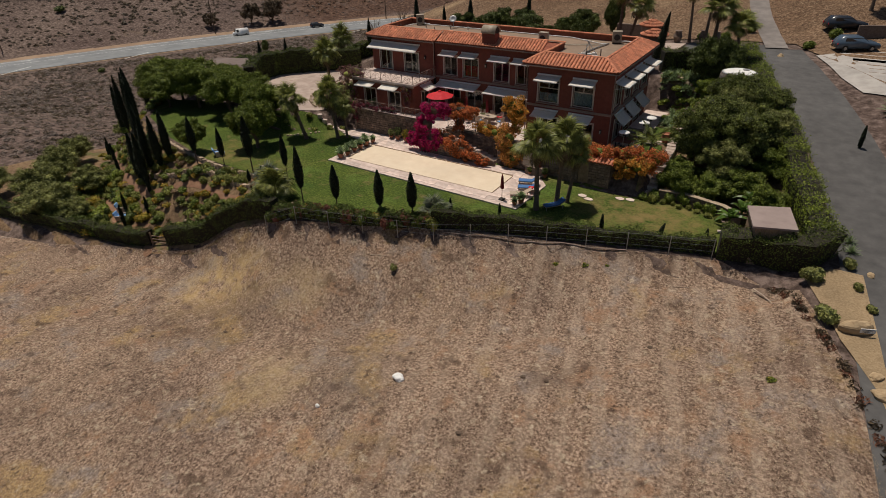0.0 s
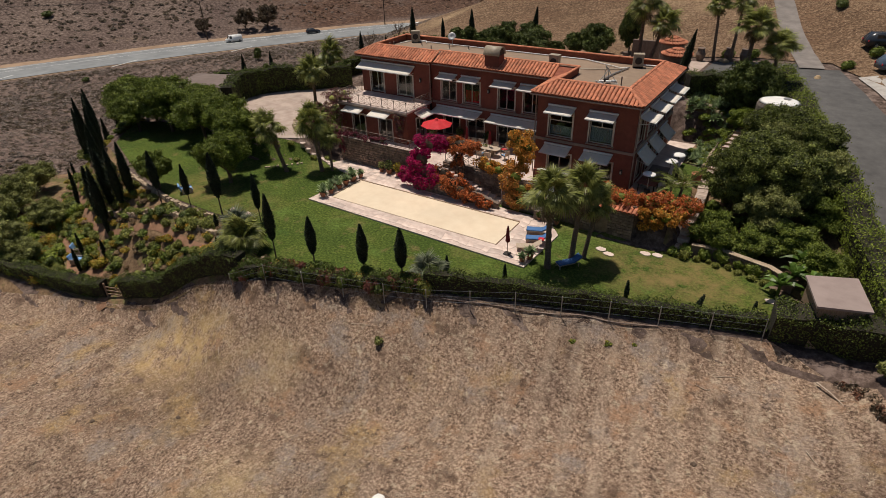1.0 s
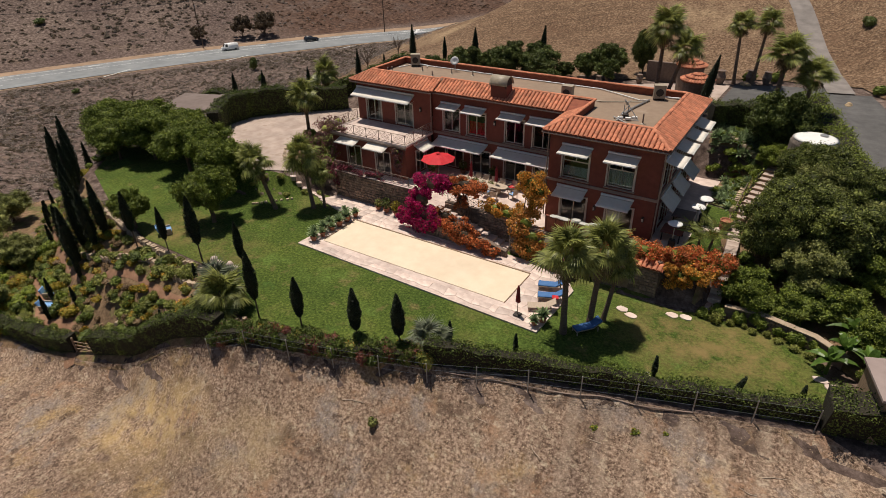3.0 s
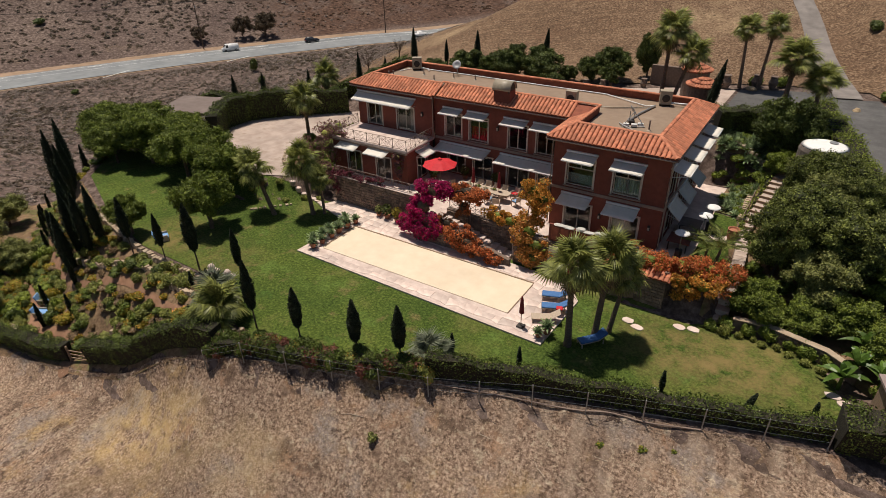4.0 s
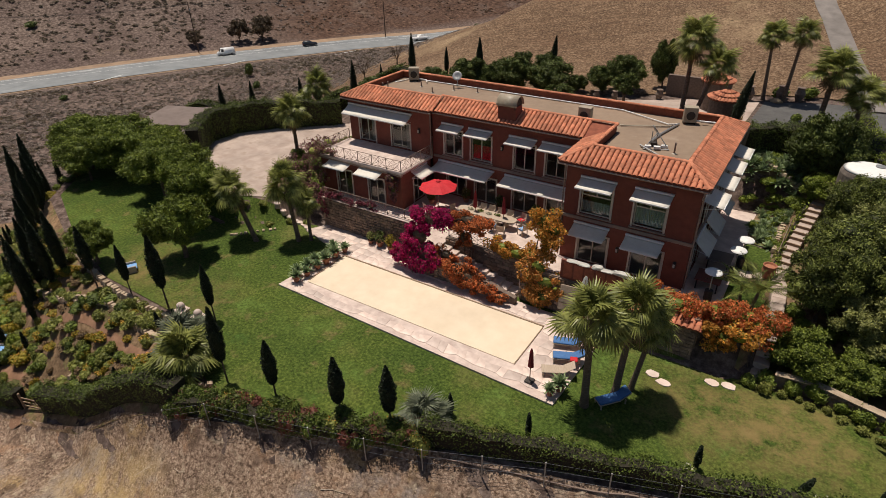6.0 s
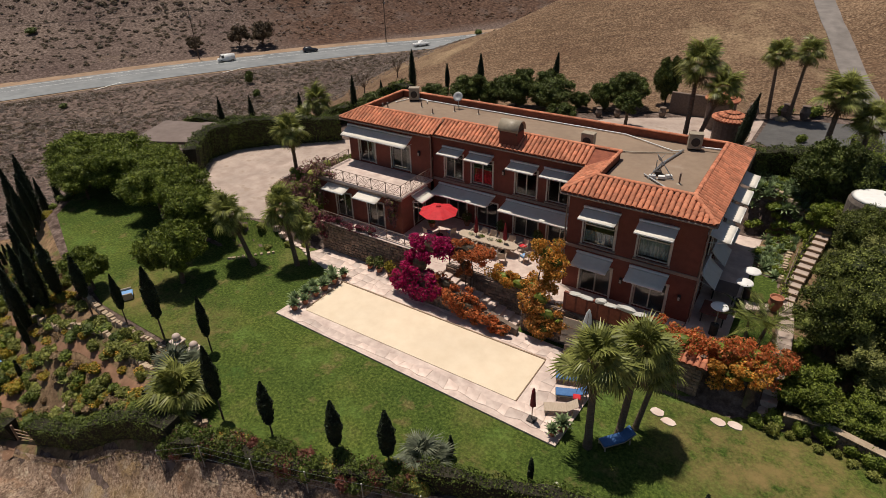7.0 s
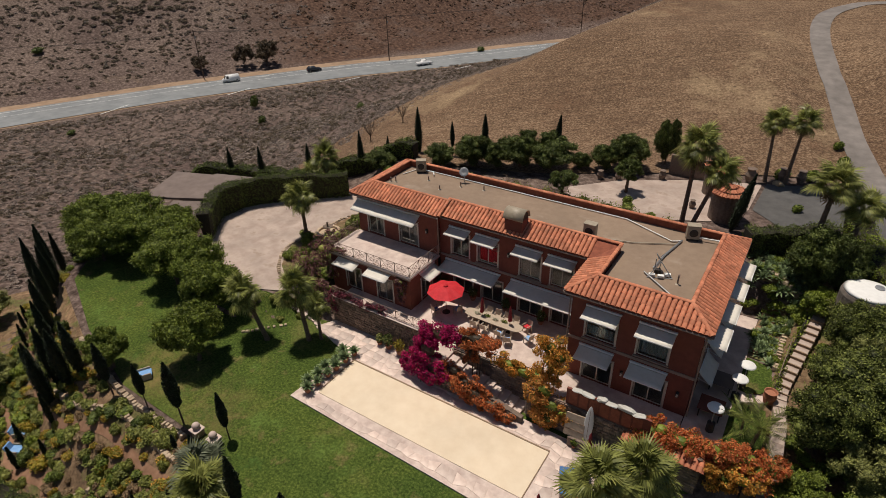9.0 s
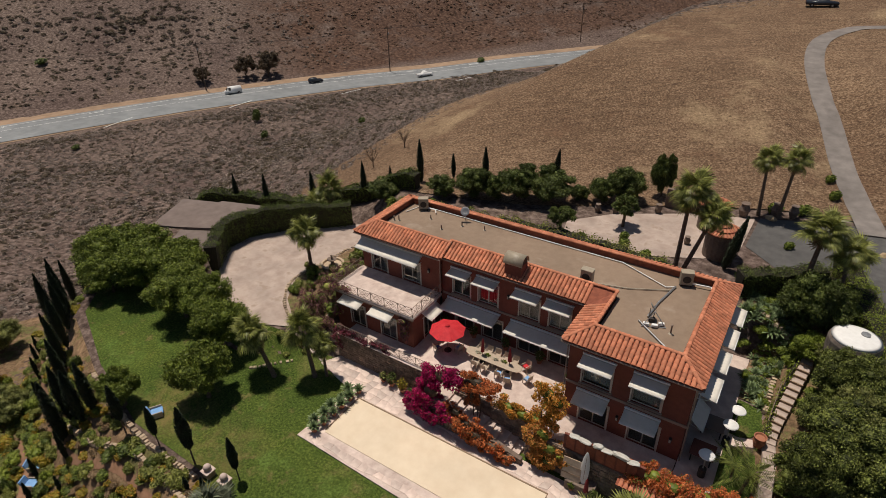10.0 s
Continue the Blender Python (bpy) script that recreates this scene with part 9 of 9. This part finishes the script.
# roof tiles of the villa: those of the right wing singly, the rest joined
run = math.hypot(RIN, RZ - EAVE)
for i, st in enumerate(STRIPS):
    l = strip_len(st)
    a, b = strip_point(st, 0, 0), strip_point(st, l, 0)
    u = (b - a).normalized()
    up = (Vector((*st[2], 0)) * RIN + Vector((0, 0, RZ - EAVE))).normalized()
    k = RIN / run
    fr = tile_frames(a, u, up, l, run, 0.325, 5, st[3] * k, st[4] * k)
    if i == 2:
        tiles_as_parts(fr, house)
    elif i == 3:
        near = [m for m in fr if m.translation.y < 7]
        tiles_as_parts(near, house)
        tiles_joined([m for m in fr if m.translation.y >= 7], house)
    else:
        tiles_joined(fr, house)


def caps(a, b, parent):
    """Ridge or hip tiles from a to b."""
    a, b = Vector(a), Vector(b)
    d = (b - a).normalized()
    s = d.cross(Vector((0, 0, 1))).normalized()
    n = max(1, int((b - a).length / 0.36))
    rows = []
    for k in range(n):
        m = Matrix((s, d, s.cross(d))).transposed().to_4x4()
        m.translation = a + (b - a) * k / n + Vector((0, 0, 0.06))
        rows.append(m @ pose(0, 0, 0, 2, 0, random.uniform(-2, 2)))
    tiles_joined(rows, parent, "ridge_tiles")


for a, b in (((1.6, 5.8, RZ), (9.4, 5.8, RZ)), ((9.3, 6.15, RZ), (23.6, 6.15, RZ)), ((23.6, 1.6, RZ), (23.6, 6.15, RZ)), ((23.6, 1.6, RZ), (29.4, 1.6, RZ)),
             ((29.4, 1.6, RZ), (29.4, 11.2, RZ)), ((1.6, 11.2, RZ), (29.4, 11.2, RZ)), ((1.6, 5.8, RZ), (1.6, 11.2, RZ)),
             ((31, 0, EAVE), (29.4, 1.6, RZ)), ((22, 0, EAVE), (23.6, 1.6, RZ)), ((0, 4.2, EAVE), (1.6, 5.8, RZ)), ((9.4, 4.2, EAVE), (9.4, 5.8, RZ)),
             ((31, 12.8, EAVE), (29.4, 11.2, RZ)), ((9.4, 5.8, RZ), (9.3, 6.15, RZ))):
    caps(a, b, house)

# flagstones of the court's surround
fx0, fy0, cell = 1.5, -11.0, 0.68
nx, ny = 40, 15
rnd = random.Random(5)
corner = {(i, j): (fx0 + cell * i + rnd.uniform(-0.18, 0.18), fy0 + cell * j + rnd.uniform(-0.18, 0.18)) for i in range(nx + 1) for j in range(ny + 1)}
for i in range(nx):
    for j in range(ny):
        q = [corner[i, j], corner[i + 1, j], corner[i + 1, j + 1], corner[i, j + 1]]
        cx, cy = sum(p[0] for p in q) / 4, sum(p[1] for p in q) / 4
        if any(poly_dist(PAVING, [p[0]], [p[1]])[0] > 0.02 for p in q) or any(SANDBOX[0] - 0.12 < p[0] < SANDBOX[1] + 0.1 and SANDBOX[2] - 0.02 < p[1] < SANDBOX[3] + 0.12 for p in q):
            continue
        h = rnd.uniform(-0.03, -0.012)
        top = [((p[0] - cx) * 0.975, (p[1] - cy) * 0.975, h) for p in q]
        low = [((p[0] - cx) * 0.985, (p[1] - cy) * 0.985, -0.05) for p in q]
        o = mesh_object("flagstone", top + low, [(0, 1, 2, 3), (4, 5, 1, 0), (5, 6, 2, 1), (6, 7, 3, 2), (7, 4, 0, 3)], FLAG, paving)
        o.location = (cx, cy, 0)
